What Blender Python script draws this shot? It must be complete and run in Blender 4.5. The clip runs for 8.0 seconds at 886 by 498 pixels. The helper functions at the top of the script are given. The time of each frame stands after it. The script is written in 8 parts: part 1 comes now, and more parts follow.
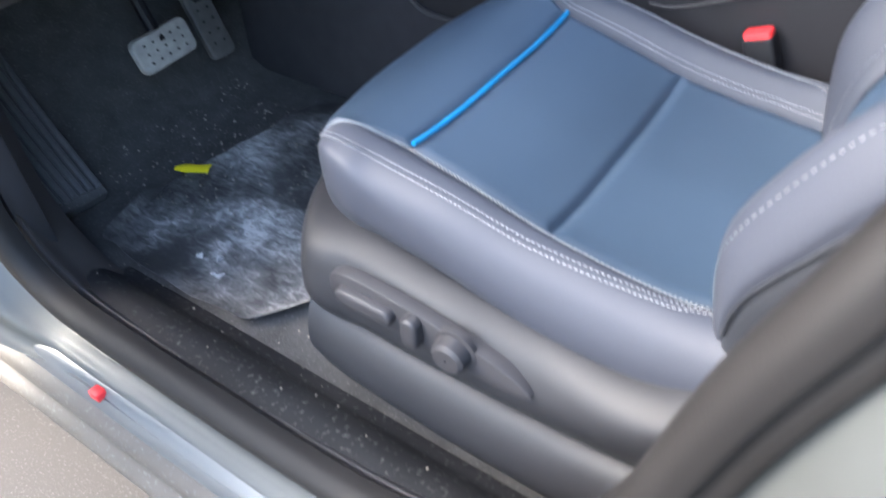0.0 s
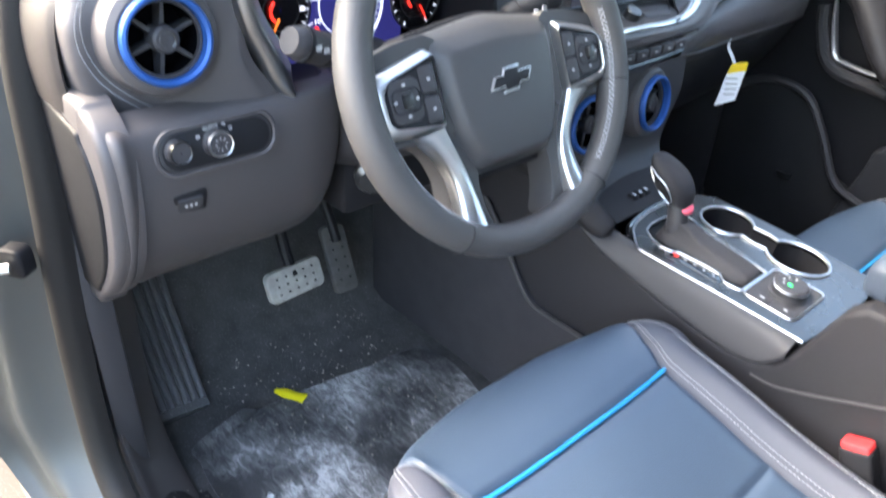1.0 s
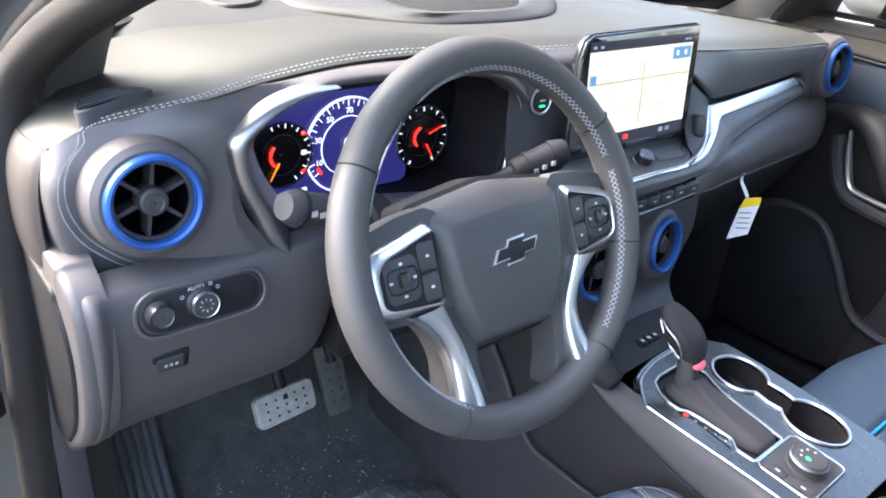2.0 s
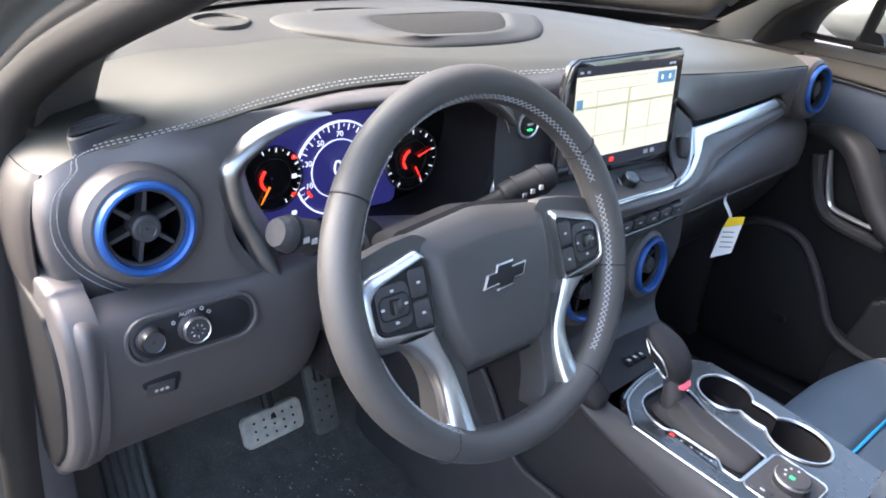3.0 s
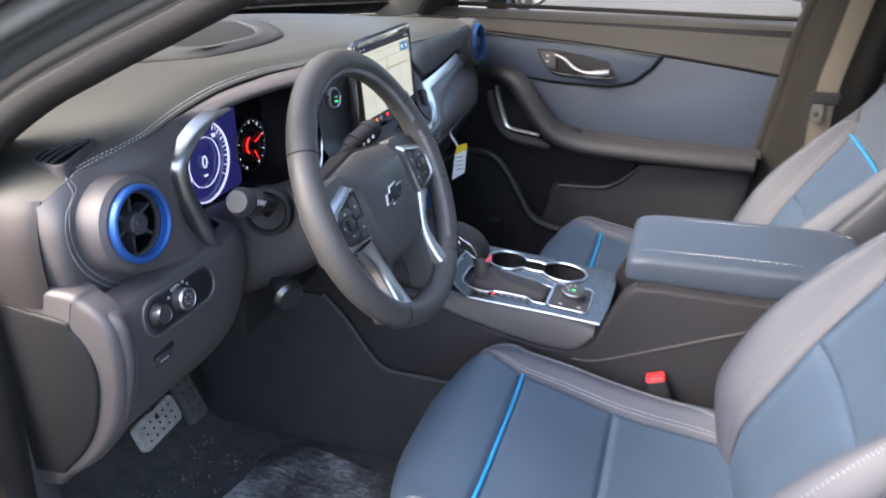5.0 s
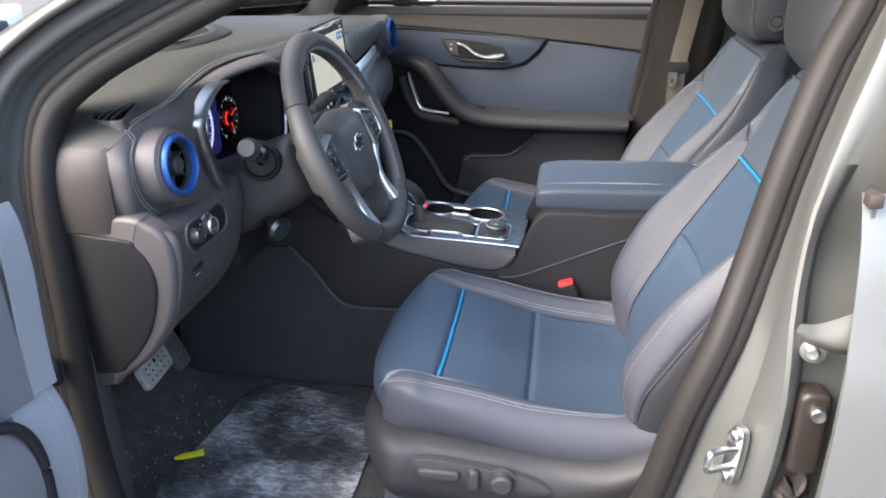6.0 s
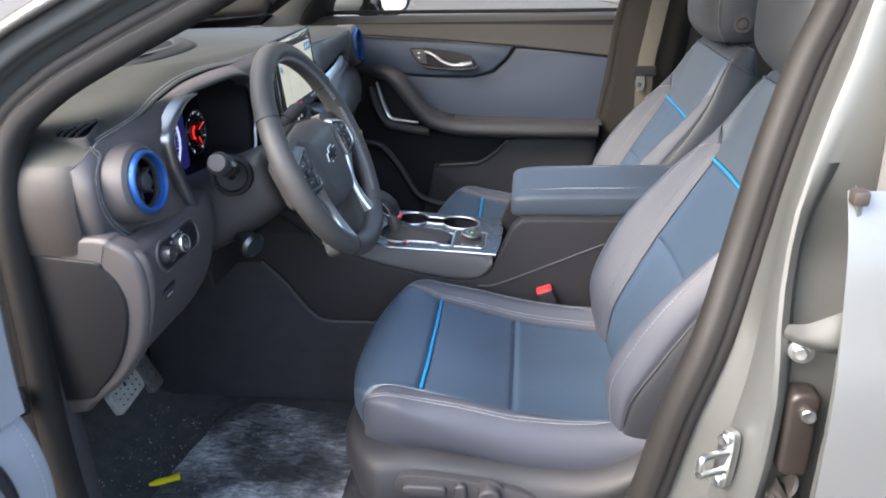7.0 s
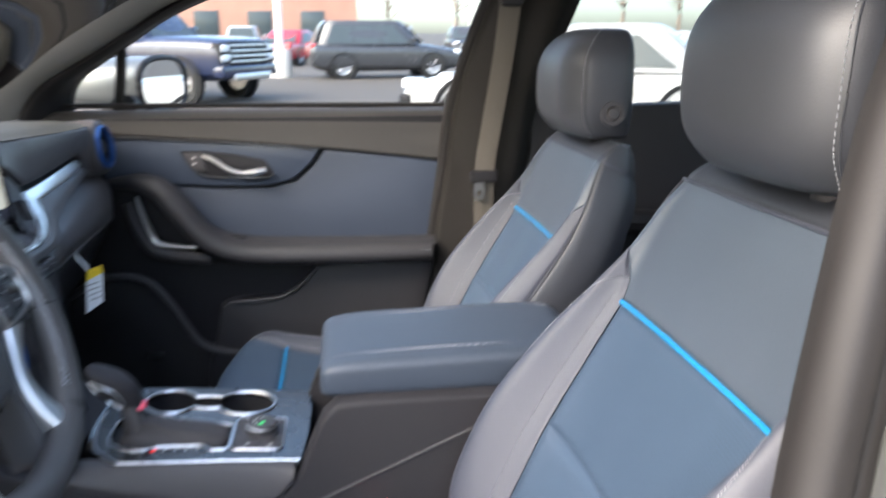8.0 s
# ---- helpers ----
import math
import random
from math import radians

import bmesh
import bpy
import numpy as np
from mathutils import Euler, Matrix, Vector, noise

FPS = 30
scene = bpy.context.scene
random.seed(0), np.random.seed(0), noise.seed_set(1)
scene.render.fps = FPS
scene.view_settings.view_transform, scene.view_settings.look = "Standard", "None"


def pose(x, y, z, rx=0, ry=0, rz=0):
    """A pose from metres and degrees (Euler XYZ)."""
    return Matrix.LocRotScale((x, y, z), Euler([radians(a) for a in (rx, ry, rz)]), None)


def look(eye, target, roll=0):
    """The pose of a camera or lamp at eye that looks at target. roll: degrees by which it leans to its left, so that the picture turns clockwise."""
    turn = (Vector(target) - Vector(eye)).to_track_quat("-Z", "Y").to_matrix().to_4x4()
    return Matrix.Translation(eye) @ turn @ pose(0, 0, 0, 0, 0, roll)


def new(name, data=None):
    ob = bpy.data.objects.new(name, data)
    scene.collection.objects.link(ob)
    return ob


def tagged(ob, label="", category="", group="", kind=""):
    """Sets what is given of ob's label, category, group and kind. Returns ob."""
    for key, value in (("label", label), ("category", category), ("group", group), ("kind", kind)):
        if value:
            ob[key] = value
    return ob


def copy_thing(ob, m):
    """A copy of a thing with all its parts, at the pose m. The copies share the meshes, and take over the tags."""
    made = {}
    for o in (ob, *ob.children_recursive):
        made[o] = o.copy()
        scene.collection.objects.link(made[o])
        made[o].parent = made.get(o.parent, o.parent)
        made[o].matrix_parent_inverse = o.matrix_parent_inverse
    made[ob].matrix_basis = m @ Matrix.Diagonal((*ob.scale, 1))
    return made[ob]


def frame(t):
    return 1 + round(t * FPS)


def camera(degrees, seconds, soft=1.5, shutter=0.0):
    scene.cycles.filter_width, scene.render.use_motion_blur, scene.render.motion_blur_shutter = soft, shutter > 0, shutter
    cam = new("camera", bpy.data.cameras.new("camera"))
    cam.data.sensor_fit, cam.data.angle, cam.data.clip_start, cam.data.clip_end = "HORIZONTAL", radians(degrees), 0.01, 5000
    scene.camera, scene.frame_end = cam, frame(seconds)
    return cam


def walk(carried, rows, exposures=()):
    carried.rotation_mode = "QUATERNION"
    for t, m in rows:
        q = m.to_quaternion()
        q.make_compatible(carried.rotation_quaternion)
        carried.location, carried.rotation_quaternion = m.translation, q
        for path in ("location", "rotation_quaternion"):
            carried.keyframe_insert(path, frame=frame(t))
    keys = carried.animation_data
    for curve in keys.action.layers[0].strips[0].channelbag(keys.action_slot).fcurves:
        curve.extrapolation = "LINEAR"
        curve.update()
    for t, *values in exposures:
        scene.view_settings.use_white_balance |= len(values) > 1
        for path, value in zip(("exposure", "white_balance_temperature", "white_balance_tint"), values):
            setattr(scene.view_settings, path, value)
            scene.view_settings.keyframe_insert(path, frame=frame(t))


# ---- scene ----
cam = camera(61.8, 8.0, soft=1.8, shutter=0.3)
PATH = [
    (0, (0.683, -0.975, 1.148), (-0.177, 0.195, -0.227), -2.9),
    (0.3, (0.658, -0.941, 1.192), (-0.324, 0.233, -0.095), -0.3),
    (0.8, (0.65, -0.901, 1.283), (-0.53, 0.264, 0.165), 2.3),
    (1, (0.643, -0.888, 1.321), (-0.599, 0.272, 0.266), 2.9),
    (1.5, (0.607, -0.851, 1.37), (-0.706, 0.325, 0.424), 4.3),
    (2, (0.581, -0.829, 1.386), (-0.744, 0.369, 0.486), 4.9),
    (3.5, (0.576, -0.837, 1.403), (-0.705, 0.439, 0.549), 5.5),
    (4, (0.556, -0.863, 1.404), (-0.589, 0.544, 0.562), 4.5),
    (4.2, (0.532, -0.907, 1.41), (-0.479, 0.604, 0.576), 3.8),
    (4.5, (0.498, -1.002, 1.416), (-0.327, 0.614, 0.575), 2.4),
    (4.8, (0.506, -1.126, 1.421), (-0.149, 0.569, 0.585), 1.2),
    (5, (0.518, -1.209, 1.418), (-0.046, 0.522, 0.59), 0.3),
    (5.2, (0.527, -1.293, 1.424), (0.043, 0.463, 0.597), -0.0),
    (6.3, (0.504, -1.553, 1.418), (0.23, 0.257, 0.613), -1.2),
    (6.5, (0.501, -1.55, 1.417), (0.239, 0.262, 0.613), -1.3),
    (7, (0.494, -1.514, 1.415), (0.275, 0.311, 0.626), -1.7),
    (7.5, (0.511, -1.269, 1.383), (0.366, 0.577, 0.627), -2.2),
    (7.7, (0.518, -1.162, 1.36), (0.467, 0.707, 0.651), -2.1),
    (8, (0.508, -1.002, 1.32), (0.762, 0.912, 0.797), -0.1),
]
walk(cam, [(t, look(eye, target, roll)) for t, eye, target, roll in PATH],
     exposures=[(0.0, 2.8, 6000, 7), (0.5, 3.2, 6350, 6), (1.0, 3.6, 6850, 7), (1.5, 3.58, 6650, 9), (2.2, 3.44, 6600, 10), (3.3, 3.14, 6650, 10), (4.5, 2.82, 6550, 11), (5.2, 2.65, 6600, 11), (6.5, 2.4, 6500, 8), (7.5, 2.53, 6450, 8), (8.0, 2.38, 6400, 9)])

# ---- world and light ----
SUN_EL, SUN_AZ = 43.0, 234.0
world = bpy.data.worlds.new("sky")
scene.world = world
world.use_nodes = True
wt = world.node_tree
sky = wt.nodes.new("ShaderNodeTexSky")
sky.sky_type = "NISHITA"
sky.sun_disc = False
sky.sun_elevation, sky.sun_rotation = radians(SUN_EL), radians(SUN_AZ)
sky.air_density, sky.dust_density, sky.ozone_density = 1.0, 4.0, 1.0
wt.links.new(sky.outputs[0], wt.nodes["Background"].inputs[0])
wt.nodes["Background"].inputs[1].default_value = 0.24
sun_data = bpy.data.lights.new("sun", "SUN")
sun_data.energy, sun_data.angle, sun_data.color = 0.5, radians(60), (1.0, 0.96, 0.9)
sun = new("sun", sun_data)
_az, _el = radians(SUN_AZ), radians(SUN_EL)
sun.rotation_euler = Vector((math.sin(_az) * math.cos(_el), math.cos(_az) * math.cos(_el), math.sin(_el))).to_track_quat("Z", "Y").to_euler()


# ---- materials ----
def mat(name, base, rough=0.5, metal=0.0, vary=0.15, scale=8.0, fine=400.0, bump=0.1, spec=0.5, coat=0.0, dust=0.0, sheen=0.0, alpha=1.0, rvary=0.08, emit=None, trans=0.0):
    m = bpy.data.materials.new(name)
    m.use_nodes = True
    nt = m.node_tree
    p = nt.nodes["Principled BSDF"]
    co = nt.nodes.new("ShaderNodeTexCoord")
    big = nt.nodes.new("ShaderNodeTexNoise")
    big.inputs["Scale"].default_value, big.inputs["Detail"].default_value = scale, 6
    nt.links.new(co.outputs["Object"], big.inputs["Vector"])
    fin = nt.nodes.new("ShaderNodeTexNoise")
    fin.inputs["Scale"].default_value, fin.inputs["Detail"].default_value = fine, 3
    nt.links.new(co.outputs["Object"], fin.inputs["Vector"])
    mix = nt.nodes.new("ShaderNodeMix")
    mix.data_type = "RGBA"
    lo = [max(0, c * (1 - vary)) for c in base]
    hi = [min(1, c * (1 + vary)) for c in base]
    mix.inputs[6].default_value, mix.inputs[7].default_value = (*lo, 1), (*hi, 1)
    nt.links.new(big.outputs["Fac"], mix.inputs[0])
    out = mix.outputs[2]
    if dust:
        ramp = nt.nodes.new("ShaderNodeValToRGB")
        ramp.color_ramp.elements[0].position, ramp.color_ramp.elements[1].position = 0.58, 0.78
        nt.links.new(fin.outputs["Fac"], ramp.inputs[0])
        mul = nt.nodes.new("ShaderNodeMath")
        mul.operation = "MULTIPLY"
        mul.inputs[1].default_value = dust
        nt.links.new(ramp.outputs[0], mul.inputs[0])
        d = nt.nodes.new("ShaderNodeMix")
        d.data_type = "RGBA"
        d.inputs[7].default_value = (0.45, 0.43, 0.4, 1)
        nt.links.new(mul.outputs[0], d.inputs[0])
        nt.links.new(out, d.inputs[6])
        out = d.outputs[2]
    nt.links.new(out, p.inputs["Base Color"])
    rr = nt.nodes.new("ShaderNodeMapRange")
    rr.inputs["To Min"].default_value, rr.inputs["To Max"].default_value = max(0.02, rough - rvary), min(1, rough + rvary)
    nt.links.new(big.outputs["Fac"], rr.inputs["Value"])
    nt.links.new(rr.outputs[0], p.inputs["Roughness"])
    p.inputs["Metallic"].default_value = metal
    p.inputs["Specular IOR Level"].default_value = spec
    p.inputs["Coat Weight"].default_value = coat
    p.inputs["Sheen Weight"].default_value, p.inputs["Sheen Roughness"].default_value = sheen, 0.4
    p.inputs["Coat Roughness"].default_value = 0.08
    p.inputs["Alpha"].default_value = alpha
    p.inputs["Transmission Weight"].default_value = trans
    if emit:
        p.inputs["Emission Color"].default_value = (*emit[:3], 1)
        p.inputs["Emission Strength"].default_value = emit[3]
    if bump:
        b = nt.nodes.new("ShaderNodeBump")
        b.inputs["Strength"].default_value, b.inputs["Distance"].default_value = bump, 0.001
        nt.links.new(fin.outputs["Fac"], b.inputs["Height"])
        nt.links.new(b.outputs[0], p.inputs["Normal"])
    return m


def perforated(name, base, rough, axes, pitch=0.0032):
    """Leather with rows of small holes."""
    m = mat(name, base, rough, vary=0.2, scale=6, fine=500, bump=0.12)
    nt = m.node_tree
    p = nt.nodes["Principled BSDF"]
    co = nt.nodes.new("ShaderNodeTexCoord")
    v = nt.nodes.new("ShaderNodeTexVoronoi")
    v.inputs["Scale"].default_value, v.inputs["Randomness"].default_value = 1 / pitch, 0.0
    v.voronoi_dimensions = "2D"
    sx = nt.nodes.new("ShaderNodeSeparateXYZ")
    cx = nt.nodes.new("ShaderNodeCombineXYZ")
    nt.links.new(co.outputs["Object"], sx.inputs[0])
    nt.links.new(sx.outputs[axes[0]], cx.inputs[0])
    nt.links.new(sx.outputs[axes[1]], cx.inputs[1])
    nt.links.new(cx.outputs[0], v.inputs["Vector"])
    r = nt.nodes.new("ShaderNodeValToRGB")
    r.color_ramp.elements[0].position, r.color_ramp.elements[1].position = 0.2, 0.34
    r.color_ramp.elements[0].color = (0.72, 0.72, 0.72, 1)
    nt.links.new(v.outputs["Distance"], r.inputs[0])
    src = p.inputs["Base Color"].links[0].from_socket
    mul = nt.nodes.new("ShaderNodeMix")
    mul.data_type, mul.blend_type = "RGBA", "MULTIPLY"
    mul.inputs[0].default_value = 1.0
    nt.links.new(src, mul.inputs[6])
    nt.links.new(r.outputs[0], mul.inputs[7])
    nt.links.new(mul.outputs[2], p.inputs["Base Color"])
    return m


LEATHER = mat("seat_leather", (0.042, 0.046, 0.061), 0.54, vary=0.12, scale=5, fine=600, bump=0.22, spec=0.38)
PERF = perforated("perforated_leather", (0.037, 0.058, 0.09), 0.46, (0, 1))
PERF_BACK = perforated("perforated_back_leather", (0.037, 0.058, 0.09), 0.46, (1, 2))
BLUE = mat("blue_piping", (0.012, 0.2, 0.43), 0.4, vary=0.08, fine=900)
BLUE_METAL = mat("blue_anodised_ring", (0.016, 0.075, 0.27), 0.42, metal=0.35, vary=0.08, bump=0.02)
THREAD = mat("pale_thread", (0.26, 0.27, 0.29), 0.7, vary=0.1)
PAD_TOP = mat("dash_top_pad", (0.036, 0.036, 0.031), 0.56, vary=0.12, scale=6, fine=700, bump=0.25, spec=0.34)
PAD_SHELF = mat("dash_shelf", (0.034, 0.033, 0.031), 0.55, vary=0.12, scale=6, fine=700, bump=0.25, spec=0.35)
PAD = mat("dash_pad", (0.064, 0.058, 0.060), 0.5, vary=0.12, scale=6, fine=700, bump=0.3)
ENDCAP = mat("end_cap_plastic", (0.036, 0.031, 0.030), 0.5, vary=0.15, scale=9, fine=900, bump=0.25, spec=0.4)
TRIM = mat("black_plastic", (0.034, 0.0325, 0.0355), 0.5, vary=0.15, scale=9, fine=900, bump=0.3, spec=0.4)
VALANCE = mat("valance_plastic", (0.022, 0.022, 0.025), 0.5, vary=0.15, scale=9, fine=900, bump=0.3, spec=0.36)
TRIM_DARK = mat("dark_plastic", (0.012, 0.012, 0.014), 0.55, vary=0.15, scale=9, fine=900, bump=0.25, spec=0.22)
RIMLEATHER = mat("wheel_leather", (0.046, 0.044, 0.044), 0.52, vary=0.12, scale=12, fine=900, bump=0.25)
WHEELCOVER = mat("wheel_cover", (0.040, 0.039, 0.040), 0.5, vary=0.12, scale=12, fine=900, bump=0.2)
PLATE = mat("console_plate_metal", (0.12, 0.127, 0.133), 0.27, metal=0.9, vary=0.1, scale=14, bump=0.02)
GLOSS = mat("gloss_black", (0.008, 0.008, 0.009), 0.08, vary=0.1, bump=0, coat=0.5, rvary=0.02)
CHROME = mat("satin_chrome", (0.62, 0.63, 0.64), 0.33, metal=1, vary=0.04, bump=0.01, rvary=0.04)
BLADE = mat("brushed_blade", (0.30, 0.305, 0.31), 0.36, metal=1, vary=0.06, bump=0.01, rvary=0.04)
DARKMETAL = mat("brushed_dark_metal", (0.085, 0.088, 0.09), 0.3, metal=0.9, vary=0.1, bump=0.02)
CARPET = mat("carpet", (0.075, 0.073, 0.071), 0.95, vary=0.45, scale=30, fine=350, bump=0.8, dust=0.3, spec=0.1)
RUBBER = mat("rubber_seal", (0.014, 0.0125, 0.012), 0.62, vary=0.2, scale=14, fine=500, bump=0.15, spec=0.3)
PAINT = mat("silver_paint", (0.15, 0.156, 0.16), 0.38, metal=0.4, vary=0.06, fine=1500, bump=0.02, coat=0.3)
# Same silver as the body, darkened in colour for the duller light in the jamb.
PAINT_SHADED = mat("silver_paint_shaded", (0.082, 0.086, 0.084), 0.5, metal=0.3, vary=0.08, fine=1500, bump=0.03, coat=0.08)
STEEL = mat("bare_steel", (0.6, 0.62, 0.62), 0.3, metal=1, vary=0.15, scale=40, bump=0.05)
RED = mat("red_plastic", (0.75, 0.035, 0.04), 0.4, vary=0.06)
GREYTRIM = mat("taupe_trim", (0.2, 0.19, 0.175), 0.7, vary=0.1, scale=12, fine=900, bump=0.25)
BELT = mat("belt_webbing", (0.066, 0.059, 0.048), 0.7, vary=0.12, fine=1200, bump=0.4)
VENTDARK = mat("vent_inside", (0.004, 0.004, 0.005), 0.9, vary=0.1, spec=0.0)
# Taupe trim again, with the shade of the driver's pillar put into its colour.
SHADED_TAUPE = mat("taupe_trim_shaded", (0.062, 0.055, 0.053), 0.65, vary=0.12, scale=12, fine=900, bump=0.25, spec=0.35)
WHITE = mat("white_paper", (0.78, 0.79, 0.8), 0.6, vary=0.05)
YELLOW = mat("yellow_plastic", (0.85, 0.72, 0.02), 0.45, vary=0.08)
INK = mat("white_marking", (0.42, 0.42, 0.42), 0.5, vary=0.02, bump=0)


# ---- mesh helpers ----
def cr(P, n, closed=False):
    """n points along a smooth curve through P."""
    P = np.asarray(P, float)
    k = len(P)
    t = np.linspace(0, k if closed else k - 1, n, endpoint=not closed)
    i = np.minimum(t.astype(int), (k - 1) if closed else (k - 2))
    f = (t - i)[:, None]
    if closed:
        a, b, c, d = (P[(i + o) % k] for o in (-1, 0, 1, 2))
    else:
        Q = np.vstack([2 * P[0] - P[1], P, 2 * P[-1] - P[-2]])
        a, b, c, d = (Q[i + o] for o in (0, 1, 2, 3))
    return 0.5 * (2 * b + (c - a) * f + (2 * a - 5 * b + 4 * c - d) * f**2 + (3 * b - a - 3 * c + d) * f**3)


def bm_grid(G, cu=False, cv=False, cap=False):
    """A quad mesh from a grid of points [rows][columns][3]."""
    bm = bmesh.new()
    nv, nu = G.shape[:2]
    vs = [[bm.verts.new(G[j, i]) for i in range(nu)] for j in range(nv)]
    for j in range(nv if cv else nv - 1):
        for i in range(nu if cu else nu - 1):
            a, b, c, d = vs[j][i], vs[j][(i + 1) % nu], vs[(j + 1) % nv][(i + 1) % nu], vs[(j + 1) % nv][i]
            bm.faces.new((a, b, c, d))
    if cap and cu:
        for row in (vs[0], vs[-1]):
            bm.faces.new(row)
    bmesh.ops.recalc_face_normals(bm, faces=bm.faces)
    return bm


def sheet(rows, nu=24, nv=24, cu=False, cv=False, thick=0.0, cap=False):
    """A smooth surface through rows of points."""
    A = np.array([cr(r, nu, cu) for r in rows])
    A = np.array([cr(A[:, i], nv, cv) for i in range(nu)]).transpose(1, 0, 2)
    bm = bm_grid(A, cu, cv, cap)
    if thick:
        bmesh.ops.solidify(bm, geom=bm.faces[:], thickness=thick)
    return bm


def tube(P, r, seg=10, n=0, closed=False, flat=1.0, up=(0, 0, 1)):
    """A tube along points; r a number or one per point; flat squeezes it along up."""
    P = np.asarray(P, float)
    R = np.full(len(P), r, float) if np.isscalar(r) else np.asarray(r, float)
    if n:
        R = cr(R[:, None], n, closed)[:, 0]
        P = cr(P, n, closed)
    T = np.roll(P, -1, 0) - np.roll(P, 1, 0)
    if not closed:
        T[0], T[-1] = P[1] - P[0], P[-1] - P[-2]
    T /= np.linalg.norm(T, axis=1)[:, None] + 1e-12
    U = np.asarray(up, float) - (T @ np.asarray(up, float))[:, None] * T
    bad = np.linalg.norm(U, axis=1) < 1e-3
    U[bad] = np.cross(T[bad], (0.3, 0.8, 0.1))
    U /= np.linalg.norm(U, axis=1)[:, None]
    V = np.cross(T, U)
    a = np.linspace(0, 2 * np.pi, seg, endpoint=False)
    G = P[:, None] + R[:, None, None] * (np.cos(a)[None, :, None] * V[:, None] + flat * np.sin(a)[None, :, None] * U[:, None])
    return bm_grid(G, True, closed, not closed)


def basis(n, up=(0, 0, 1)):
    """Right, up and outward axes of a face that looks along n."""
    n = np.asarray(n, float) / np.linalg.norm(n)
    r = np.cross(up, n)
    r /= np.linalg.norm(r)
    return r, np.cross(n, r), n


def lathe(profile, at, axis, seg=40, closed=False):
    """A turned body: profile of (radius, height along axis)."""
    r, u, n = basis(axis, (0, 0, 1) if abs(axis[2]) < 0.9 * np.linalg.norm(axis) else (1, 0, 0))
    a = np.linspace(0, 2 * np.pi, seg, endpoint=False)
    G = np.array([[np.asarray(at) + rad * (math.cos(x) * r + math.sin(x) * u) + h * n for x in a] for rad, h in profile])
    return bm_grid(G, True, closed, False)


def slab(outline, frame_, depth, bevel=0.002, dome=0.0, seg=2):
    """A plate: a 2D outline in the plane of (origin, right, up, out), thick by depth along -out, with rounded rim."""
    o, r, u, n = (np.asarray(x, float) for x in frame_)
    bm = bmesh.new()
    f = bm.faces.new([bm.verts.new(o + x * r + y * u) for x, y in outline])
    bm.normal_update()
    if Vector(n).dot(f.normal) < 0:
        f.normal_flip()
    e = bmesh.ops.extrude_face_region(bm, geom=[f])
    bmesh.ops.translate(bm, verts=[v for v in e["geom"] if isinstance(v, bmesh.types.BMVert)], vec=Vector(-n * depth))
    bmesh.ops.recalc_face_normals(bm, faces=bm.faces)
    if bevel:
        top = [ed for ed in bm.edges if all(abs((Vector(v.co) - Vector(o)).dot(Vector(n))) < 1e-6 for v in ed.verts)]
        bmesh.ops.bevel(bm, geom=top, offset=bevel, segments=seg, affect="EDGES", profile=0.5)
    return bm


def rrect(w, h, r, n=5, cx=0.0, cy=0.0):
    """The outline of a rounded rectangle."""
    out = []
    for sx, sy, a0 in ((1, 1, 0), (-1, 1, 90), (-1, -1, 180), (1, -1, 270)):
        for i in range(n + 1):
            a = radians(a0 + 90 * i / n)
            out.append((cx + sx * (w / 2 - r) + r * math.cos(a), cy + sy * (h / 2 - r) + r * math.sin(a)))
    return out


def rounded(poly, r=0.006, n=4):
    """A polygon with its corners rounded off; n + 1 points a corner."""
    P = np.asarray(poly, float)
    out = []
    for i in range(len(P)):
        a, b, c = P[i - 1], P[i], P[(i + 1) % len(P)]
        la, lc = np.linalg.norm(a - b), np.linalg.norm(c - b)
        p, q = b + (a - b) / la * min(r, 0.42 * la), b + (c - b) / lc * min(r, 0.42 * lc)
        out += [tuple((1 - t) ** 2 * p + 2 * t * (1 - t) * b + t * t * q) for t in np.linspace(0, 1, n + 1)]
    return np.array(out)


def loft(rings, frame_, cap=False):
    """A skin over outlines of equal count: (outline, height) pairs in the plane of (origin, right, up, out)."""
    o, r, u, n = (np.asarray(x, float) for x in frame_)
    G = np.array([[o + x * r + y * u + n * h for x, y in ring] for ring, h in rings])
    bm = bm_grid(G, True)
    if cap:
        bm.verts.ensure_lookup_table()
        k = len(rings[-1][0])
        bm.faces.new(bm.verts[-k:])
        bmesh.ops.recalc_face_normals(bm, faces=bm.faces)
    return bm


def rbox(lo, hi, bevel=0.004, seg=2):
    bm = bmesh.new()
    bmesh.ops.create_cube(bm, size=1)
    for v in bm.verts:
        v.co = [lo[k] + (v.co[k] + 0.5) * (hi[k] - lo[k]) for k in range(3)]
    if bevel:
        bmesh.ops.bevel(bm, geom=bm.edges[:], offset=bevel, segments=seg, affect="EDGES", profile=0.5)
    return bm


def join(*bms):
    out = bmesh.new()
    for b in bms:
        me = bpy.data.meshes.new("tmp")
        b.to_mesh(me)
        b.free()
        out.from_mesh(me)
        bpy.data.meshes.remove(me)
    return out


BASE = {}


def thing(name, at, label, category, group="", kind=""):
    ob = new(name)
    ob.location = at
    ob.empty_display_size = 0.05
    BASE[ob] = Vector(at)
    return tagged(ob, label, category, group, kind)


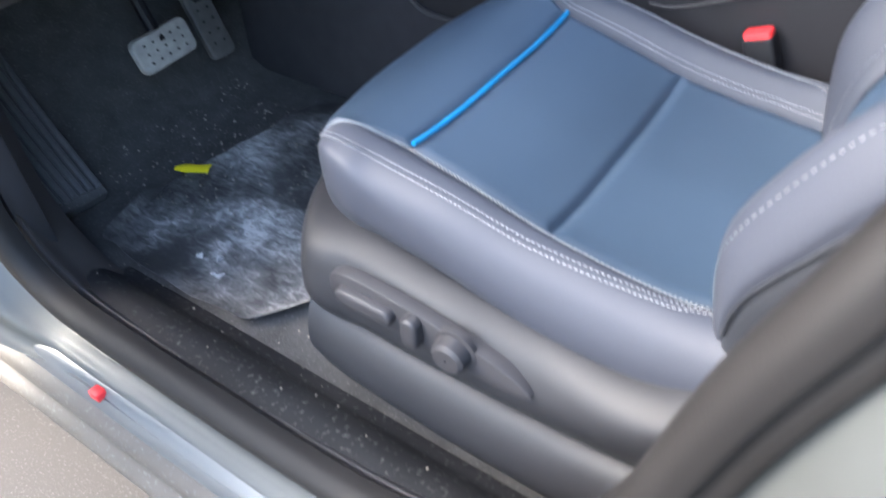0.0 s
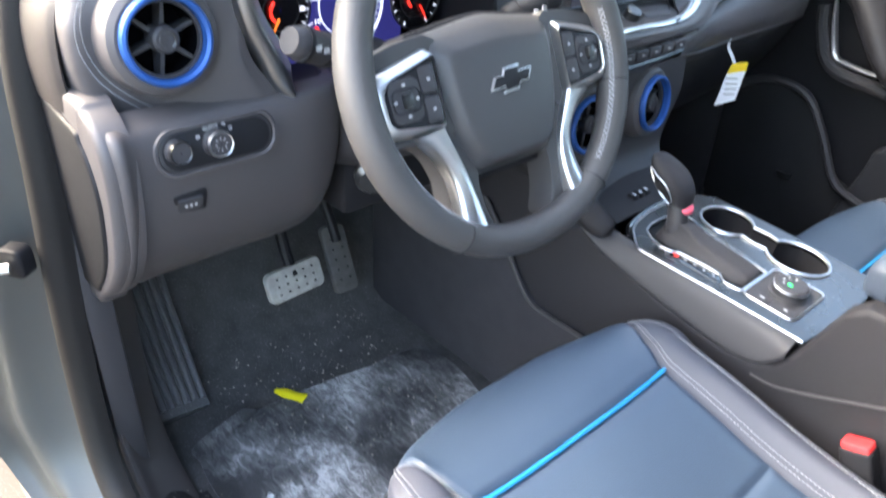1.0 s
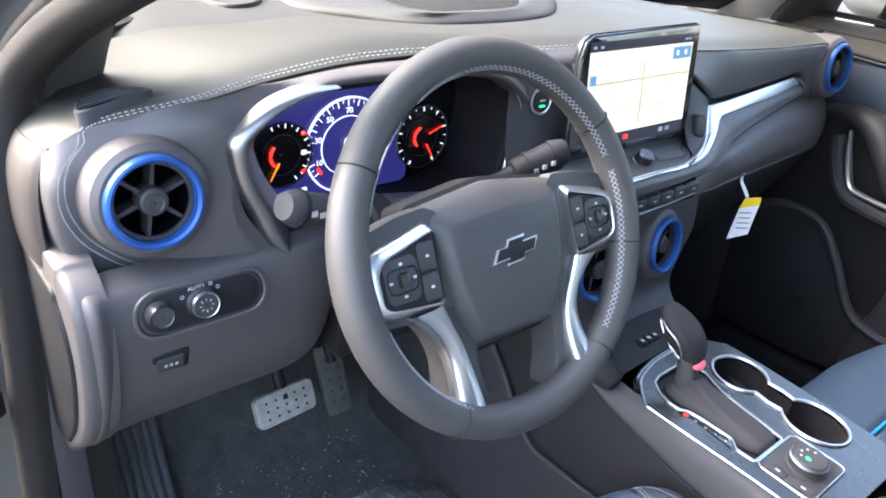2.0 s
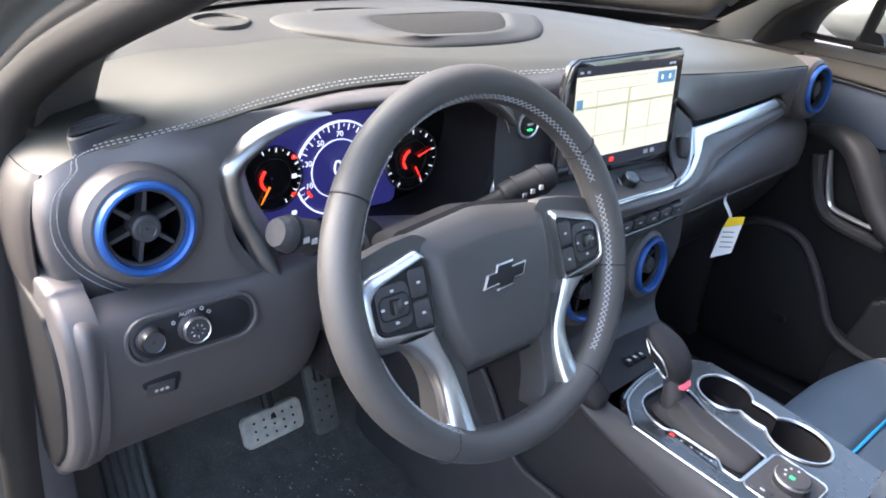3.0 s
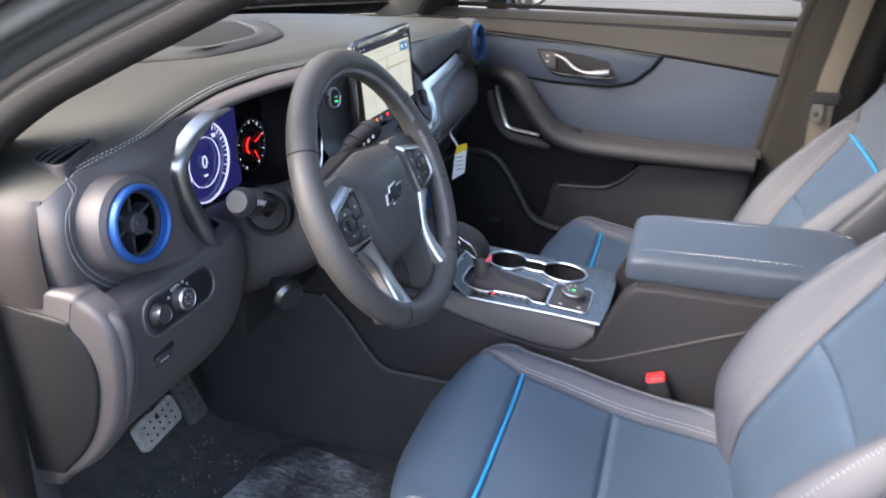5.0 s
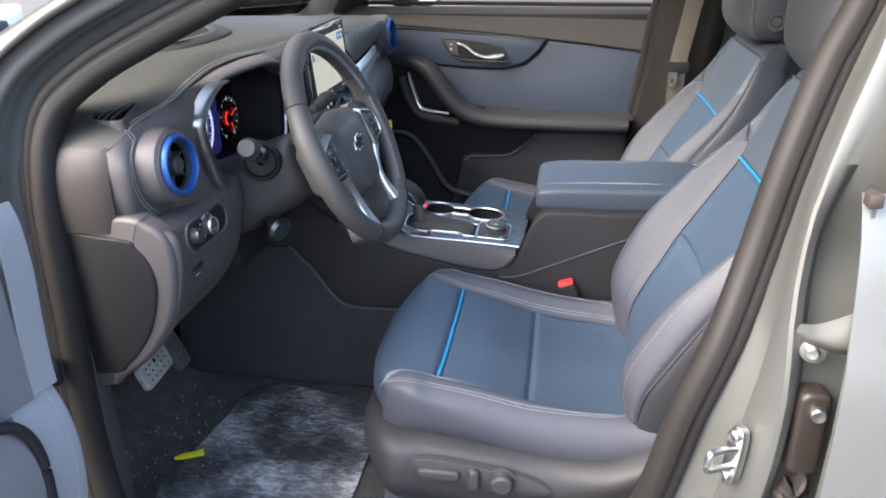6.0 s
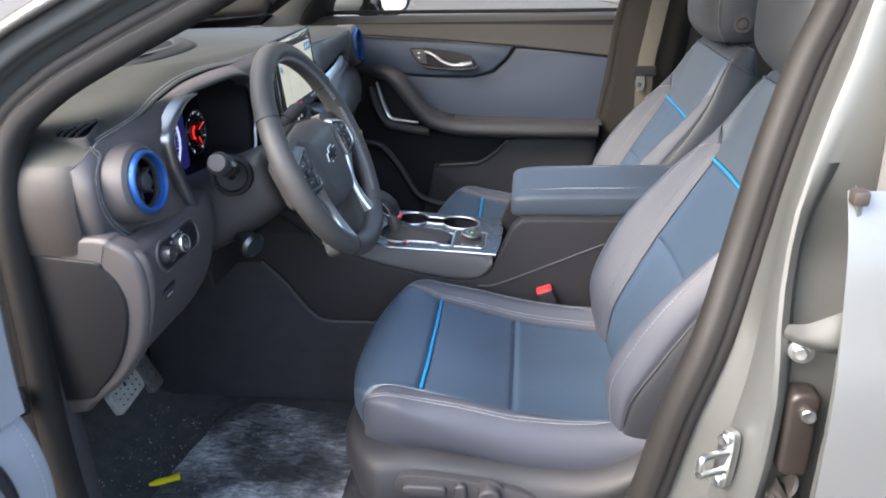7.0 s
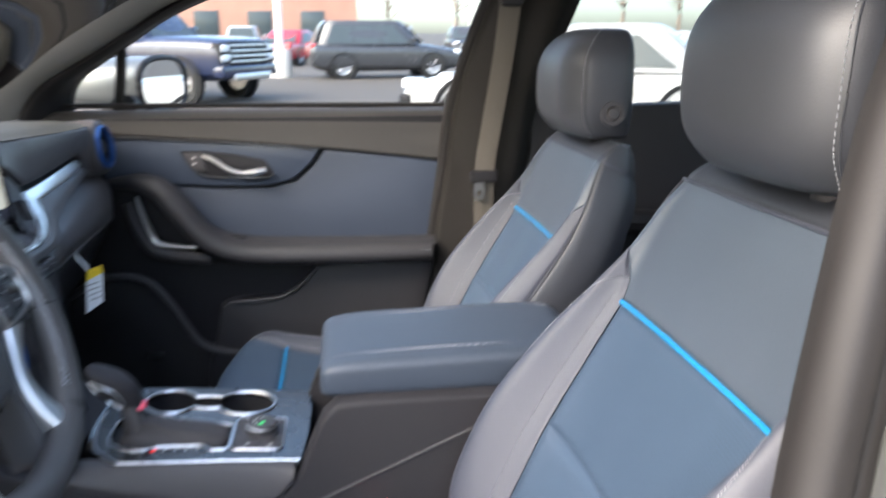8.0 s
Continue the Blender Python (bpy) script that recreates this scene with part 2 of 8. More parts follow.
def part(name, bm, material, parent=None, label="", smooth=35, kind=""):
    """Links a bmesh, built in the world's metres, as one mesh under its parent."""
    me = bpy.data.meshes.new(name)
    o = BASE.get(parent, Vector((0, 0, 0)))
    bmesh.ops.translate(bm, verts=bm.verts[:], vec=-o)
    bm.to_mesh(me)
    bm.free()
    me.materials.append(material)
    me.polygons.foreach_set("use_smooth", [True] * len(me.polygons))
    if smooth:
        me.set_sharp_from_angle(angle=radians(smooth))
    ob = new(name, me)
    ob.parent = parent
    BASE[ob] = o
    return tagged(ob, label, kind=kind)


def solid(name, bm, material, label, category="", kind="structure", smooth=35):
    """A piece of the setting or a one-piece thing."""
    return tagged(part(name, bm, material, None, "", smooth), label, category, "", kind)


def stitches(P, n, up, wide=0.0011, fill=0.62):
    """A row of n short thread stitches along a curve."""
    D = cr(P, n * 2 + 1)
    bms = []
    verts, faces = [], []
    up = np.asarray(up, float)
    for i in range(n):
        a, b = D[2 * i], D[2 * i] + (D[2 * i + 2] - D[2 * i]) * fill
        t = (b - a) / (np.linalg.norm(b - a) + 1e-9)
        s = np.cross(up, t)
        s = s / (np.linalg.norm(s) + 1e-9) * wide
        h = np.cross(t, s) / wide * 0.0009
        k = len(verts)
        verts += [a - s, a + s, b + s, b - s, (a + t * 0.0008) + h, (b - t * 0.0008) + h]
        faces += [(k, k + 1, k + 4), (k + 1, k + 2, k + 5, k + 4), (k + 2, k + 3, k + 5), (k + 3, k, k + 4, k + 5)]
    bm = bmesh.new()
    vs = [bm.verts.new(v) for v in verts]
    for f in faces:
        bm.faces.new([vs[q] for q in f])
    return bm


def letters(text, size, frame_, thick=0.0003):
    """Flat raised lettering in the plane of (origin, right, up, out), centred."""
    cu = bpy.data.curves.new("lettering", "FONT")
    cu.body, cu.size, cu.extrude, cu.align_x, cu.align_y = text, size, thick, "CENTER", "CENTER"
    ob = bpy.data.objects.new("lettering", cu)
    me = bpy.data.meshes.new_from_object(ob)
    bm = bmesh.new()
    bm.from_mesh(me)
    o, r, u, n = (Vector(x) for x in frame_)
    for v in bm.verts:
        v.co = o + r * v.co.x + u * v.co.y + n * v.co.z
    bpy.data.objects.remove(ob)
    bpy.data.curves.remove(cu)
    bpy.data.meshes.remove(me)
    return bm


class Patch:
    """A smooth surface through a grid of control points, from which upholstery panels are cut."""

    def __init__(self, ctrl):
        self.C = np.asarray(ctrl, float)

    def at(self, u, v):
        u, v = np.broadcast_arrays(np.asarray(u, float), np.asarray(v, float))

        def w(t, k):
            i = np.clip(t.astype(int), 0, k - 2)
            f = t - i
            W = [0.5 * (-f + 2 * f**2 - f**3), 0.5 * (2 - 5 * f**2 + 3 * f**3), 0.5 * (f + 4 * f**2 - 3 * f**3), 0.5 * (f**3 - f**2)]
            return i, W

        C = self.C
        E = np.concatenate([2 * C[:1] - C[1:2], C, 2 * C[-1:] - C[-2:-1]])
        E = np.concatenate([2 * E[:, :1] - E[:, 1:2], E, 2 * E[:, -1:] - E[:, -2:-1]], 1)
        iu, wu = w(u, C.shape[1])
        iv, wv = w(v, C.shape[0])
        out = 0
        for a in range(4):
            for b in range(4):
                out = out + (wv[a] * wu[b])[..., None] * E[iv + a, iu + b]
        return out

    def normal(self, u, v):
        e = 0.02
        du, dv = self.at(u + e, v) - self.at(u - e, v), self.at(u, v + e) - self.at(u, v - e)
        n = np.cross(du, dv)
        return n / (np.linalg.norm(n, axis=-1, keepdims=True) + 1e-12)

    def panel(self, u0, u1, v0, v1, nu, nv, dip=(1, 1, 1, 1), deep=0.006, wide=0.014, puff=0.0, sign=1):
        """A panel between two pairs of lines (numbers, or functions of the other way), with sewn-in edges."""
        s, t = np.meshgrid(np.linspace(0, 1, nu), np.linspace(0, 1, nv))
        s, t = s * s * (3 - 2 * s) * 0.5 + s * 0.5, t * t * (3 - 2 * t) * 0.5 + t * 0.5
        f = lambda q, x: q(x) if callable(q) else q
        V = v0 + (v1 - v0) * t
        U = f(u0, V) + (f(u1, V) - f(u0, V)) * s
        P = self.at(U, V)
        N = self.normal(U, V) * sign
        W = np.linalg.norm(np.diff(P, axis=1), axis=2).sum(1).mean()
        Hh = np.linalg.norm(np.diff(P, axis=0), axis=2).sum(0).mean()
        d = np.full(s.shape, 9.0)
        for on, q in zip(dip, (s * W, (1 - s) * W, t * Hh, (1 - t) * Hh)):
            if on:
                d = np.minimum(d, q)
        k = np.exp(-((d / wide) ** 2) * 2.2)
        P = P - N * (deep * k)[..., None] + N * (puff * np.sin(np.pi * s) * np.sin(np.pi * t))[..., None]
        return bm_grid(P)


def holed(outer, holes, frame_, depth):
    """A plate with real holes: the rims of the holes go down by depth."""
    o, r, u, n = (np.asarray(x, float) for x in frame_)
    bm = bmesh.new()
    edges = []
    for loop in (outer, *holes):
        vs = [bm.verts.new(o + x * r + y * u) for x, y in loop]
        edges += [bm.edges.new((vs[i], vs[(i + 1) % len(vs)])) for i in range(len(vs))]
    bmesh.ops.triangle_fill(bm, edges=edges, use_beauty=True, normal=Vector(n))
    for loop in (outer, *holes):
        a = [bm.verts.new(o + x * r + y * u) for x, y in loop]
        b = [bm.verts.new(o + x * r + y * u - n * depth) for x, y in loop]
        for i in range(len(a)):
            k = (i + 1) % len(a)
            bm.faces.new((a[i], a[k], b[k], b[i]))
    bmesh.ops.remove_doubles(bm, verts=bm.verts[:], dist=1e-5)
    bmesh.ops.recalc_face_normals(bm, faces=bm.faces)
    return bm


def recess(bm, at, r, depth):
    """Presses the part of a face within r of a point back along x, to make room behind it."""
    for v in bm.verts:
        if math.hypot(v.co.y - at[1], v.co.z - at[2]) < r:
            v.co.x = min(v.co.x, at[0] - depth)
    return bm


# ---- the setting: ground, body shell, floor, glass ----
ASPHALT = mat("asphalt", (0.062, 0.054, 0.047), 0.9, vary=0.3, scale=1.5, fine=240, bump=1.0, dust=0.22)
HEAD = mat("headliner", (0.45, 0.44, 0.42), 0.9, vary=0.06, scale=20, fine=900, bump=0.3)


def glass(name, tint=(0.92, 0.95, 0.94)):
    m = bpy.data.materials.new(name)
    m.use_nodes = True
    nt = m.node_tree
    nt.nodes.clear()
    out = nt.nodes.new("ShaderNodeOutputMaterial")
    mix = nt.nodes.new("ShaderNodeMixShader")
    fr = nt.nodes.new("ShaderNodeFresnel")
    fr.inputs[0].default_value = 1.4
    tr = nt.nodes.new("ShaderNodeBsdfTransparent")
    tr.inputs[0].default_value = (*tint, 1)
    gl = nt.nodes.new("ShaderNodeBsdfGlossy")
    gl.inputs["Roughness"].default_value = 0.02
    nt.links.new(fr.outputs[0], mix.inputs[0])
    nt.links.new(tr.outputs[0], mix.inputs[1])
    nt.links.new(gl.outputs[0], mix.inputs[2])
    nt.links.new(mix.outputs[0], out.inputs[0])
    return m


GLASS = glass("window_glass", (0.68, 0.71, 0.70))
GLASS_REAR = glass("rear_glass", (0.46, 0.49, 0.48))
SLOPE = 0.02  # the car park rises a little towards the far side

gbm = bmesh.new()
gx = [-1500, -300, -60, -15, -4, 4, 15, 60, 300, 1500]
gv = [[gbm.verts.new((x, y, SLOPE * y)) for x in gx] for y in gx]
for j in range(len(gx) - 1):
    for i in range(len(gx) - 1):
        gbm.faces.new((gv[j][i], gv[j][i + 1], gv[j + 1][i + 1], gv[j + 1][i]))
solid("ground", gbm, ASPHALT, "grey weathered asphalt car park with fine stones", "ground")

# floor of the cabin with the toe board, one carpeted sheet
prof = [(-0.66, 1.0), (-0.60, 0.80), (-0.50, 0.64), (-0.40, 0.52), (-0.30, 0.452), (-0.18, 0.44), (0.1, 0.44), (0.5, 0.44), (1.0, 0.44), (2.3, 0.44)]
rows = [[(x, y, z) for x, z in prof] for y in (-0.70, -0.4, 0.0, 0.4, 0.70)]
solid("floor", sheet(rows, 70, 9, thick=0.02), CARPET, "black gritty carpet floor of the cabin, dusty with crumbs", "floor")

# firewall and closing panels of the body
solid("wall_front", rbox((-0.70, -0.74, 0.40), (-0.66, 0.78, 1.16), 0.005), TRIM_DARK, "black bulkhead in front of the footwells", "bulkhead")
for nm, y0, y1 in (("wall_kick_driver", -0.725, -0.69), ("wall_kick_passenger", 0.69, 0.725)):
    solid(nm, rbox((-0.66, y0, 0.42), (-0.135, y1, 1.05), 0.006), TRIM, "black plastic kick panel beside the footwell", "trim panel")

# driver's door opening: path of the seal, from the roof down the hinge pillar, along the sill, up the centre pillar
OPEN = np.array([(0.60, -0.52, 1.60), (0.42, -0.545, 1.51), (0.25, -0.578, 1.425), (0.09, -0.613, 1.345), (0.0, -0.645, 1.30), (-0.08, -0.672, 1.255), (-0.135, -0.695, 1.20),
                 (-0.152, -0.715, 1.10), (-0.154, -0.725, 0.95), (-0.157, -0.735, 0.80), (-0.15, -0.742, 0.66), (-0.13, -0.745, 0.56), (-0.08, -0.745, 0.505), (0.0, -0.745, 0.487)])
OPEN = np.vstack([OPEN, [(0.2, -0.745, 0.482), (0.40, -0.745, 0.49), (0.52, -0.745, 0.53), (0.60, -0.745, 0.61), (0.65, -0.745, 0.72), (0.683, -0.745, 0.87), (0.716, -0.732, 0.97),
                         (0.748, -0.692, 1.07), (0.772, -0.67, 1.17), (0.805, -0.64, 1.27), (0.842, -0.607, 1.35), (0.86, -0.56, 1.48), (0.83, -0.53, 1.58)]])
OPEN = cr(OPEN, 130)
tan = np.gradient(OPEN, axis=0)
OUTW = np.stack([-(tan[:, 2]), 0 * tan[:, 0], tan[:, 0]], 1)
OUTW /= np.linalg.norm(OUTW, axis=1)[:, None]
if OUTW[66] @ (0, 0, -1) < 0:
    OUTW = -OUTW
share = np.linspace(0, 1, 130)
bfac = np.interp(share, [0, 0.24, 0.32, 0.42, 0.50, 1], [0.42, 0.42, 0.7, 1, 0.3, 0.3])

dfac = np.interp(share, [0, 0.22, 0.32, 0.40, 0.48, 1], [0.3, 0.3, 0.8, 1, 0.3, 0.3])


def rim(offs, a=0, b=130):
    """A strip round the opening: (offset outwards, sideways shift in y) pairs."""
    offs = cr(offs, 3 * len(offs))
    return np.array([[OPEN[i] + OUTW[i] * (o if o < 0.02 else 0.02 + (o - 0.02) * bfac[i]) + np.array((0, dy if dy > -0.02 else -0.02 + (dy + 0.02) * dfac[i], 0)) for o, dy in offs] for i in range(a, b)])


solid("trim_opening", bm_grid(rim([(0.075, 0.095), (0.062, 0.086), (0.042, 0.068), (0.018, 0.044), (-0.004, 0.026), (0.006, 0.02)], 0, 62)), SHADED_TAUPE, "taupe trim round the door opening, coloured darker for shade", "trim", smooth=70)
solid("trim_opening_rear", bm_grid(rim([(0.05, 0.055), (0.03, 0.045), (0.01, 0.035), (-0.004, 0.026), (0.006, 0.02)], 61, 130)), TRIM, "black plastic trim round the rear of the door opening", "trim", smooth=70)
jamb = thing("door_jamb", (0.3, -0.78, 0.3), "silver-grey painted door jamb and sill of the car", "door jamb", kind="structure")
part("painted_frame", bm_grid(rim([(0.004, 0.02), (0.012, 0.008), (0.035, -0.002), (0.052, -0.012), (0.062, -0.035), (0.068, -0.06), (0.078, -0.072), (0.098, -0.078), (0.112, -0.092), (0.115, -0.115)], 0, 86)), PAINT_SHADED, jamb, smooth=70)
part("seal", bm_grid(rim([(-0.022, 0.012), (-0.024, -0.004), (-0.018, -0.016), (-0.008, -0.021), (0.002, -0.019), (0.004, -0.012), (0.010, -0.014), (0.018, -0.012), (0.022, -0.003), (0.018, 0.006)])), RUBBER, jamb, "black double-lipped rubber door seal", smooth=75)
part("outer_strip", bm_grid(rim([(0.113, -0.112), (0.118, -0.122), (0.130, -0.124), (0.136, -0.112), (0.134, -0.09)], 0, 42)), RUBBER, jamb, "black rubber strip along the windscreen pillar", smooth=75)

zc = np.concatenate([np.arange(0.46, 1.14, 0.04), np.arange(1.14, 1.58, 0.05)])
order = np.argsort(OPEN[72:, 2])
rows = []
for z in zc:
    sx, sy = (float(np.interp(z, OPEN[72:, 2][order], OPEN[72:, k][order])) for k in (0, 1))
    sx += 0.014
    ex = float(np.interp(z, [0.45, 0.78, 0.85, 0.93, 1.03, 1.13, 1.22, 1.30, 1.45, 1.6], [0.735, 0.750, 0.758, 0.762, 0.761, 0.768, 0.790, 0.818, 0.86, 0.90]))
    ey = -0.82 + 0.8 * (sy + 0.745)
    mx = lambda f, dx=0.0, dy=0.0: (sx + (ex - sx) * f + dx, sy + (ey - sy) * f + dy, z)
    fl = float(np.interp(z, [1.10, 1.20], [1, 0]))
    rows.append([mx(0, -0.01, 0.03), mx(0), mx(0.08, 0.004, 0.002), mx(0.50, 0.005, 0.004), mx(0.58, 0.001, 0.0), mx(0.9, -0.001, -0.001), mx(0.97, 0.0, -0.002), mx(1.0, 0.004, -0.0015), (ex + 0.013, ey + 0.004 * fl - 0.003 * (1 - fl), z), (ex + 0.019, ey + 0.020 * fl - 0.004, z), (ex + 0.026, ey + 0.034 * fl - 0.004, z), (ex + 0.06, ey + 0.040 * fl - 0.008, z), (ex + 0.14, ey + 0.040 * fl - 0.012, z)])
part("pillar_face", bm_grid(np.array(rows)), PAINT_SHADED, jamb, "pressed painted centre pillar with a folded edge", smooth=32)

# rocker under the sill
rk = []
for x in (-0.75, -0.3, 0.2, 0.7, 1.3, 1.95):
    rk.append([(x, -0.772, 0.447), (x, -0.787, 0.441), (x, -0.796, 0.428), (x, -0.80, 0.412)])
solid("sill_panel", sheet(rk, 16, 24, thick=0.004), PAINT, "silver painted outer sill below the door opening", "sill")
rk = [[(x, -0.796, 0.415), (x, -0.811, 0.404), (x, -0.816, 0.388), (x, -0.812, 0.372), (x, -0.827, 0.357), (x, -0.823, 0.335), (x, -0.77, 0.29)] for x in (-0.75, -0.2, 0.4, 1.0, 1.95)]
solid("rocker_trim", sheet(rk, 24, 16, thick=0.004), mat("dusty_rocker", (0.10, 0.085, 0.07), 0.6, vary=0.3, scale=12, fine=200, bump=0.4, dust=0.3), "dusty dark plastic rocker trim under the sill", "rocker")
# scuff plate
sc = [[(x, -0.635, 0.446), (x, -0.655, 0.456), (x, -0.672, 0.474), (x, -0.695, 0.486), (x, -0.722, 0.486)] for x in (-0.10, 0.1, 0.3, 0.5, 0.9)]
solid("scuff_plate", sheet(sc, 18, 20, thick=0.003), mat("scuffed_plastic", (0.017, 0.017, 0.0185), 0.6, vary=0.35, scale=14, fine=160, bump=0.3, dust=0.22, spec=0.25), "black dusty plastic scuff plate along the sill", "scuff plate")

solid("sill_passenger", rbox((-0.66, 0.675, 0.40), (2.34, 0.85, 0.475), 0.012), TRIM_DARK, "black inner sill below the closed doors", "sill")

# windscreen
def wind(y, t):
    x0 = -0.68 + 0.62 * (abs(y) / 0.66) ** 2.2 * 0.62
    x1 = 0.50 + 0.10 * (abs(y) / 0.66) ** 2
    return (x0 + (x1 - x0) * t, y * (1 - 0.13 * t), 1.195 + 0.40 * t + 0.05 * math.sin(math.pi * t))


ws = solid("window_front", sheet([[wind(y, t) for y in (-0.70, -0.45, -0.2, 0, 0.2, 0.45, 0.70)] for t in (0, 0.35, 0.7, 1)], 24, 12), GLASS, "clear curved windscreen", "windscreen")
ws.visible_shadow = False
fr = [[wind(y, t) for y in (-0.70, -0.45, -0.2, 0, 0.2, 0.45, 0.70)] for t in (-0.03, 0.0, 0.022)]
solid("windscreen_border", sheet([[(a, b, c - 0.004) for a, b, c in r] for r in fr], 30, 6), GLOSS, "black printed border at the foot of the windscreen", "trim")

# roof
rf = [[(x, y, 1.60 + 0.05 * (1 - (y / 0.62) ** 2) + 0.02 * math.sin((x - 0.4) * 1.5)) for y in (-0.62, -0.4, 0, 0.4, 0.62)] for x in (0.5, 0.9, 1.5, 2.35)]
solid("ceiling", sheet(rf, 20, 16, thick=0.012), HEAD, "pale grey fabric headliner", "ceiling")
rf = [[(x, y, 1.63 + 0.06 * (1 - (y / 0.68) ** 2) + 0.02 * math.sin((x - 0.4) * 1.5)) for y in (-0.69, -0.4, 0, 0.4, 0.69)] for x in (0.44, 0.9, 1.5, 2.4)]
solid("roof", sheet(rf, 20, 16, thick=0.01), PAINT, "silver painted car roof", "roof")
# rear end of the cabin
solid("wall_back", rbox((2.36, -0.74, 0.30), (2.42, 0.78, 1.18), 0.01), TRIM_DARK, "dark tailgate trim behind the rear seats", "tailgate")


# ---- seats ----
HEADL = mat("headrest_leather", (0.026, 0.028, 0.034), 0.45, vary=0.12, scale=5, fine=600, bump=0.18)
FRONTL = mat("headrest_front_leather", (0.036, 0.038, 0.043), 0.45, vary=0.12, scale=5, fine=600, bump=0.18)
UPPER = mat("shoulder_leather", (0.05, 0.062, 0.08), 0.42, vary=0.12, scale=5, fine=600, bump=0.18)


def seat():
    """The driver's seat, with all its parts, standing at its real place."""
    YC = -0.387
    S = thing("car_seat", (0.46, YC, 0.44), "black and dark blue leather front seat with bright blue piping", "car seat", "front seats")
    # cushion: stations from front to back: x, height, bolster, width, lower edge
    st = [(0.222, 0.655, 0.0, 0.70, 0.652), (0.206, 0.688, 0.0, 0.76, 0.662), (0.207, 0.722, 0.001, 0.82, 0.668), (0.222, 0.748, 0.006, 0.90, 0.676),
          (0.255, 0.759, 0.012, 0.965, 0.682), (0.295, 0.757, 0.017, 1.0, 0.683), (0.335, 0.746, 0.022, 1.0, 0.682), (0.405, 0.726, 0.030, 1.0, 0.672),
          (0.48, 0.704, 0.035, 1.0, 0.652), (0.56, 0.692, 0.036, 1.0, 0.64), (0.63, 0.692, 0.034, 1.0, 0.635), (0.70, 0.705, 0.03, 0.99, 0.635)]
    C = []
    for x, z, b, w, low in st:
        row = []
        for dy, k in ((-0.208, -1), (-0.221, -0.5), (-0.222, 0.0), (-0.208, 0.75), (-0.182, 1.0), (-0.153, 0.35), (-0.08, 0.02), (0.0, 0.0)):
            zz = low + (z - low) * (1 + k) - 0.004 if k < 0 else z + b * k
            row.append((x + 0.04 * (abs(dy) / 0.22) ** 3 * max(0.0, min(1.0, (0.335 - x) / 0.12)), YC + dy * w, zz))
        row += [(a, 2 * YC - b2, c) for a, b2, c in row[-2::-1]]
        C.append(row)
    cu = Patch(C)
    lb = lambda V: np.interp(V, [0, 2.2, 3.0, 3.8, 4.8, 6.0, 9.3, 10.0, 10.5, 10.8, 11], [2.2, 2.5, 3.2, 4.0, 4.7, 5.0, 5.0, 5.12, 5.45, 6.0, 6.6])
    rb = lambda V: 14 - lb(V)
    for u0, u1, dip in ((0, lb, (0, 1, 0, 0)), (rb, 14, (1, 0, 0, 0))):
        part("cushion_bolster", cu.panel(u0, u1, 0, 11, 48, 110, dip, wide=0.009, sign=-1), LEATHER, S, "slate leather side bolster of the cushion")
    part("cushion_front", cu.panel(lb, rb, 0, 6, 50, 70, (1, 1, 0, 1), sign=-1, deep=0.005, wide=0.008), PERF, S, "perforated dark blue leather")
    part("cushion_middle", cu.panel(5, 9, 6, 8, 40, 40, sign=-1, deep=0.005, wide=0.008, puff=0.003), PERF, S, "perforated dark blue leather")
    part("cushion_rear", cu.panel(lb, rb, 8, 10.75, 40, 50, sign=-1, deep=0.005, wide=0.008, puff=0.003), PERF, S, "perforated dark blue leather")
    line = [cu.at(u, 6.0) + np.array((0, 0, 0.0005)) for u in np.linspace(5.02, 8.98, 18)]
    part("piping", tube(line, 0.0027, 8, 40), BLUE, S, "bright blue piping across the cushion")
    up = (0, 0, 1)
    # sewn lines: beside the insert, along the crest of each bolster, and the curved inner seam
    VV = np.linspace(3.2, 10.6, 30)
    for m in (0, 1):
        for off, wd in ((0.16, 0.0006), (0.30, 0.0006)):
            q = [cu.at(abs(14 * m - (lb(v) - off)), v) - cu.normal(abs(14 * m - (lb(v) - off)), v) * 0.0004 for v in VV]
            part("stitching", stitches(q, 120, up, wd), THREAD, S, "pale thread")
        crest = lambda v: np.interp(v, [2.6, 3.4, 4.5, 6, 8, 9.6, 10.4], [3.1, 3.1, 3.25, 3.35, 3.45, 3.8, 4.4])
        vv = np.linspace(2.6, 10.4, 40)
        q = [cu.at(abs(14 * m - crest(v)), v) - cu.normal(abs(14 * m - crest(v)), v) * 0.0002 for v in vv]
        part("seam", tube(q, 0.0016, 6, 90), LEATHER, S, "raised sewn seam of the bolster")
        for off in (-0.09, 0.11):
            q = [cu.at(abs(14 * m - crest(v) - off), v) - cu.normal(abs(14 * m - crest(v) - off), v) * 0.0005 for v in vv]
            part("stitching", stitches(q, 125, up, 0.0006), THREAD, S, "pale thread")
    # back: stations from bottom to top: x, z, bolster, half width, half width of the insert
    bs = [(0.652, 0.685, 0.02, 0.19, 0.10), (0.658, 0.73, 0.04, 0.205, 0.104), (0.672, 0.775, 0.058, 0.212, 0.108), (0.708, 0.835, 0.07, 0.216, 0.122),
          (0.742, 0.893, 0.070, 0.216, 0.136), (0.785, 0.963, 0.058, 0.212, 0.149), (0.826, 1.034, 0.038, 0.203, 0.159), (0.852, 1.09, 0.022, 0.19, 0.155),
          (0.872, 1.145, 0.012, 0.175, 0.14), (0.889, 1.183, 0.006, 0.158, 0.125), (0.912, 1.202, 0.0, 0.145, 0.115), (0.938, 1.199, 0.0, 0.138, 0.11)]
    nrm = np.array((-0.87, 0, 0.49))
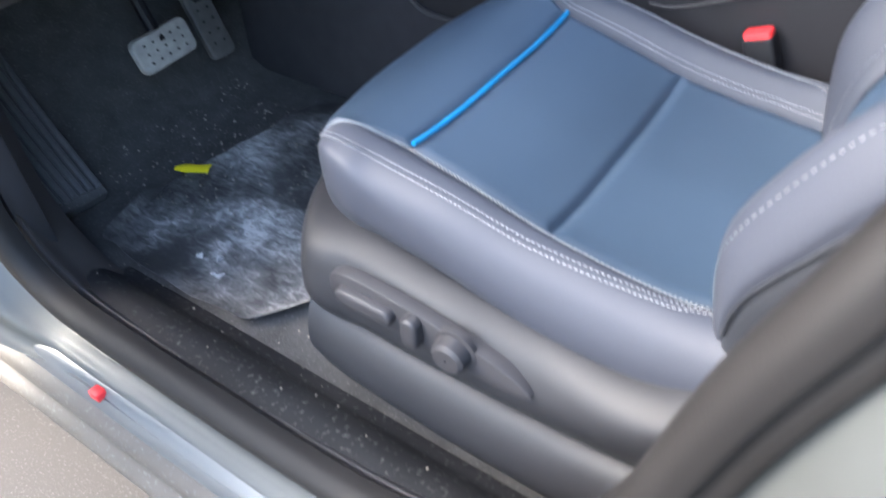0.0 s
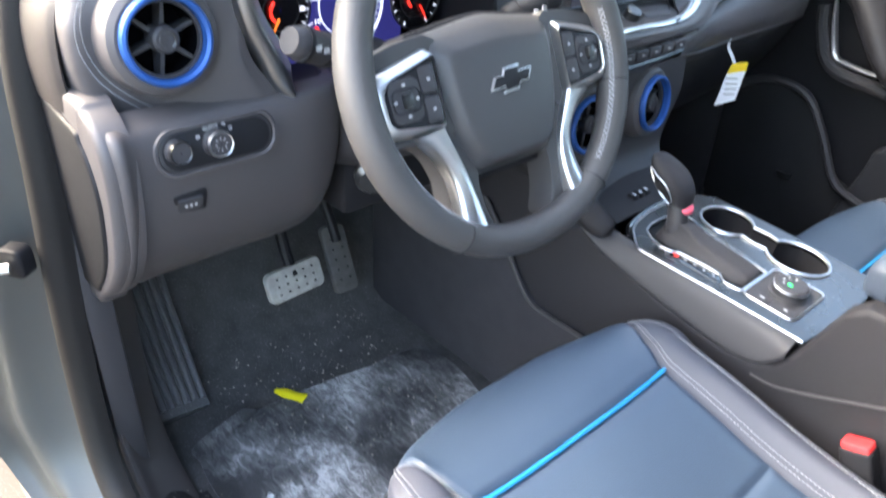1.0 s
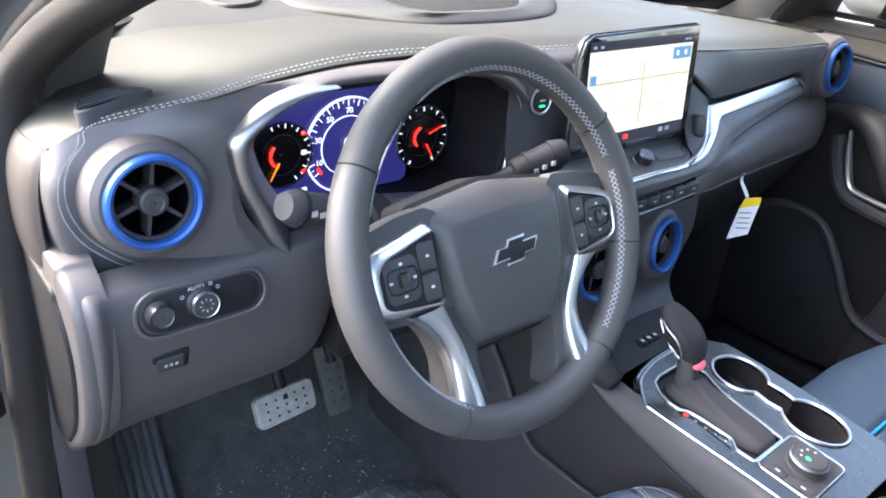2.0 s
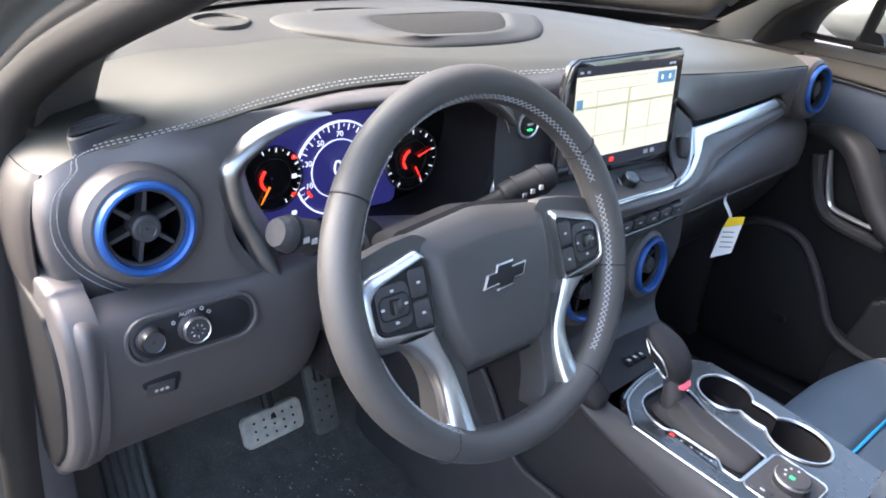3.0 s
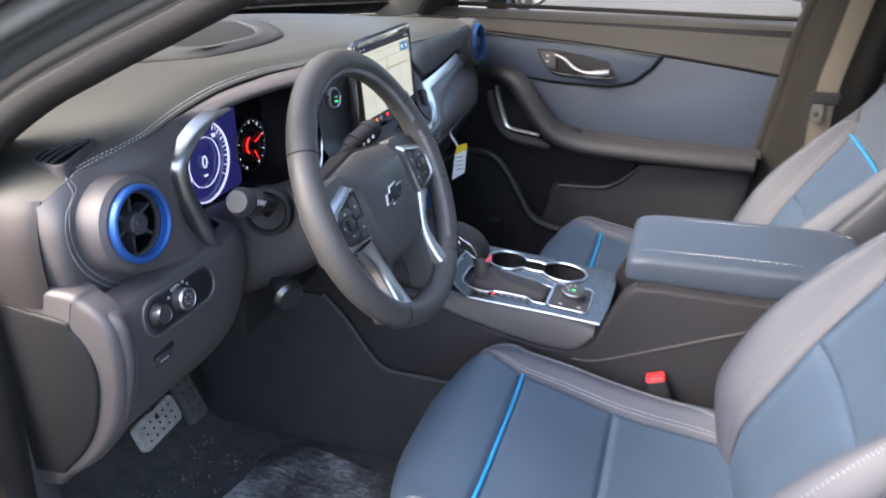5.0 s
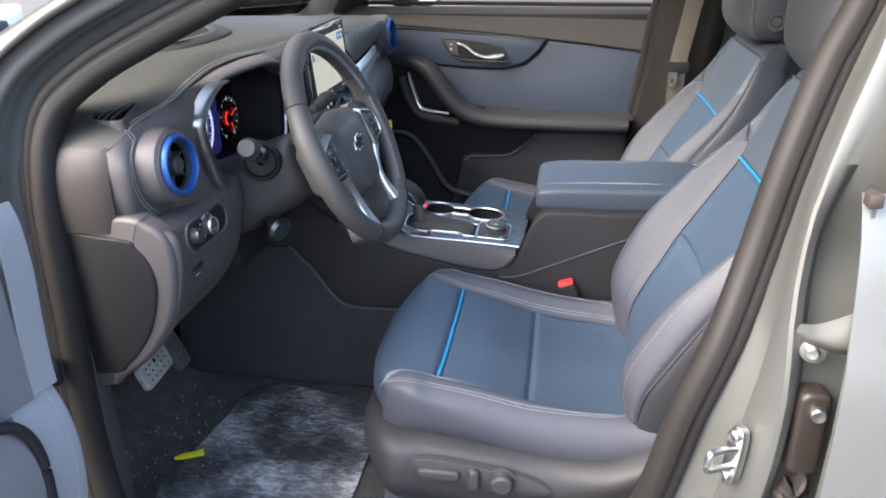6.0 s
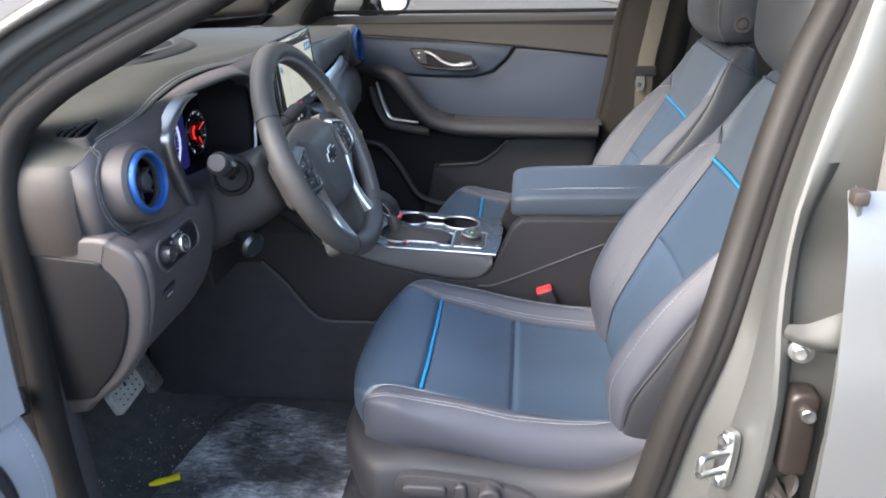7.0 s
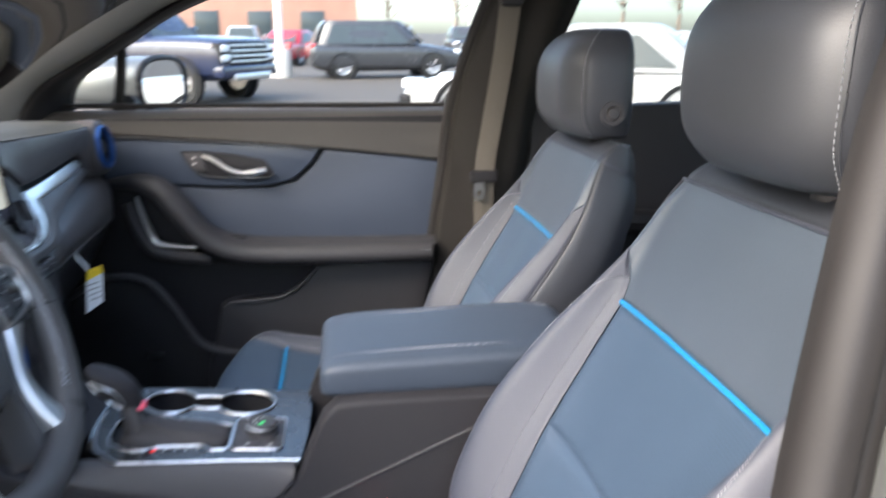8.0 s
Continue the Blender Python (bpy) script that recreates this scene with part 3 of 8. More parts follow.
    C = []
    for i, (x, z, b, hw, ins) in enumerate(bs):
        row = []
        for dy, k in ((-hw * 0.86, -0.09), (-hw * 1.0, -0.055), (-hw * 1.03, -0.005), (-hw * 0.97, b * 0.7), (-(hw + ins) * 0.5, b), (-ins, b * 0.22 + 0.002), (-ins * 0.5, 0.0), (0.0, -0.002)):
            f = k * ({9: 0.8, 10: 0.5, 11: 0.05}.get(i, 1.0) if k < 0 else (1.0 if i < 9 else 0.4))
            row.append(tuple(np.array((x, YC + dy, z)) + nrm * f))
        row += [(a, 2 * YC - b2, c) for a, b2, c in row[-2::-1]]
        C.append(row)
    bk = Patch(C)
    bl = lambda V: np.interp(V, [0, 6.0, 6.4, 6.75, 7.05, 7.3], [5.0, 5.0, 4.85, 4.4, 3.4, 2.6])
    br = lambda V: 14 - bl(V)
    for m in (0, 1):
        u = (lambda q: q) if m == 0 else (lambda q: 14 - q)
        part("back_side", bk.panel(min(u(0), u(2.6)), max(u(0), u(2.6)), 0, 8.8, 24, 110, (m, 1 - m, 0, 0), deep=0.002, wide=0.004, sign=-1), HEADL, S, "black leather side of the backrest")
        a0, a1 = (2.6, bl) if m == 0 else (br, 11.4)
        part("back_bolster", bk.panel(a0, a1, 0, 7.3, 40, 110, (1, 1, 0, 0), deep=0.003, wide=0.006, sign=-1), LEATHER, S, "slate leather side bolster of the backrest")
        q = [bk.at(u(2.6), v) - bk.normal(u(2.6), v) * 0.0005 for v in np.linspace(1.0, 8.8, 40)]
        part("edge_piping", tube(q, 0.0018, 6, 90), HEADL, S, "piped seam along the edge of the backrest")
        c = cr([(3.5, 0.6), (3.45, 2.0), (3.45, 4.0), (3.6, 5.2), (3.95, 5.95), (4.5, 6.32), (4.85, 6.42)], 60)
        part("stitching", stitches([bk.at(u(x), v) - bk.normal(u(x), v) * 0.0006 for x, v in c], 120, (1, 0, 0.3), 0.0006), THREAD, S, "pale thread")
        part("stitching", stitches([bk.at(u(4.72), v) - bk.normal(u(4.72), v) * 0.0004 for v in np.linspace(0.6, 6.1, 24)], 110, (1, 0, 0.3), 0.0006), THREAD, S, "pale thread")
    part("back_lower", bk.panel(5, 9, 0, 4, 40, 40, (1, 1, 0, 1), deep=0.005, wide=0.008, puff=0.003, sign=-1), PERF_BACK, S, "perforated dark blue leather")
    part("back_middle", bk.panel(5, 9, 4, 6, 40, 40, deep=0.005, wide=0.008, puff=0.003, sign=-1), PERF_BACK, S, "perforated dark blue leather")
    part("back_upper", bk.panel(bl, br, 6, 7.3, 60, 44, (1, 1, 1, 0), deep=0.004, wide=0.007, sign=-1), UPPER, S, "smooth dark blue leather shoulder panel")
    part("back_upper", bk.panel(2.6, 11.4, 7.3, 8.8, 80, 30, (1, 1, 0, 0), deep=0.003, wide=0.006, sign=-1), UPPER, S, "smooth dark blue leather shoulder panel")
    part("edge_piping", tube([bk.at(u, 8.82) - bk.normal(u, 8.82) * 0.001 for u in np.linspace(0.6, 13.4, 40)], 0.0022, 8, 90), LEATHER, S, "piped top edge of the backrest")
    part("back_top", bk.panel(0, 14, 8.8, 11, 80, 34, (0, 0, 1, 0), deep=0.003, wide=0.006, sign=-1), HEADL, S, "black leather top of the backrest")
    part("piping", tube([bk.at(u, 6.0) for u in np.linspace(5.02, 8.98, 18)], 0.0027, 8, 40), BLUE, S, "bright blue piping across the backrest")
    # shell behind the back
    sh = [[(x + dx * min(1.0, (1.26 - z) / 0.2), YC + y, z - 0.012) for y, dx in ((-hw * 0.84, 0.05), (-hw * 0.78, 0.10), (-hw * 0.4, 0.125), (0, 0.13), (hw * 0.4, 0.125), (hw * 0.78, 0.10), (hw * 0.84, 0.05))] for x, z, b, hw, ins in bs[:10]]
    part("back_shell", sheet(sh, 30, 30, thick=0.004), TRIM, S, "black plastic rear shell of the backrest")
    # headrest
    hr = []
    for z, w, d, x in ((1.206, 0.19, 0.07, 0.91), (1.214, 0.225, 0.10, 0.905), (1.245, 0.25, 0.125, 0.895), (1.29, 0.258, 0.13, 0.893), (1.335, 0.25, 0.125, 0.895), (1.366, 0.225, 0.105, 0.903), (1.384, 0.18, 0.075, 0.913), (1.389, 0.12, 0.04, 0.917)):
        hr.append([(x + d * (abs(math.sin(a)) ** 0.62 * math.copysign(1, math.sin(a))) * 0.5 + 0.012 * math.cos(a) ** 2, YC + w * (abs(math.cos(a)) ** 0.55 * math.copysign(1, math.cos(a))) * 0.5, z) for a in np.linspace(0, 2 * math.pi, 24, endpoint=False)])
    hr.append([(0.917 + 0.001 * math.cos(a), YC + 0.001 * math.sin(a), 1.39) for a in np.linspace(0, 2 * math.pi, 24, endpoint=False)])
    R = np.array([cr(r, 96, True) for r in hr])
    R = np.array([cr(R[:, i], 44) for i in range(96)]).transpose(1, 0, 2)
    hd = part("headrest", bm_grid(R[:, [i % 96 for i in range(89, 96 + 56)]]), HEADL, S, "black leather headrest with a lighter stitched front", smooth=70)
    part("front_panel", bm_grid(R[:, 55:90]), FRONTL, hd, "slate leather front of the headrest", smooth=70)
    for col, out in ((56, -1), (88, 1)):
        edge = R[3:36, col] + np.array((-0.0005, 0.0006 * (1 if col > 72 else -1), 0))
        part("seam", tube(R[2:38, col + (1 if col > 72 else -1)], 0.0011, 5), HEADL, hd)
        part("stitching", stitches(edge, 44, (-0.6, 0.8 * (1 if col > 72 else -1), 0), 0.0006), THREAD, hd, "pale thread")
    part("release_button", lathe([(0.001, 0.005), (0.009, 0.005), (0.012, 0.001), (0.014, 0.003), (0.02, 0.003), (0.021, -0.003)], (0.91, YC - 0.128, 1.252), (0, -1, 0.05), 24), TRIM, hd, "black round headrest button")
    for y in (-0.05, 0.05):
        part("post", tube([(0.922, YC + y, 1.15), (0.912, YC + y, 1.235)], 0.007, 12), CHROME, S, "steel headrest post")
        part("post_collar", lathe([(0.001, 0.012), (0.012, 0.012), (0.017, 0.006), (0.018, -0.008)], (0.916, YC + y, 1.203), (0.1, 0, 1), 20), TRIM, S, "black post collar")
    # plastic valance round the base
    vl = []
    for x, y0, zt, zb in ((0.26, -0.30, 0.672, 0.575), (0.222, -0.36, 0.675, 0.575), (0.212, -0.46, 0.678, 0.575), (0.222, -0.545, 0.684, 0.575)):
        vl.append([(x + 0.012 + 0.02 * (y0 < -0.5), y0, zt), (x - 0.004, y0 - 0.004, zt - 0.008), (x - 0.012, y0 - 0.01, zt - 0.04), (x - 0.006, y0 - 0.008, zb + 0.03), (x + 0.012, y0, zb)])
    for x, zt, zb in ((0.265, 0.686, 0.572), (0.33, 0.688, 0.565), (0.42, 0.678, 0.562), (0.52, 0.668, 0.565), (0.60, 0.672, 0.57), (0.66, 0.70, 0.58), (0.72, 0.745, 0.60), (0.77, 0.78, 0.64)):
        o = 0.0 if x < 0.6 else 0.01
        vl.append([(x, -0.578 - o, zt), (x, -0.612 - o, zt - 0.004), (x, -0.634 - o, zt - 0.022), (x, -0.642, zb + 0.045), (x, -0.622, zb)])
    val = part("valance", sheet(vl, 26, 80, thick=0.004), VALANCE, S, "black moulded plastic side valance")
    fr = ((0, -0.6405, 0), (1, 0, 0), (0, 0, 1), (0, -1, 0))
    pl = [(0.315, 0.668), (0.35, 0.671), (0.42, 0.664), (0.49, 0.650), (0.522, 0.634), (0.518, 0.625), (0.49, 0.621), (0.42, 0.622), (0.35, 0.628), (0.312, 0.638), (0.307, 0.652)]
    part("control_plate", slab([tuple(p) for p in cr(pl, 44, True)], ((0, -0.6465, 0), *fr[1:]), 0.014, 0.002), TRIM, val, "recessed control plate")
    part("slide_switch", slab(rrect(0.066, 0.019, 0.009, 5, 0.352, 0.649), ((0, -0.656, 0), *fr[1:]), 0.012, 0.004, seg=3), TRIM, val, "long rounded seat slide switch")
    part("recline_switch", slab(rrect(0.018, 0.036, 0.008, 5, 0.406, 0.647), ((0, -0.658, 0), *fr[1:]), 0.014, 0.004, seg=3), TRIM, val, "upright recline switch")
    part("lumbar_knob", lathe([(0.001, 0.014), (0.013, 0.014), (0.0165, 0.011), (0.018, 0.0), (0.022, -0.001), (0.0225, -0.006)], (0.449, -0.648, 0.6455), (0, -1, 0), 32), TRIM, val, "round lumbar control knob")
    # rail cover and runner under the valance
    rc = [[(x, -0.60, z + 0.062), (x, -0.632, z + 0.052), (x, -0.647, z + 0.02), (x, -0.647, z - 0.018), (x, -0.625, z - 0.036), (x, -0.58, z - 0.042)] for x, z in ((0.262, 0.545), (0.30, 0.525), (0.40, 0.512), (0.52, 0.508), (0.60, 0.512), (0.68, 0.53))]
    part("rail_cover", sheet(rc, 18, 30, thick=0.003), VALANCE, S, "black plastic seat rail cover")
    for y in (-0.56, -0.21):
        part("rail", rbox((0.20, y - 0.02, 0.452), (0.74, y + 0.02, 0.49), 0.004), STEEL, S, "steel seat rail on the floor")
        part("riser", rbox((0.26, y - 0.012, 0.488), (0.70, y + 0.012, 0.60), 0.004), TRIM_DARK, S)
    part("seat_pan", rbox((0.235, -0.58, 0.56), (0.70, -0.20, 0.66), 0.02), TRIM_DARK, S)
    part("rail_clip", rbox((0.232, -0.625, 0.505), (0.262, -0.598, 0.528), 0.004), GLOSS, S, "black plastic clip at the rail end")
    return S


driver_seat = seat()
copy_thing(driver_seat, pose(0.46 + 0.038, -0.387 + 0.70, 0.44 - 0.036))
# the copy stands a little lower: its rails rest on the same floor


# ---- dashboard ----
D = thing("dashboard", (-0.2, 0.0, 0.85), "black soft-touch dashboard with stitched edge and round blue-ringed vents", "dashboard")
TOP = {-0.714: ((-0.34, 1.128), (-0.22, 1.128), (-0.14, 1.130), (-0.105, 1.129), (-0.085, 1.125)),
       -0.700: ((-0.34, 1.163), (-0.22, 1.164), (-0.14, 1.166), (-0.09, 1.163), (-0.063, 1.154)),
       -0.66: ((-0.33, 1.176), (-0.22, 1.178), (-0.13, 1.181), (-0.075, 1.185), (-0.041, 1.180)),
       -0.58: ((-0.31, 1.188), (-0.22, 1.190), (-0.12, 1.190), (-0.06, 1.198), (-0.025, 1.196)),
       -0.50: ((-0.31, 1.20), (-0.22, 1.207), (-0.13, 1.213), (-0.07, 1.215), (-0.033, 1.206)),
       -0.40: ((-0.315, 1.20), (-0.21, 1.214), (-0.13, 1.223), (-0.08, 1.224), (-0.043, 1.212)),
       -0.28: ((-0.33, 1.20), (-0.21, 1.211), (-0.13, 1.219), (-0.09, 1.220), (-0.050, 1.209))}
TOP2 = {-0.16: ((-0.235, 1.20), (-0.18, 1.206), (-0.13, 1.210), (-0.09, 1.210), (-0.050, 1.20)),
        0.0: ((-0.212, 1.20), (-0.17, 1.203), (-0.12, 1.204), (-0.08, 1.204), (-0.045, 1.195)),
        0.12: ((-0.262, 1.20), (-0.19, 1.20), (-0.11, 1.20), (-0.05, 1.199), (-0.01, 1.19)),
        0.27: ((-0.36, 1.20), (-0.22, 1.20), (-0.11, 1.198), (-0.03, 1.195), (0.008, 1.184)),
        0.42: ((-0.25, 1.195), (-0.18, 1.194), (-0.1, 1.191), (-0.03, 1.188), (0.006, 1.176)),
        0.58: ((-0.22, 1.18), (-0.16, 1.182), (-0.1, 1.182), (-0.04, 1.180), (-0.004, 1.169)),
        0.66: ((-0.22, 1.165), (-0.16, 1.165), (-0.1, 1.165), (-0.05, 1.163), (-0.02, 1.15)),
        0.70: ((-0.22, 1.13), (-0.16, 1.13), (-0.1, 1.13), (-0.05, 1.125), (-0.03, 1.11))}
ALLTOP = {**TOP, **TOP2}
rows = [[(x, y, z) for x, z in p] for y, p in ALLTOP.items()]
part("top_pad", sheet(rows, 50, 130, thick=0.003), PAD_TOP, D, "soft black pad on top of the dashboard")
for back in (3, 6):
    up_line = [cr([(x, y, z) for x, z in p], 81)[-back] + np.array((0.0004, 0, 0.0016)) for y, p in list(ALLTOP.items())[2:9]]
    k = 0.002 * back - 0.009
    side_line = [np.array((x + 0.004, y - k * 0.9, z - k * 0.5)) for x, y, z in ((-0.034, -0.622, 1.0475), (-0.036, -0.648, 1.053), (-0.035, -0.679, 1.081), (-0.035, -0.693, 1.107), (-0.035, -0.696, 1.13), (-0.036, -0.690, 1.152), (-0.037, -0.676, 1.169))]
    part("stitching", stitches(side_line + up_line, 210, (1, 0, 0.4), 0.0006), THREAD, D, "pale thread")

# shelf under the windscreen
rows = []
for y, p in ALLTOP.items():
    b = wind(max(-0.68, min(0.68, y)), 0.0)[0] - 0.02
    s = p[0]
    b = min(b, s[0] - 0.05)
    rows.append([(b, y, s[1] - 0.006), (b * 0.6 + s[0] * 0.4, y, s[1] + 0.0), (s[0] - 0.022, y, s[1] - 0.003), (s[0] - 0.003, y, s[1] - 0.012), (s[0] + 0.012, y, s[1] - 0.018)])
part("windscreen_shelf", sheet(rows, 40, 130), PAD_SHELF, D, "hard grained shelf under the windscreen")
fz = lambda z: ((0, 0, z), (0, 1, 0), (-1, 0, 0), (0, 0, 1))
mixo = lambda a, b, t: np.asarray(a) * (1 - t) + np.asarray(b) * t
MESH = mat("speaker_mesh", (0.02, 0.02, 0.021), 0.85, vary=0.3, scale=700, fine=1800, bump=0.9, spec=0.2)
PODB = cr([(-0.27, 0.40), (-0.215, 0.300), (-0.165, 0.235), (-0.10, 0.214), (0.0, 0.210), (0.08, 0.226), (0.15, 0.272), (0.23, 0.35), (0.27, 0.42), (0.22, 0.50), (0.0, 0.52), (-0.22, 0.50)], 80, True)
GRL = cr([(-0.150, 0.315), (-0.133, 0.256), (-0.070, 0.244), (0.0, 0.245), (0.058, 0.272), (0.12, 0.335), (0.150, 0.385), (0.08, 0.400), (-0.03, 0.405), (-0.125, 0.390)], 80, True)
gc = GRL.mean(0)
PODT = gc + (GRL - gc) * 1.16
part("speaker_pod", loft([(PODB, 1.186), (PODB, 1.200), (gc + (PODB - gc) * 0.985, 1.2035), (mixo(PODB, PODT, 0.35), 1.2065), (mixo(PODB, PODT, 0.85), 1.2125), (PODT, 1.2135), (gc + (GRL - gc) * 1.02, 1.2135), (GRL, 1.2115), (gc + (GRL - gc) * 0.9, 1.2112)], fz(0)), PAD_SHELF, D, "raised moulding round the centre loudspeaker", smooth=50)
part("speaker_grille", slab([tuple(p) for p in gc + (GRL - gc) * 0.985], fz(1.2124), 0.003, 0.0005), MESH, D, "fine black loudspeaker mesh")


def tray(outline, z, h, well, label):
    """A sunken tray with a raised rolled rim."""
    o = cr(outline, 48, True)
    c = o.mean(0)
    k = lambda f: c + (o - c) * f
    t_ = part("tray_rim", loft([(k(1.04), z - 0.01), (k(1.0), z + h * 0.6), (k(0.96), z + h), (k(0.88), z + h), (k(0.85), z + h * 0.7), (k(0.83), z - 0.002)], fz(0)), PAD_SHELF, D, label, smooth=50)
    part("tray_well", slab([tuple(p) for p in k(0.85)], fz(z + 0.001), 0.01, 0), well, t_, "dark sunken floor")


tray([(-0.158, 0.52), (-0.10, 0.532), (-0.03, 0.52), (0.024, 0.478), (-0.005, 0.45), (-0.07, 0.44), (-0.165, 0.455)], 1.199, 0.006, MESH, "long shallow tray under the windscreen")
tray([(0.075, 0.49), (0.14, 0.505), (0.208, 0.505), (0.25, 0.455), (0.205, 0.425), (0.12, 0.425), (0.06, 0.44)], 1.197, 0.006, MESH, "long shallow tray under the windscreen")
tray([(-0.380, 0.478), (-0.345, 0.515), (-0.308, 0.518), (-0.288, 0.468), (-0.325, 0.418), (-0.368, 0.418)], 1.198, 0.007, GLOSS, "sunken sensor socket with a rolled rim")
part("side_speaker_grille", slab([tuple(p) for p in cr([(-0.655, 0.26), (-0.60, 0.285), (-0.535, 0.345), (-0.50, 0.39), (-0.50, 0.46), (-0.55, 0.46), (-0.62, 0.38)], 40, True)], fz(1.1995), 0.02, 0.002), MESH, D, "fine black loudspeaker mesh")

# demister slot at the driver's end, following the slope of the pad
dn = np.array((-0.12, -0.16, 1.0)) / np.linalg.norm((-0.12, -0.16, 1.0))
du = np.cross(dn, (0, 1, 0))
du = -du if du[0] > 0 else du
dr = np.cross(du, dn)
dr = dr if dr[1] > 0 else -dr
dfm = lambda h: (np.array((-0.085, -0.638, 1.1902)) + dn * h, dr, du, dn)
slot = cr([(-0.030, -0.034), (-0.025, -0.006), (-0.012, 0.020), (0.012, 0.027), (0.022, 0.012), (0.034, -0.020), (0.0, -0.030)], 48, True)
dc = slot.mean(0)
sk = lambda f: dc + (slot - dc) * f
dm = part("demister_surround", loft([(sk(1.10), -0.012), (sk(1.06), 0.0015), (sk(0.98), 0.003), (sk(0.92), 0.001), (sk(0.90), -0.012)], dfm(0)), TRIM, D, "rolled rim of the demister outlet", smooth=50)
# No hole in the pad: a flat black plate stands for the slot's shade.
part("demister_slot", slab([tuple(p) for p in sk(0.95)], dfm(-0.0002), 0.004, 0), VENTDARK, dm, "flat demister outlet, coloured black for the shade inside")
for k, (y0, y1) in enumerate(((-0.027, 0.028), (-0.024, 0.023), (-0.016, 0.018))):
    q = -0.016 + k * 0.0125
    part("fin", tube([dfm(0.001)[0] + dr * (y0 + (y1 - y0) * t) + du * (q + 0.004 * math.sin(3.1 * t)) for t in np.linspace(0, 1, 8)], 0.0017, 6), TRIM, dm, "thin black fin")

# face between the stitched edge and the knee panel
rows = [[(-0.11, -0.700, 1.14), (-0.10, -0.704, 1.12), (-0.10, -0.705, 1.10), (-0.10, -0.704, 1.08), (-0.10, -0.702, 1.054)],
        [(-0.062, -0.700, 1.156), (-0.043, -0.703, 1.135), (-0.040, -0.703, 1.112), (-0.042, -0.701, 1.088), (-0.047, -0.694, 1.054)],
        [(-0.044, -0.675, 1.177), (-0.035, -0.677, 1.15), (-0.032, -0.677, 1.12), (-0.034, -0.675, 1.085), (-0.039, -0.668, 1.049)],
        [(-0.036, -0.64, 1.186), (-0.028, -0.64, 1.16), (-0.027, -0.64, 1.12), (-0.029, -0.64, 1.08), (-0.034, -0.636, 1.045)],
        [(-0.028, -0.605, 1.194), (-0.018, -0.605, 1.168), (-0.02, -0.605, 1.12), (-0.018, -0.60, 1.08), (-0.018, -0.595, 1.043)],
        [(-0.0255, -0.575, 1.1965), (-0.010, -0.57, 1.174), (-0.012, -0.568, 1.12), (-0.008, -0.562, 1.08), (-0.006, -0.545, 1.044)],
        [(-0.0285, -0.54, 1.2005), (-0.011, -0.545, 1.176), (-0.010, -0.558, 1.13), (-0.009, -0.553, 1.085), (-0.006, -0.525, 1.042)],
        [(-0.0325, -0.51, 1.2045), (-0.014, -0.522, 1.178), (-0.012, -0.551, 1.13), (-0.011, -0.545, 1.085), (-0.008, -0.512, 1.042)]]
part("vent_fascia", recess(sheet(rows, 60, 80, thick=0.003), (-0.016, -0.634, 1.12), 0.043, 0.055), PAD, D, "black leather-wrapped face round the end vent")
rows = []
for y, xe, ze, zc in ((-0.522, -0.033, 1.2045, 1.175), (-0.505, -0.033, 1.206, 1.185), (-0.48, -0.035, 1.208, 1.197), (-0.455, -0.038, 1.21, 1.205), (-0.40, -0.043, 1.212, 1.207), (-0.33, -0.047, 1.2105, 1.204), (-0.28, -0.05, 1.209, 1.200), (-0.23, -0.05, 1.206, 1.188), (-0.19, -0.05, 1.203, 1.16)):
    f = float(np.interp(y, [-0.50, -0.43], [-0.015, 0.0]))
    f -= 0.006 * (y < -0.515)
    rows.append([(xe + 0.0008, y, ze - 0.0035), (xe + 0.010 + f * 0.3, y, ze - 0.002), (-0.016 + f * 0.5, y, (ze + zc) / 2 + 0.003), (-0.003 + f, y, zc + 0.004), (0.002 + f, y, zc), (-0.004 + f, y, zc - 0.006), (-0.03 + f, y, zc - 0.007)])
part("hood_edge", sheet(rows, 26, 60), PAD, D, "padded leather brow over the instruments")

# end cap beside the door
rows = [[(x, y0 + d, z) for x, d in ((-0.34, 0), (-0.22, 0), (-0.12, 0), (-0.085, 0.001), (-0.068, 0.004), (-0.058, 0.009))] for z, y0 in ((1.163, -0.7035), (1.148, -0.711), (1.125, -0.7165), (1.095, -0.7185), (1.072, -0.718), (1.051, -0.716))]
part("end_cap_upper", sheet(rows, 30, 24, thick=0.002), ENDCAP, D, "smooth dark end cap beside the door", smooth=60)
cap = [(-0.30, 1.074), (-0.06, 1.074), (-0.02, 1.066), (0.006, 1.045), (0.013, 1.01), (0.006, 0.96), (-0.012, 0.91), (-0.05, 0.86), (-0.10, 0.82), (-0.13, 0.805), (-0.30, 0.805)]
# Lower end cap uses the lighter pad colour in place of light from the doorway.
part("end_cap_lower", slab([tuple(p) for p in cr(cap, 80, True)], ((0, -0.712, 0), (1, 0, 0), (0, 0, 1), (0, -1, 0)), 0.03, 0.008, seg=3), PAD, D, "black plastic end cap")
cap = [(-0.30, 1.045), (-0.07, 1.045), (-0.035, 1.03), (-0.018, 1.0), (-0.018, 0.96), (-0.04, 0.90), (-0.08, 0.85), (-0.12, 0.83), (-0.30, 0.83)]
# Near-black plastic carries the shade that lies on this panel.
part("end_cap_insert", slab([tuple(p) for p in cr(cap, 60, True)], ((0, -0.7155, 0), (1, 0, 0), (0, 0, 1), (0, -1, 0)), 0.02, 0.004, seg=3), TRIM_DARK, D, "rounded access panel in the end cap")

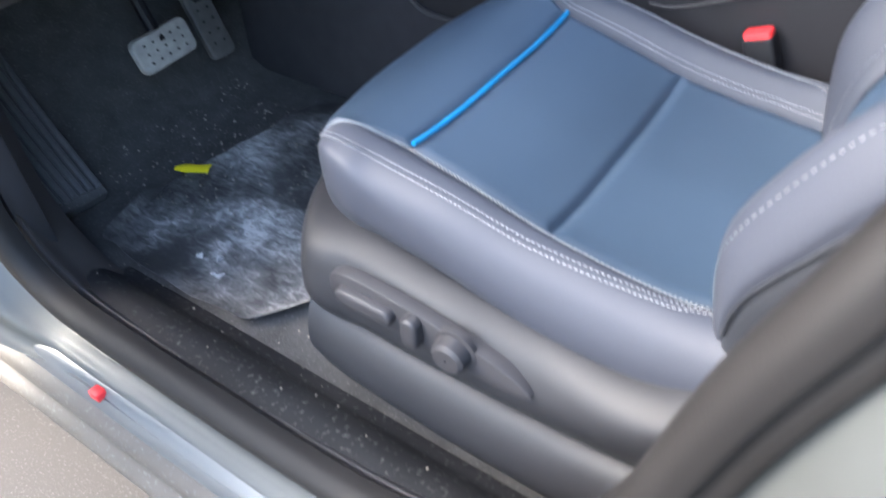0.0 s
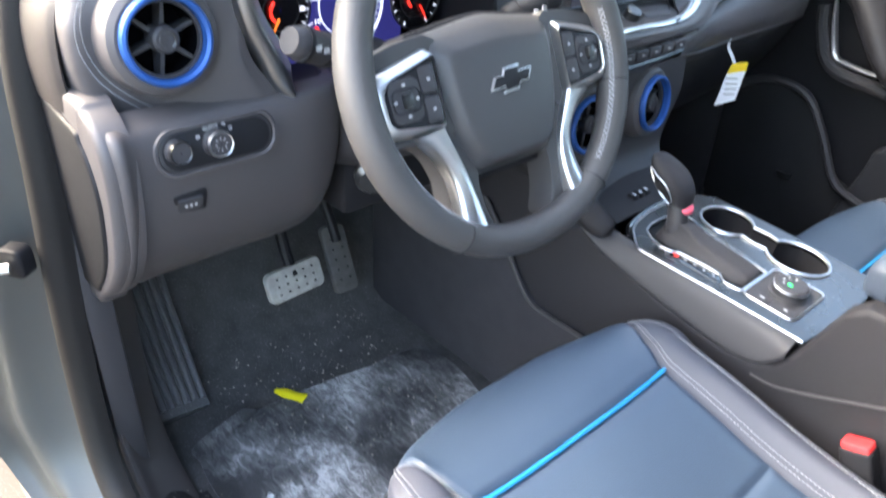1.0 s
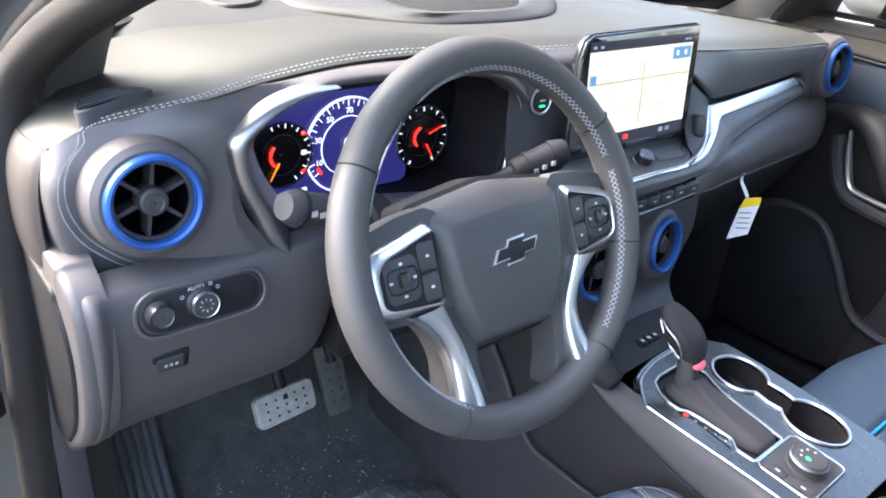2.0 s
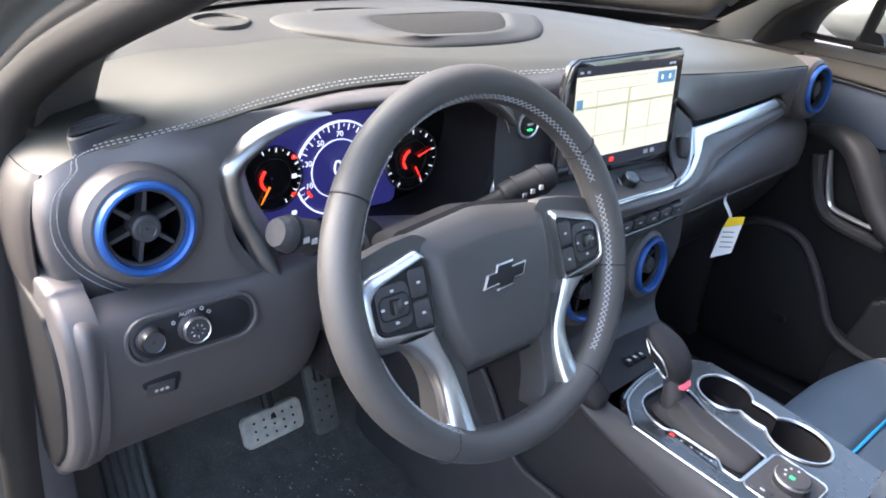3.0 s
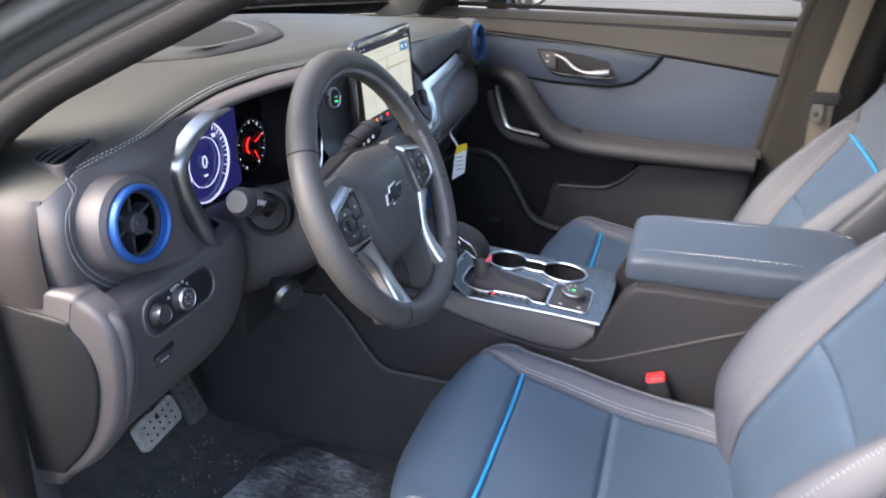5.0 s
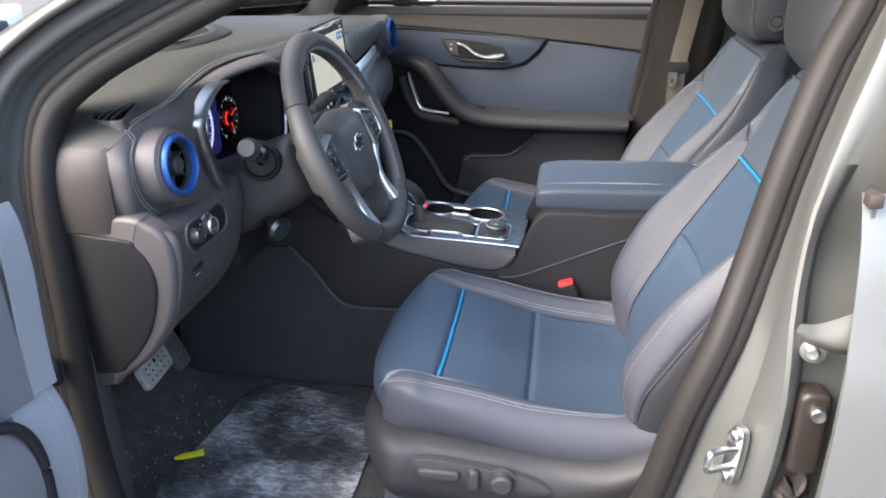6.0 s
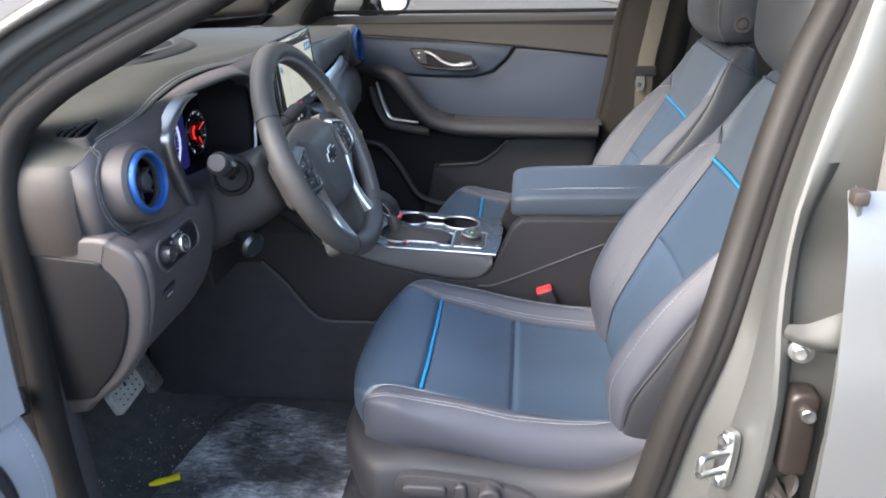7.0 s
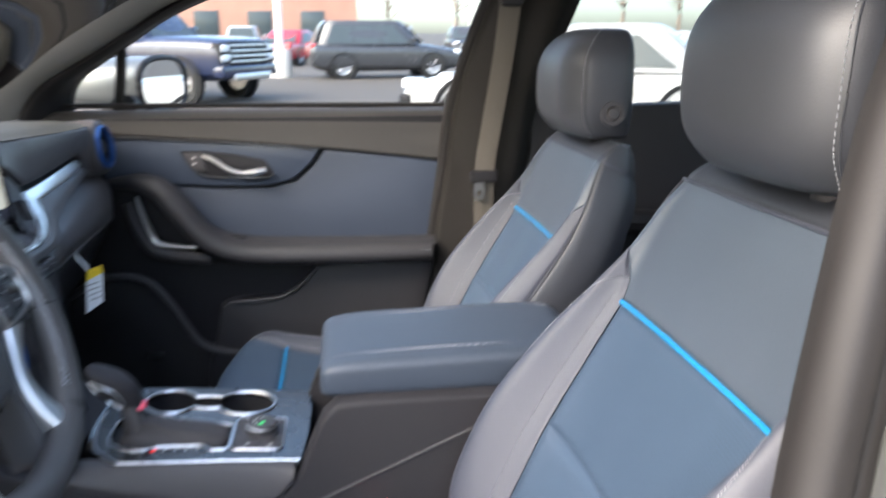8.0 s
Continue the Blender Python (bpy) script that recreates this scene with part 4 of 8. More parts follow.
# knee panel with a rolled outer edge
kp = []
for y, dx, dz in ((-0.712, -0.02, 0.0), (-0.705, -0.006, 0.004), (-0.695, 0.004, 0.0), (-0.672, -0.004, 0.0), (-0.60, -0.006, -0.004), (-0.54, -0.006, -0.006), (-0.48, -0.006, -0.008), (-0.448, -0.02, -0.01), (-0.432, -0.07, -0.01)):
    kp.append([(-0.02 + dx, y, 1.058 + dz), (0.008 + dx, y, 1.045), (0.014 + dx, y, 1.015), (0.006 + dx, y, 0.965), (-0.015 + dx, y, 0.91), (-0.05 + dx, y, 0.862), (-0.095 + dx, y, 0.825), (-0.13 + dx, y, 0.815)])
# Pad colour, lighter than the trim plastic, stands for doorway light on the knees.
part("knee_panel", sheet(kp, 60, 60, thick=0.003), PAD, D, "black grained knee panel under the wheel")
r_, u_, n_ = basis((0.98, -0.0, 0.12))
sw0 = np.array((0.0105, -0.602, 1.0205))
out = rrect(0.120, 0.042, 0.0195, 8)
out = [(x, y - 0.01 * x) for x, y in out]
plate = part("switch_plate", slab(out, (sw0, r_, u_, n_), 0.014, 0.003, seg=3), TRIM, D, "rounded black lamp switch plate")
part("plate_rim", tube([sw0 + r_ * x * 1.03 + u_ * y * 1.06 for x, y in out], 0.0022, 6, closed=True, up=n_), PAD, plate, "soft raised edge round the switch plate")
part("plate_inlay", slab([(x * 0.93, y * 0.86) for x, y in out], (sw0 + n_ * 0.0006, r_, u_, n_), 0.006, 0.001), TRIM_DARK, plate)
for dx, rad, mt in ((-0.042, 0.0118, DARKMETAL), (-0.002, 0.0142, CHROME)):
    c = sw0 + r_ * dx + u_ * (0.002 - 0.02 * dx)
    k = part("knob", lathe([(0.001, 0.012), (rad * 0.8, 0.012), (rad * 0.86, 0.011), (rad * 0.92, 0.004), (rad, 0.003), (rad * 1.02, 0.0)], c, n_, 32), TRIM, plate, "round lamp switch knob")
    part("knob_ring", lathe([(rad * 0.80, 0.0122), (rad * 0.86, 0.0128), (rad * 0.92, 0.010), (rad * 0.88, 0.0095)], c, n_, 32, closed=True), mt, plate)
    for q in range(8):
        a = q * math.pi / 4
        p0 = c + n_ * 0.0123 + (r_ * math.cos(a) + u_ * math.sin(a)) * rad * 0.32
        p1 = p0 + (r_ * math.cos(a) + u_ * math.sin(a)) * rad * 0.16
        if dx > -0.01:
            part("mark", tube([p0, p1], 0.0004, 5), INK, plate)
part("lettering", letters("AUTO", 0.0055, (sw0 + r_ * -0.006 + u_ * 0.0172 + n_ * 0.0014, r_, u_, n_)), INK, plate)
for q, a in enumerate((150, 60, 35)):
    c = sw0 + r_ * (-0.002 + 0.020 * math.cos(radians(a))) + u_ * (0.018 * math.sin(radians(a)) + 0.002) + n_ * 0.001
    part("mark", lathe([(0.0012, 0), (0.0012, 0.0004), (0.0019, 0.0004), (0.0019, 0)], c, n_, 14, closed=True), INK, plate)
bt = np.array((-0.003, -0.634, 0.961))
rb, ub, nb = basis((0.93, -0.05, -0.35))
btn = part("brake_button_frame", slab(rrect(0.036, 0.028, 0.004, 4), (bt + nb * 0.003, rb, ub, nb), 0.01, 0.002), TRIM_DARK, D, "parking brake switch")
part("brake_button", slab(rrect(0.026, 0.018, 0.003, 4), (bt + nb * 0.0055, rb, ub, nb), 0.006, 0.0015), TRIM, btn)
for dx in (-0.005, 0, 0.005):
    part("mark", slab(rrect(0.003, 0.004, 0.001, 3, dx, 0), (bt + nb * 0.0059, rb, ub, nb), 0.001, 0.0), INK, btn)


def vent(at, axis, blades=6, k8=0.8, stand=0.0):
    """A round outlet with a blue ring, radial vanes and a hub."""
    r, u, n = basis(axis)
    at = np.array(at, float) + n * stand
    lth = lambda prof, a_, n_, sg, closed=False: lathe([(q * k8, h * k8) for q, h in prof], a_, n_, sg, closed)
    V = part("vent_housing", lth([(0.067, -0.034 - stand), (0.067, -0.022), (0.066, -0.006), (0.062, 0.006), (0.055, 0.011), (0.051, 0.011), (0.0495, 0.004)], at - n * 0.006, n, 48, closed=False), PAD, D, "round turned vent housing")
    part("ring", lth([(0.0515, 0.0), (0.0515, 0.009), (0.0495, 0.0125), (0.0465, 0.0135), (0.0435, 0.011), (0.0425, 0.002), (0.0435, -0.01), (0.048, -0.01)], at, n, 56, closed=True), BLUE_METAL, V, "glossy blue ring")
    part("barrel", lth([(0.043, 0.004), (0.0415, -0.01), (0.040, -0.05), (0.001, -0.055)], at, n, 40), VENTDARK, V, "dark inside of the vent")
    part("inner_ring", lth([(0.0425, -0.002), (0.0425, 0.0), (0.0395, 0.0), (0.0385, -0.004), (0.040, -0.008)], at, n, 40, closed=True), TRIM, V)
    for b in range(blades):
        a = radians(20 + b * 360 / blades)
        d = r * math.cos(a) + u * math.sin(a)
        s = np.cross(n, d)
        t = []
        for k, w in ((0.0096, 0.0021), (0.021, 0.0018), (0.032, 0.0015)):
            c = at + d * k * k8 / 0.8 - n * 0.011
            t.append([c - s * w - n * 0.014, c - s * w + n * 0.004, c + s * w + n * 0.004, c + s * w - n * 0.014])
        part("vane", bm_grid(np.array(t), True, False, True), TRIM, V)
    part("hub", lth([(0.001, 0.008), (0.0125, 0.008), (0.0148, 0.006), (0.0158, -0.004), (0.015, -0.02)], at - n * 0.002, n, 32), TRIM, V, "round vent hub")
    for a0, a1 in ((-60, 110), (140, 250)):
        part("mark", tube([at + n * 0.0066 + 0.0068 * (r * math.cos(radians(a)) + u * math.sin(radians(a))) for a in np.linspace(a0, a1, 12)], 0.0006, 5), DARKMETAL, V)
    return V


vent((-0.018, -0.632, 1.121), (0.99, -0.03, 0.1), 6, 0.81, 0.014)
vent((-0.014, 0.634, 1.12), (0.99, -0.02, 0.1), 6, 0.88, 0.018)
vent((0.085, -0.108, 0.946), (0.97, -0.1, 0.12))
vent((0.085, 0.034, 0.946), (0.97, 0.1, 0.12))

# instruments
CL = [(-0.453, 1.203), (-0.486, 1.2015), (-0.517, 1.193), (-0.545, 1.1765), (-0.5585, 1.164), (-0.561, 1.149), (-0.555, 1.122), (-0.541, 1.09), (-0.529, 1.062), (-0.515, 1.043), (-0.457, 1.033), (-0.36, 1.028), (-0.26, 1.033),
      (-0.214, 1.052), (-0.203, 1.081), (-0.194, 1.115), (-0.193, 1.150), (-0.22, 1.183), (-0.28, 1.197), (-0.37, 1.204)]
CLC = cr(CL, 96, True)
cen = np.array((-0.37, 1.11))


def clr(s, x, lean=0.0):
    return [(x + lean * (p[1] - 1.11), *(cen + (p - cen) * s)) for p in CLC]


IP = thing("instrument_cluster", (-0.1, -0.37, 1.03), "deep black instrument cluster with lit gauges and a chrome surround", "instrument cluster")
part("bezel", bm_grid(np.array([clr(1.0, -0.016), clr(0.975, -0.02), clr(0.95, -0.06), clr(0.93, -0.115)]), True), TRIM_DARK, IP, "black tunnel round the gauges")
lf = [np.array((0.0, p[0], p[1])) for p in cr(CL[:10], 60)]
ctr = np.array((0, -0.37, 1.11))
wid = np.interp(np.linspace(0, 1, 60), np.linspace(0, 1, 10), [0.007, 0.015, 0.022, 0.026, 0.029, 0.031, 0.033, 0.034, 0.032, 0.018])
G = []
for p, w in zip(lf, wid):
    o = (p - ctr) * (0, 1, 1)
    o = o / np.linalg.norm(o)
    G.append([p + o * dq - o * w * f + np.array((x, 0, 0)) for dq, f, x in ((0.003, 0, -0.016), (0.001, 0, -0.004), (0, 0.06, 0.001), (0, 0.3, 0.004), (0, 0.5, 0.002), (0, 0.75, -0.008), (0, 0.95, -0.017), (0, 1.0, -0.021), (-0.004, 1.0, -0.055))])
part("chrome_surround", sheet(G, 26, 90), BLADE, IP, "satin chrome blade beside the gauges", smooth=60)
rt = [np.array((-0.01, p[0], p[1])) for p in cr(CL[12:18], 40)]
part("chrome_strip", tube(rt, 0.0032, 8), CHROME, IP, "thin chrome strip")
SCREEN_BLUE = mat("display_blue", (0.01, 0.012, 0.06), 0.15, vary=0.05, bump=0, emit=(0.012, 0.012, 0.075, 0.22))
FACE = mat("gauge_face", (0.006, 0.005, 0.006), 0.2, vary=0.05, bump=0)
LIT = mat("lit_white", (0.6, 0.6, 0.65), 0.4, bump=0, emit=(0.7, 0.75, 0.95, 0.16))
LITRED = mat("lit_red", (0.5, 0.02, 0.02), 0.4, bump=0, emit=(0.9, 0.03, 0.02, 0.22))
LITORANGE = mat("lit_orange", (0.6, 0.15, 0.02), 0.4, bump=0, emit=(1.0, 0.22, 0.02, 0.18))
LITGREEN = mat("lit_green", (0.02, 0.5, 0.1), 0.4, bump=0, emit=(0.02, 0.7, 0.15, 0.4))
fx = lambda x: ((x, 0, 0), (0, 1, 0), (0, 0, 1), (1, 0, 0))
part("back_panel", slab([(p[1], p[2]) for p in clr(0.935, 0)], fx(-0.112), 0.01, 0), FACE, IP)
part("display", slab(rrect(0.19, 0.125, 0.01, 4, -0.375, 1.1), fx(-0.1095), 0.002, 0.0005), SCREEN_BLUE, IP, "blue lit speed display")


def gauge(y, z, r, x, a0, a1, ticks, needle, ncol, rimmat):
    def at(a, q, dx=0.0):
        return np.array((x + dx, y + q * math.sin(radians(a)), z + q * math.cos(radians(a))))
    if rimmat is DARKMETAL:
        part("dial_face", lathe([(r, 0.0005), (0.001, 0.0005)], (x - 0.001, y, z), (1, 0, 0), 40), FACE, IP, "black gauge face")
    part("dial_ring", lathe([(r, 0.0), (r * 1.0, 0.003), (r * 1.028, 0.003), (r * 1.035, 0.0)], (x, y, z), (1, 0, 0), 48, closed=True), rimmat, IP)
    part("dial_inner", lathe([(r * 0.62, 0.0), (r * 0.62, 0.0012), (r * 0.64, 0.0012), (r * 0.64, 0.0)], (x, y, z), (1, 0, 0), 48, closed=True), rimmat, IP)
    tk = [tube([at(a, r * (0.84 if k % 2 == 0 else 0.9), 0.001), at(a, r * 0.97, 0.001)], 0.0007 if k % 2 == 0 else 0.0004, 5) for k, a in enumerate(np.linspace(a0, a1, ticks))]
    part("tick_marks", join(*tk), LIT, IP, kind="stuff")
    if needle is not None:
        part("needle", tube([at(needle, r * 0.25, 0.003), at(needle, r * 0.85, 0.003)], [0.0013, 0.0006], 6), ncol, IP, "red needle")
    return at


WHITE_RING = mat("ring_light", (0.5, 0.5, 0.55), 0.3, bump=0, emit=(0.55, 0.6, 0.9, 0.2))
at = gauge(-0.37, 1.098, 0.056, -0.107, -125, 125, 33, None, None, WHITE_RING)
for k, tx in enumerate(("10", "30", "50", "70", "90")):
    a = -112 + k * 38
    part("numeral", letters(tx, 0.0095, (at(a, 0.0415, 0.001), (0, 1, 0), (0, 0, 1), (1, 0, 0))), LIT, IP)
part("numeral", letters("0", 0.026, (at(0, 0.0, 0.001), (0, 1, 0), (0, 0, 1), (1, 0, 0))), LIT, IP, "speed reading")
part("unit_mark", slab(rrect(0.008, 0.003, 0.001, 3, -0.37, 1.079), fx(-0.106), 0.001, 0), LIT, IP)
part("redline", tube([at(a, 0.046, 0.002) for a in np.linspace(-128, -118, 4)], 0.002, 6), LITRED, IP)
at = gauge(-0.268, 1.096, 0.039, -0.096, -150, 150, 17, 70, LITRED, DARKMETAL)
part("needle", tube([at(150, 0.012, 0.003), at(150, 0.032, 0.003)], [0.0013, 0.0006], 6), LITRED, IP, "red needle")
part("red_glow_arc", tube([at(a, 0.013, 0.002) for a in np.linspace(-140, -20, 12)], 0.0018, 6), LITRED, IP)
at = gauge(-0.462, 1.105, 0.036, -0.095, -20, 150, 13, -150, LITORANGE, DARKMETAL)
part("red_glow_arc", tube([at(a, 0.014, 0.002) for a in np.linspace(-140, -40, 12)], 0.0018, 6), LITRED, IP)
for q in range(4):
    part("telltale", slab(rrect(0.006, 0.005, 0.001, 3, -0.435 + 0.0 * q, 1.06 + q * 0.022), fx(-0.094), 0.001, 0), LITRED if q % 2 else LIT, IP)

# centre stack: housing, screen, ledge, controls
part("stack_face", sheet([[(-0.05, y, 1.20), (-0.012, y, 1.19), (-0.006, y, 1.13), (0.002, y, 1.08), (0.03, y, 1.06)] for y in (-0.215, -0.19, -0.14, 0.0, 0.11, 0.15)], 24, 24), TRIM, D, "black face beside the screen")
part("start_button_ring", lathe([(0.0165, 0.0), (0.0165, 0.004), (0.0145, 0.005), (0.013, 0.003)], (-0.006, -0.163, 1.152), (0.97, -0.1, 0.1), 32, closed=True), CHROME, D, "bright ring round the start button")
sb = part("start_button", lathe([(0.0135, 0.0), (0.0132, 0.004), (0.011, 0.005), (0.001, 0.005)], (-0.006, -0.163, 1.152), (0.97, -0.1, 0.1), 32), TRIM_DARK, D, "round start button")
part("mark", slab(rrect(0.009, 0.0022, 0.001, 3, -0.163, 1.147), fx(0.0005), 0.001, 0), LITGREEN, sb)
part("mark", slab(rrect(0.010, 0.0022, 0.001, 3, -0.163, 1.154), fx(0.0005), 0.001, 0), INK, sb)

SC = thing("touch_screen", (0.0, -0.003, 1.08), "upright black-framed touch screen showing a pale street map", "display")
ns = np.array((0.995, -0.02, 0.09))
rs, us, ns = basis(ns)
sc0 = np.array((0.021, -0.003, 1.155))
part("frame", slab([(-0.127, -0.078), (0.122, -0.078), (0.125, -0.074), (0.125, 0.072), (0.12, 0.077), (-0.096, 0.074), (-0.108, 0.067), (-0.117, 0.045)], (sc0, rs, us, ns), 0.014, 0.003, seg=3), GLOSS, SC, "gloss black screen frame")
part("frame_edge", tube([sc0 + rs * x + us * y - ns * 0.006 for x, y in ((-0.1268, -0.06), (-0.1178, 0.045), (-0.1086, 0.0678), (-0.096, 0.0748), (0.12, 0.0778))], 0.0011, 6), DARKMETAL, SC, "thin metal edge of the screen")
MAPP = mat("map_pale", (0.3, 0.29, 0.26), 0.2, bump=0, vary=0.03, emit=(0.85, 0.83, 0.68, 0.105))
MAPY = mat("map_road", (0.4, 0.38, 0.26), 0.2, bump=0, emit=(0.6, 0.56, 0.36, 0.06))
MAPB = mat("map_button", (0.1, 0.2, 0.3), 0.2, bump=0, emit=(0.08, 0.2, 0.32, 0.1))
MAPD = mat("map_bar", (0.02, 0.02, 0.03), 0.2, bump=0, emit=(0.02, 0.022, 0.03, 0.1))


def scr(x0, x1, y0, y1, m, h, nm, parent):
    return part(nm, slab([(x0, y0), (x1, y0), (x1, y1), (x0, y1)], (sc0 + ns * h, rs, us, ns), 0.0004, 0), m, parent)


MP = scr(-0.103, 0.109, -0.052, 0.054, MAPP, 0.0007, "map", SC)
scr(-0.103, 0.109, 0.0545, 0.066, MAPD, 0.0007, "status_bar", SC)
scr(-0.103, 0.109, -0.068, -0.0525, MAPD, 0.0007, "button_bar", SC)
scr(-0.10, 0.056, 0.034, 0.0342, MAPD, 0.0012, "search_line", MP)
scr(-0.10, 0.056, 0.049, 0.0492, MAPD, 0.0012, "search_line", MP)
scr(0.066, 0.106, 0.034, 0.050, MAPB, 0.0012, "map_button", MP)
scr(-0.100, -0.088, 0.014, 0.026, MAPB, 0.0012, "map_button", MP)
scr(-0.103, 0.109, 0.013, 0.016, MAPY, 0.0010, "road", MP)
scr(0.004, 0.008, -0.044, 0.034, MAPY, 0.0011, "road", MP)
scr(0.055, 0.0565, -0.052, 0.013, MAPY, 0.0010, "road", MP)
scr(-0.103, 0.109, -0.024, -0.0228, MAPY, 0.0010, "road", MP)
scr(-0.06, -0.0588, -0.052, 0.034, MAPY, 0.0010, "road", MP)
for k, (x, c) in enumerate(((-0.085, INK), (-0.068, LITORANGE), (-0.05, INK), (-0.022, LITRED), (0.055, INK), (0.07, INK))):
    scr(x, x + 0.009, -0.063, -0.057, c, 0.0012, "icon", SC)
for x in (-0.098, -0.085, 0.09, 0.098):
    scr(x, x + 0.006, 0.058, 0.061, INK, 0.0012, "icon", SC)
scr(0.074, 0.078, 0.039, 0.045, LIT, 0.0015, "icon", MP)
scr(0.092, 0.096, 0.039, 0.045, LIT, 0.0015, "icon", MP)

rows = [[(0.018, y, 1.078), (0.018 + 0.17 * w, y, 1.068), (0.018 + 0.60 * w, y, 1.063), (0.018 + 0.95 * w, y, 1.061), (0.018 + w, y, 1.05), (0.019 + w, y, 1.02), (0.012 + w, y, 1.0), (w * 0.6, y, 0.99)] for y, w in ((-0.20, 0.070), (-0.12, 0.070), (-0.04, 0.069), (0.02, 0.064), (0.06, 0.058), (0.085, 0.050), (0.105, 0.036), (0.118, 0.022))]
LEDGE = part("control_ledge", sheet(rows, 40, 30, thick=0.003), TRIM, D, "black ledge with rotary control under the screen")
kn = np.array((0.048, -0.004, 1.063))
part("volume_knob", lathe([(0.001, 0.016), (0.010, 0.016), (0.0115, 0.0145), (0.012, 0.003), (0.0145, 0.002), (0.0145, -0.004)], kn, (0.45, 0, 0.9), 32), DARKMETAL, LEDGE, "small metal volume knob")
part("control_key", slab(rrect(0.06, 0.022, 0.009, 5), ((0.05, 0.055, 1.0675), (0, 1, 0), (-0.92, 0, 0.38), (0.38, 0, 0.92)), 0.006, 0.0015), TRIM, LEDGE, "long black key")
part("key_gap", tube([(0.05 - 0.42 * q * 0.011, 0.055 + p * 0.030, 1.0705 + q * 0.0105) for p, q in ((-1, -1), (0, -1), (0.8, -0.95), (1, -0.4), (1, 0.4), (0.8, 0.95), (0, 1), (-1, 1))], 0.0008, 5, 40), TRIM_DARK, LEDGE)
# side wall of the ledge with an upright key, then the chrome band and the panel under it
wall = [[(0.084, 0.055, 1.060), (0.083, 0.060, 1.062), (0.082, 0.068, 1.064)], [(0.064, 0.094, 1.062), (0.064, 0.104, 1.064), (0.062, 0.118, 1.067)], [(0.046, 0.110, 1.068), (0.046, 0.130, 1.073), (0.041, 0.158, 1.079)], [(0.030, 0.116, 1.096), (0.030, 0.14, 1.098), (0.0145, 0.196, 1.104)], [(0.016, 0.122, 1.15), (0.014, 0.15, 1.14), (0.008, 0.20, 1.116)]]
part("ledge_wall", sheet(wall, 16, 40, thick=0.003), TRIM, D, "black side wall beside the screen", smooth=60)
kr, ku = np.array((0.21, 0.96, -0.17)), np.array((-0.20, 0.10, 0.97))
kn2 = np.cross(kr, ku)
kn2 /= np.linalg.norm(kn2)
part("side_key", slab(rrect(0.021, 0.032, 0.005, 4), (np.array((0.0395, 0.1375, 1.091)) + kn2 * 0.002, kr, ku, kn2), 0.012, 0.002), TRIM_DARK, LEDGE, "upright black key beside the screen")
part("side_key_face", slab(rrect(0.015, 0.026, 0.004, 4), (np.array((0.0395, 0.1375, 1.091)) + kn2 * 0.0035, kr, ku, kn2), 0.004, 0.001), TRIM, LEDGE)
BTOP = [(0.093, -0.20, 1.073), (0.092, -0.085, 1.071), (0.089, -0.033, 1.069), (0.083, 0.031, 1.064), (0.076, 0.077, 1.064), (0.064, 0.116, 1.069), (0.043, 0.157, 1.080), (0.016, 0.195, 1.104), (0.0135, 0.205, 1.1068), (0.011, 0.262, 1.108), (0.003, 0.376, 1.111), (-0.018, 0.522, 1.110)]
BLOW = [(0.097, -0.20, 1.067), (0.095, -0.084, 1.065), (0.091, -0.025, 1.062), (0.0865, 0.038, 1.058), (0.080, 0.086, 1.056), (0.069, 0.130, 1.060), (0.050, 0.174, 1.073), (0.028, 0.217, 1.087), (0.024, 0.232, 1.0895), (0.019, 0.292, 1.091), (0.009, 0.405, 1.0935), (-0.014, 0.545, 1.096)]
CRSE = [(0.100, -0.20, 1.049), (0.096, -0.079, 1.047), (0.094, -0.02, 1.045), (0.091, 0.035, 1.043), (0.084, 0.095, 1.040), (0.078, 0.135, 1.038), (0.068, 0.176, 1.041), (0.052, 0.217, 1.049), (0.042, 0.25, 1.056), (0.030, 0.329, 1.066), (0.012, 0.44, 1.0735), (-0.006, 0.556, 1.080)]
bt_, bl_, ce_ = np.array(BTOP), np.array(BLOW), np.array(CRSE)
fwd = np.array((0.85, -0.15, 0.5))
part("chrome_band", sheet([[t - fwd * 0.006, t, (t + b) / 2 + fwd * 0.0012, b, b - fwd * 0.006] for t, b in zip(bt_, bl_)], 17, 150), CHROME, D, "satin chrome band across the passenger side", smooth=50)
part("band_line", tube([t * 0.72 + b * 0.28 + fwd * 0.0011 for t, b in zip(bt_[:7], bl_[:7])], 0.0008, 5, 80), DARKMETAL, D)
part("band_panel", sheet([[b - fwd * 0.008, b - fwd * 0.0022, b * 0.85 + c * 0.15 - fwd * 0.0005, (b + c) / 2 + fwd * 0.002, b * 0.12 + c * 0.88 + fwd * 0.0005, c, c - (0.004, 0, 0.003), c - (0.014, 0, 0.002)] for b, c in zip(bl_, ce_)], 40, 150), PAD, D, "smooth dark panel under the chrome band", smooth=50)
part("seam", tube([c + np.array((-0.0035, 0, -0.0025)) for c in ce_[5:]], 0.0022, 6, 80), VENTDARK, D)
part("band_end", tube([(-0.022, 0.524, 1.108), (-0.016, 0.548, 1.100), (-0.010, 0.558, 1.088), (-0.012, 0.557, 1.076)], [0.003, 0.005, 0.005, 0.003], 8, 24), PAD, D)
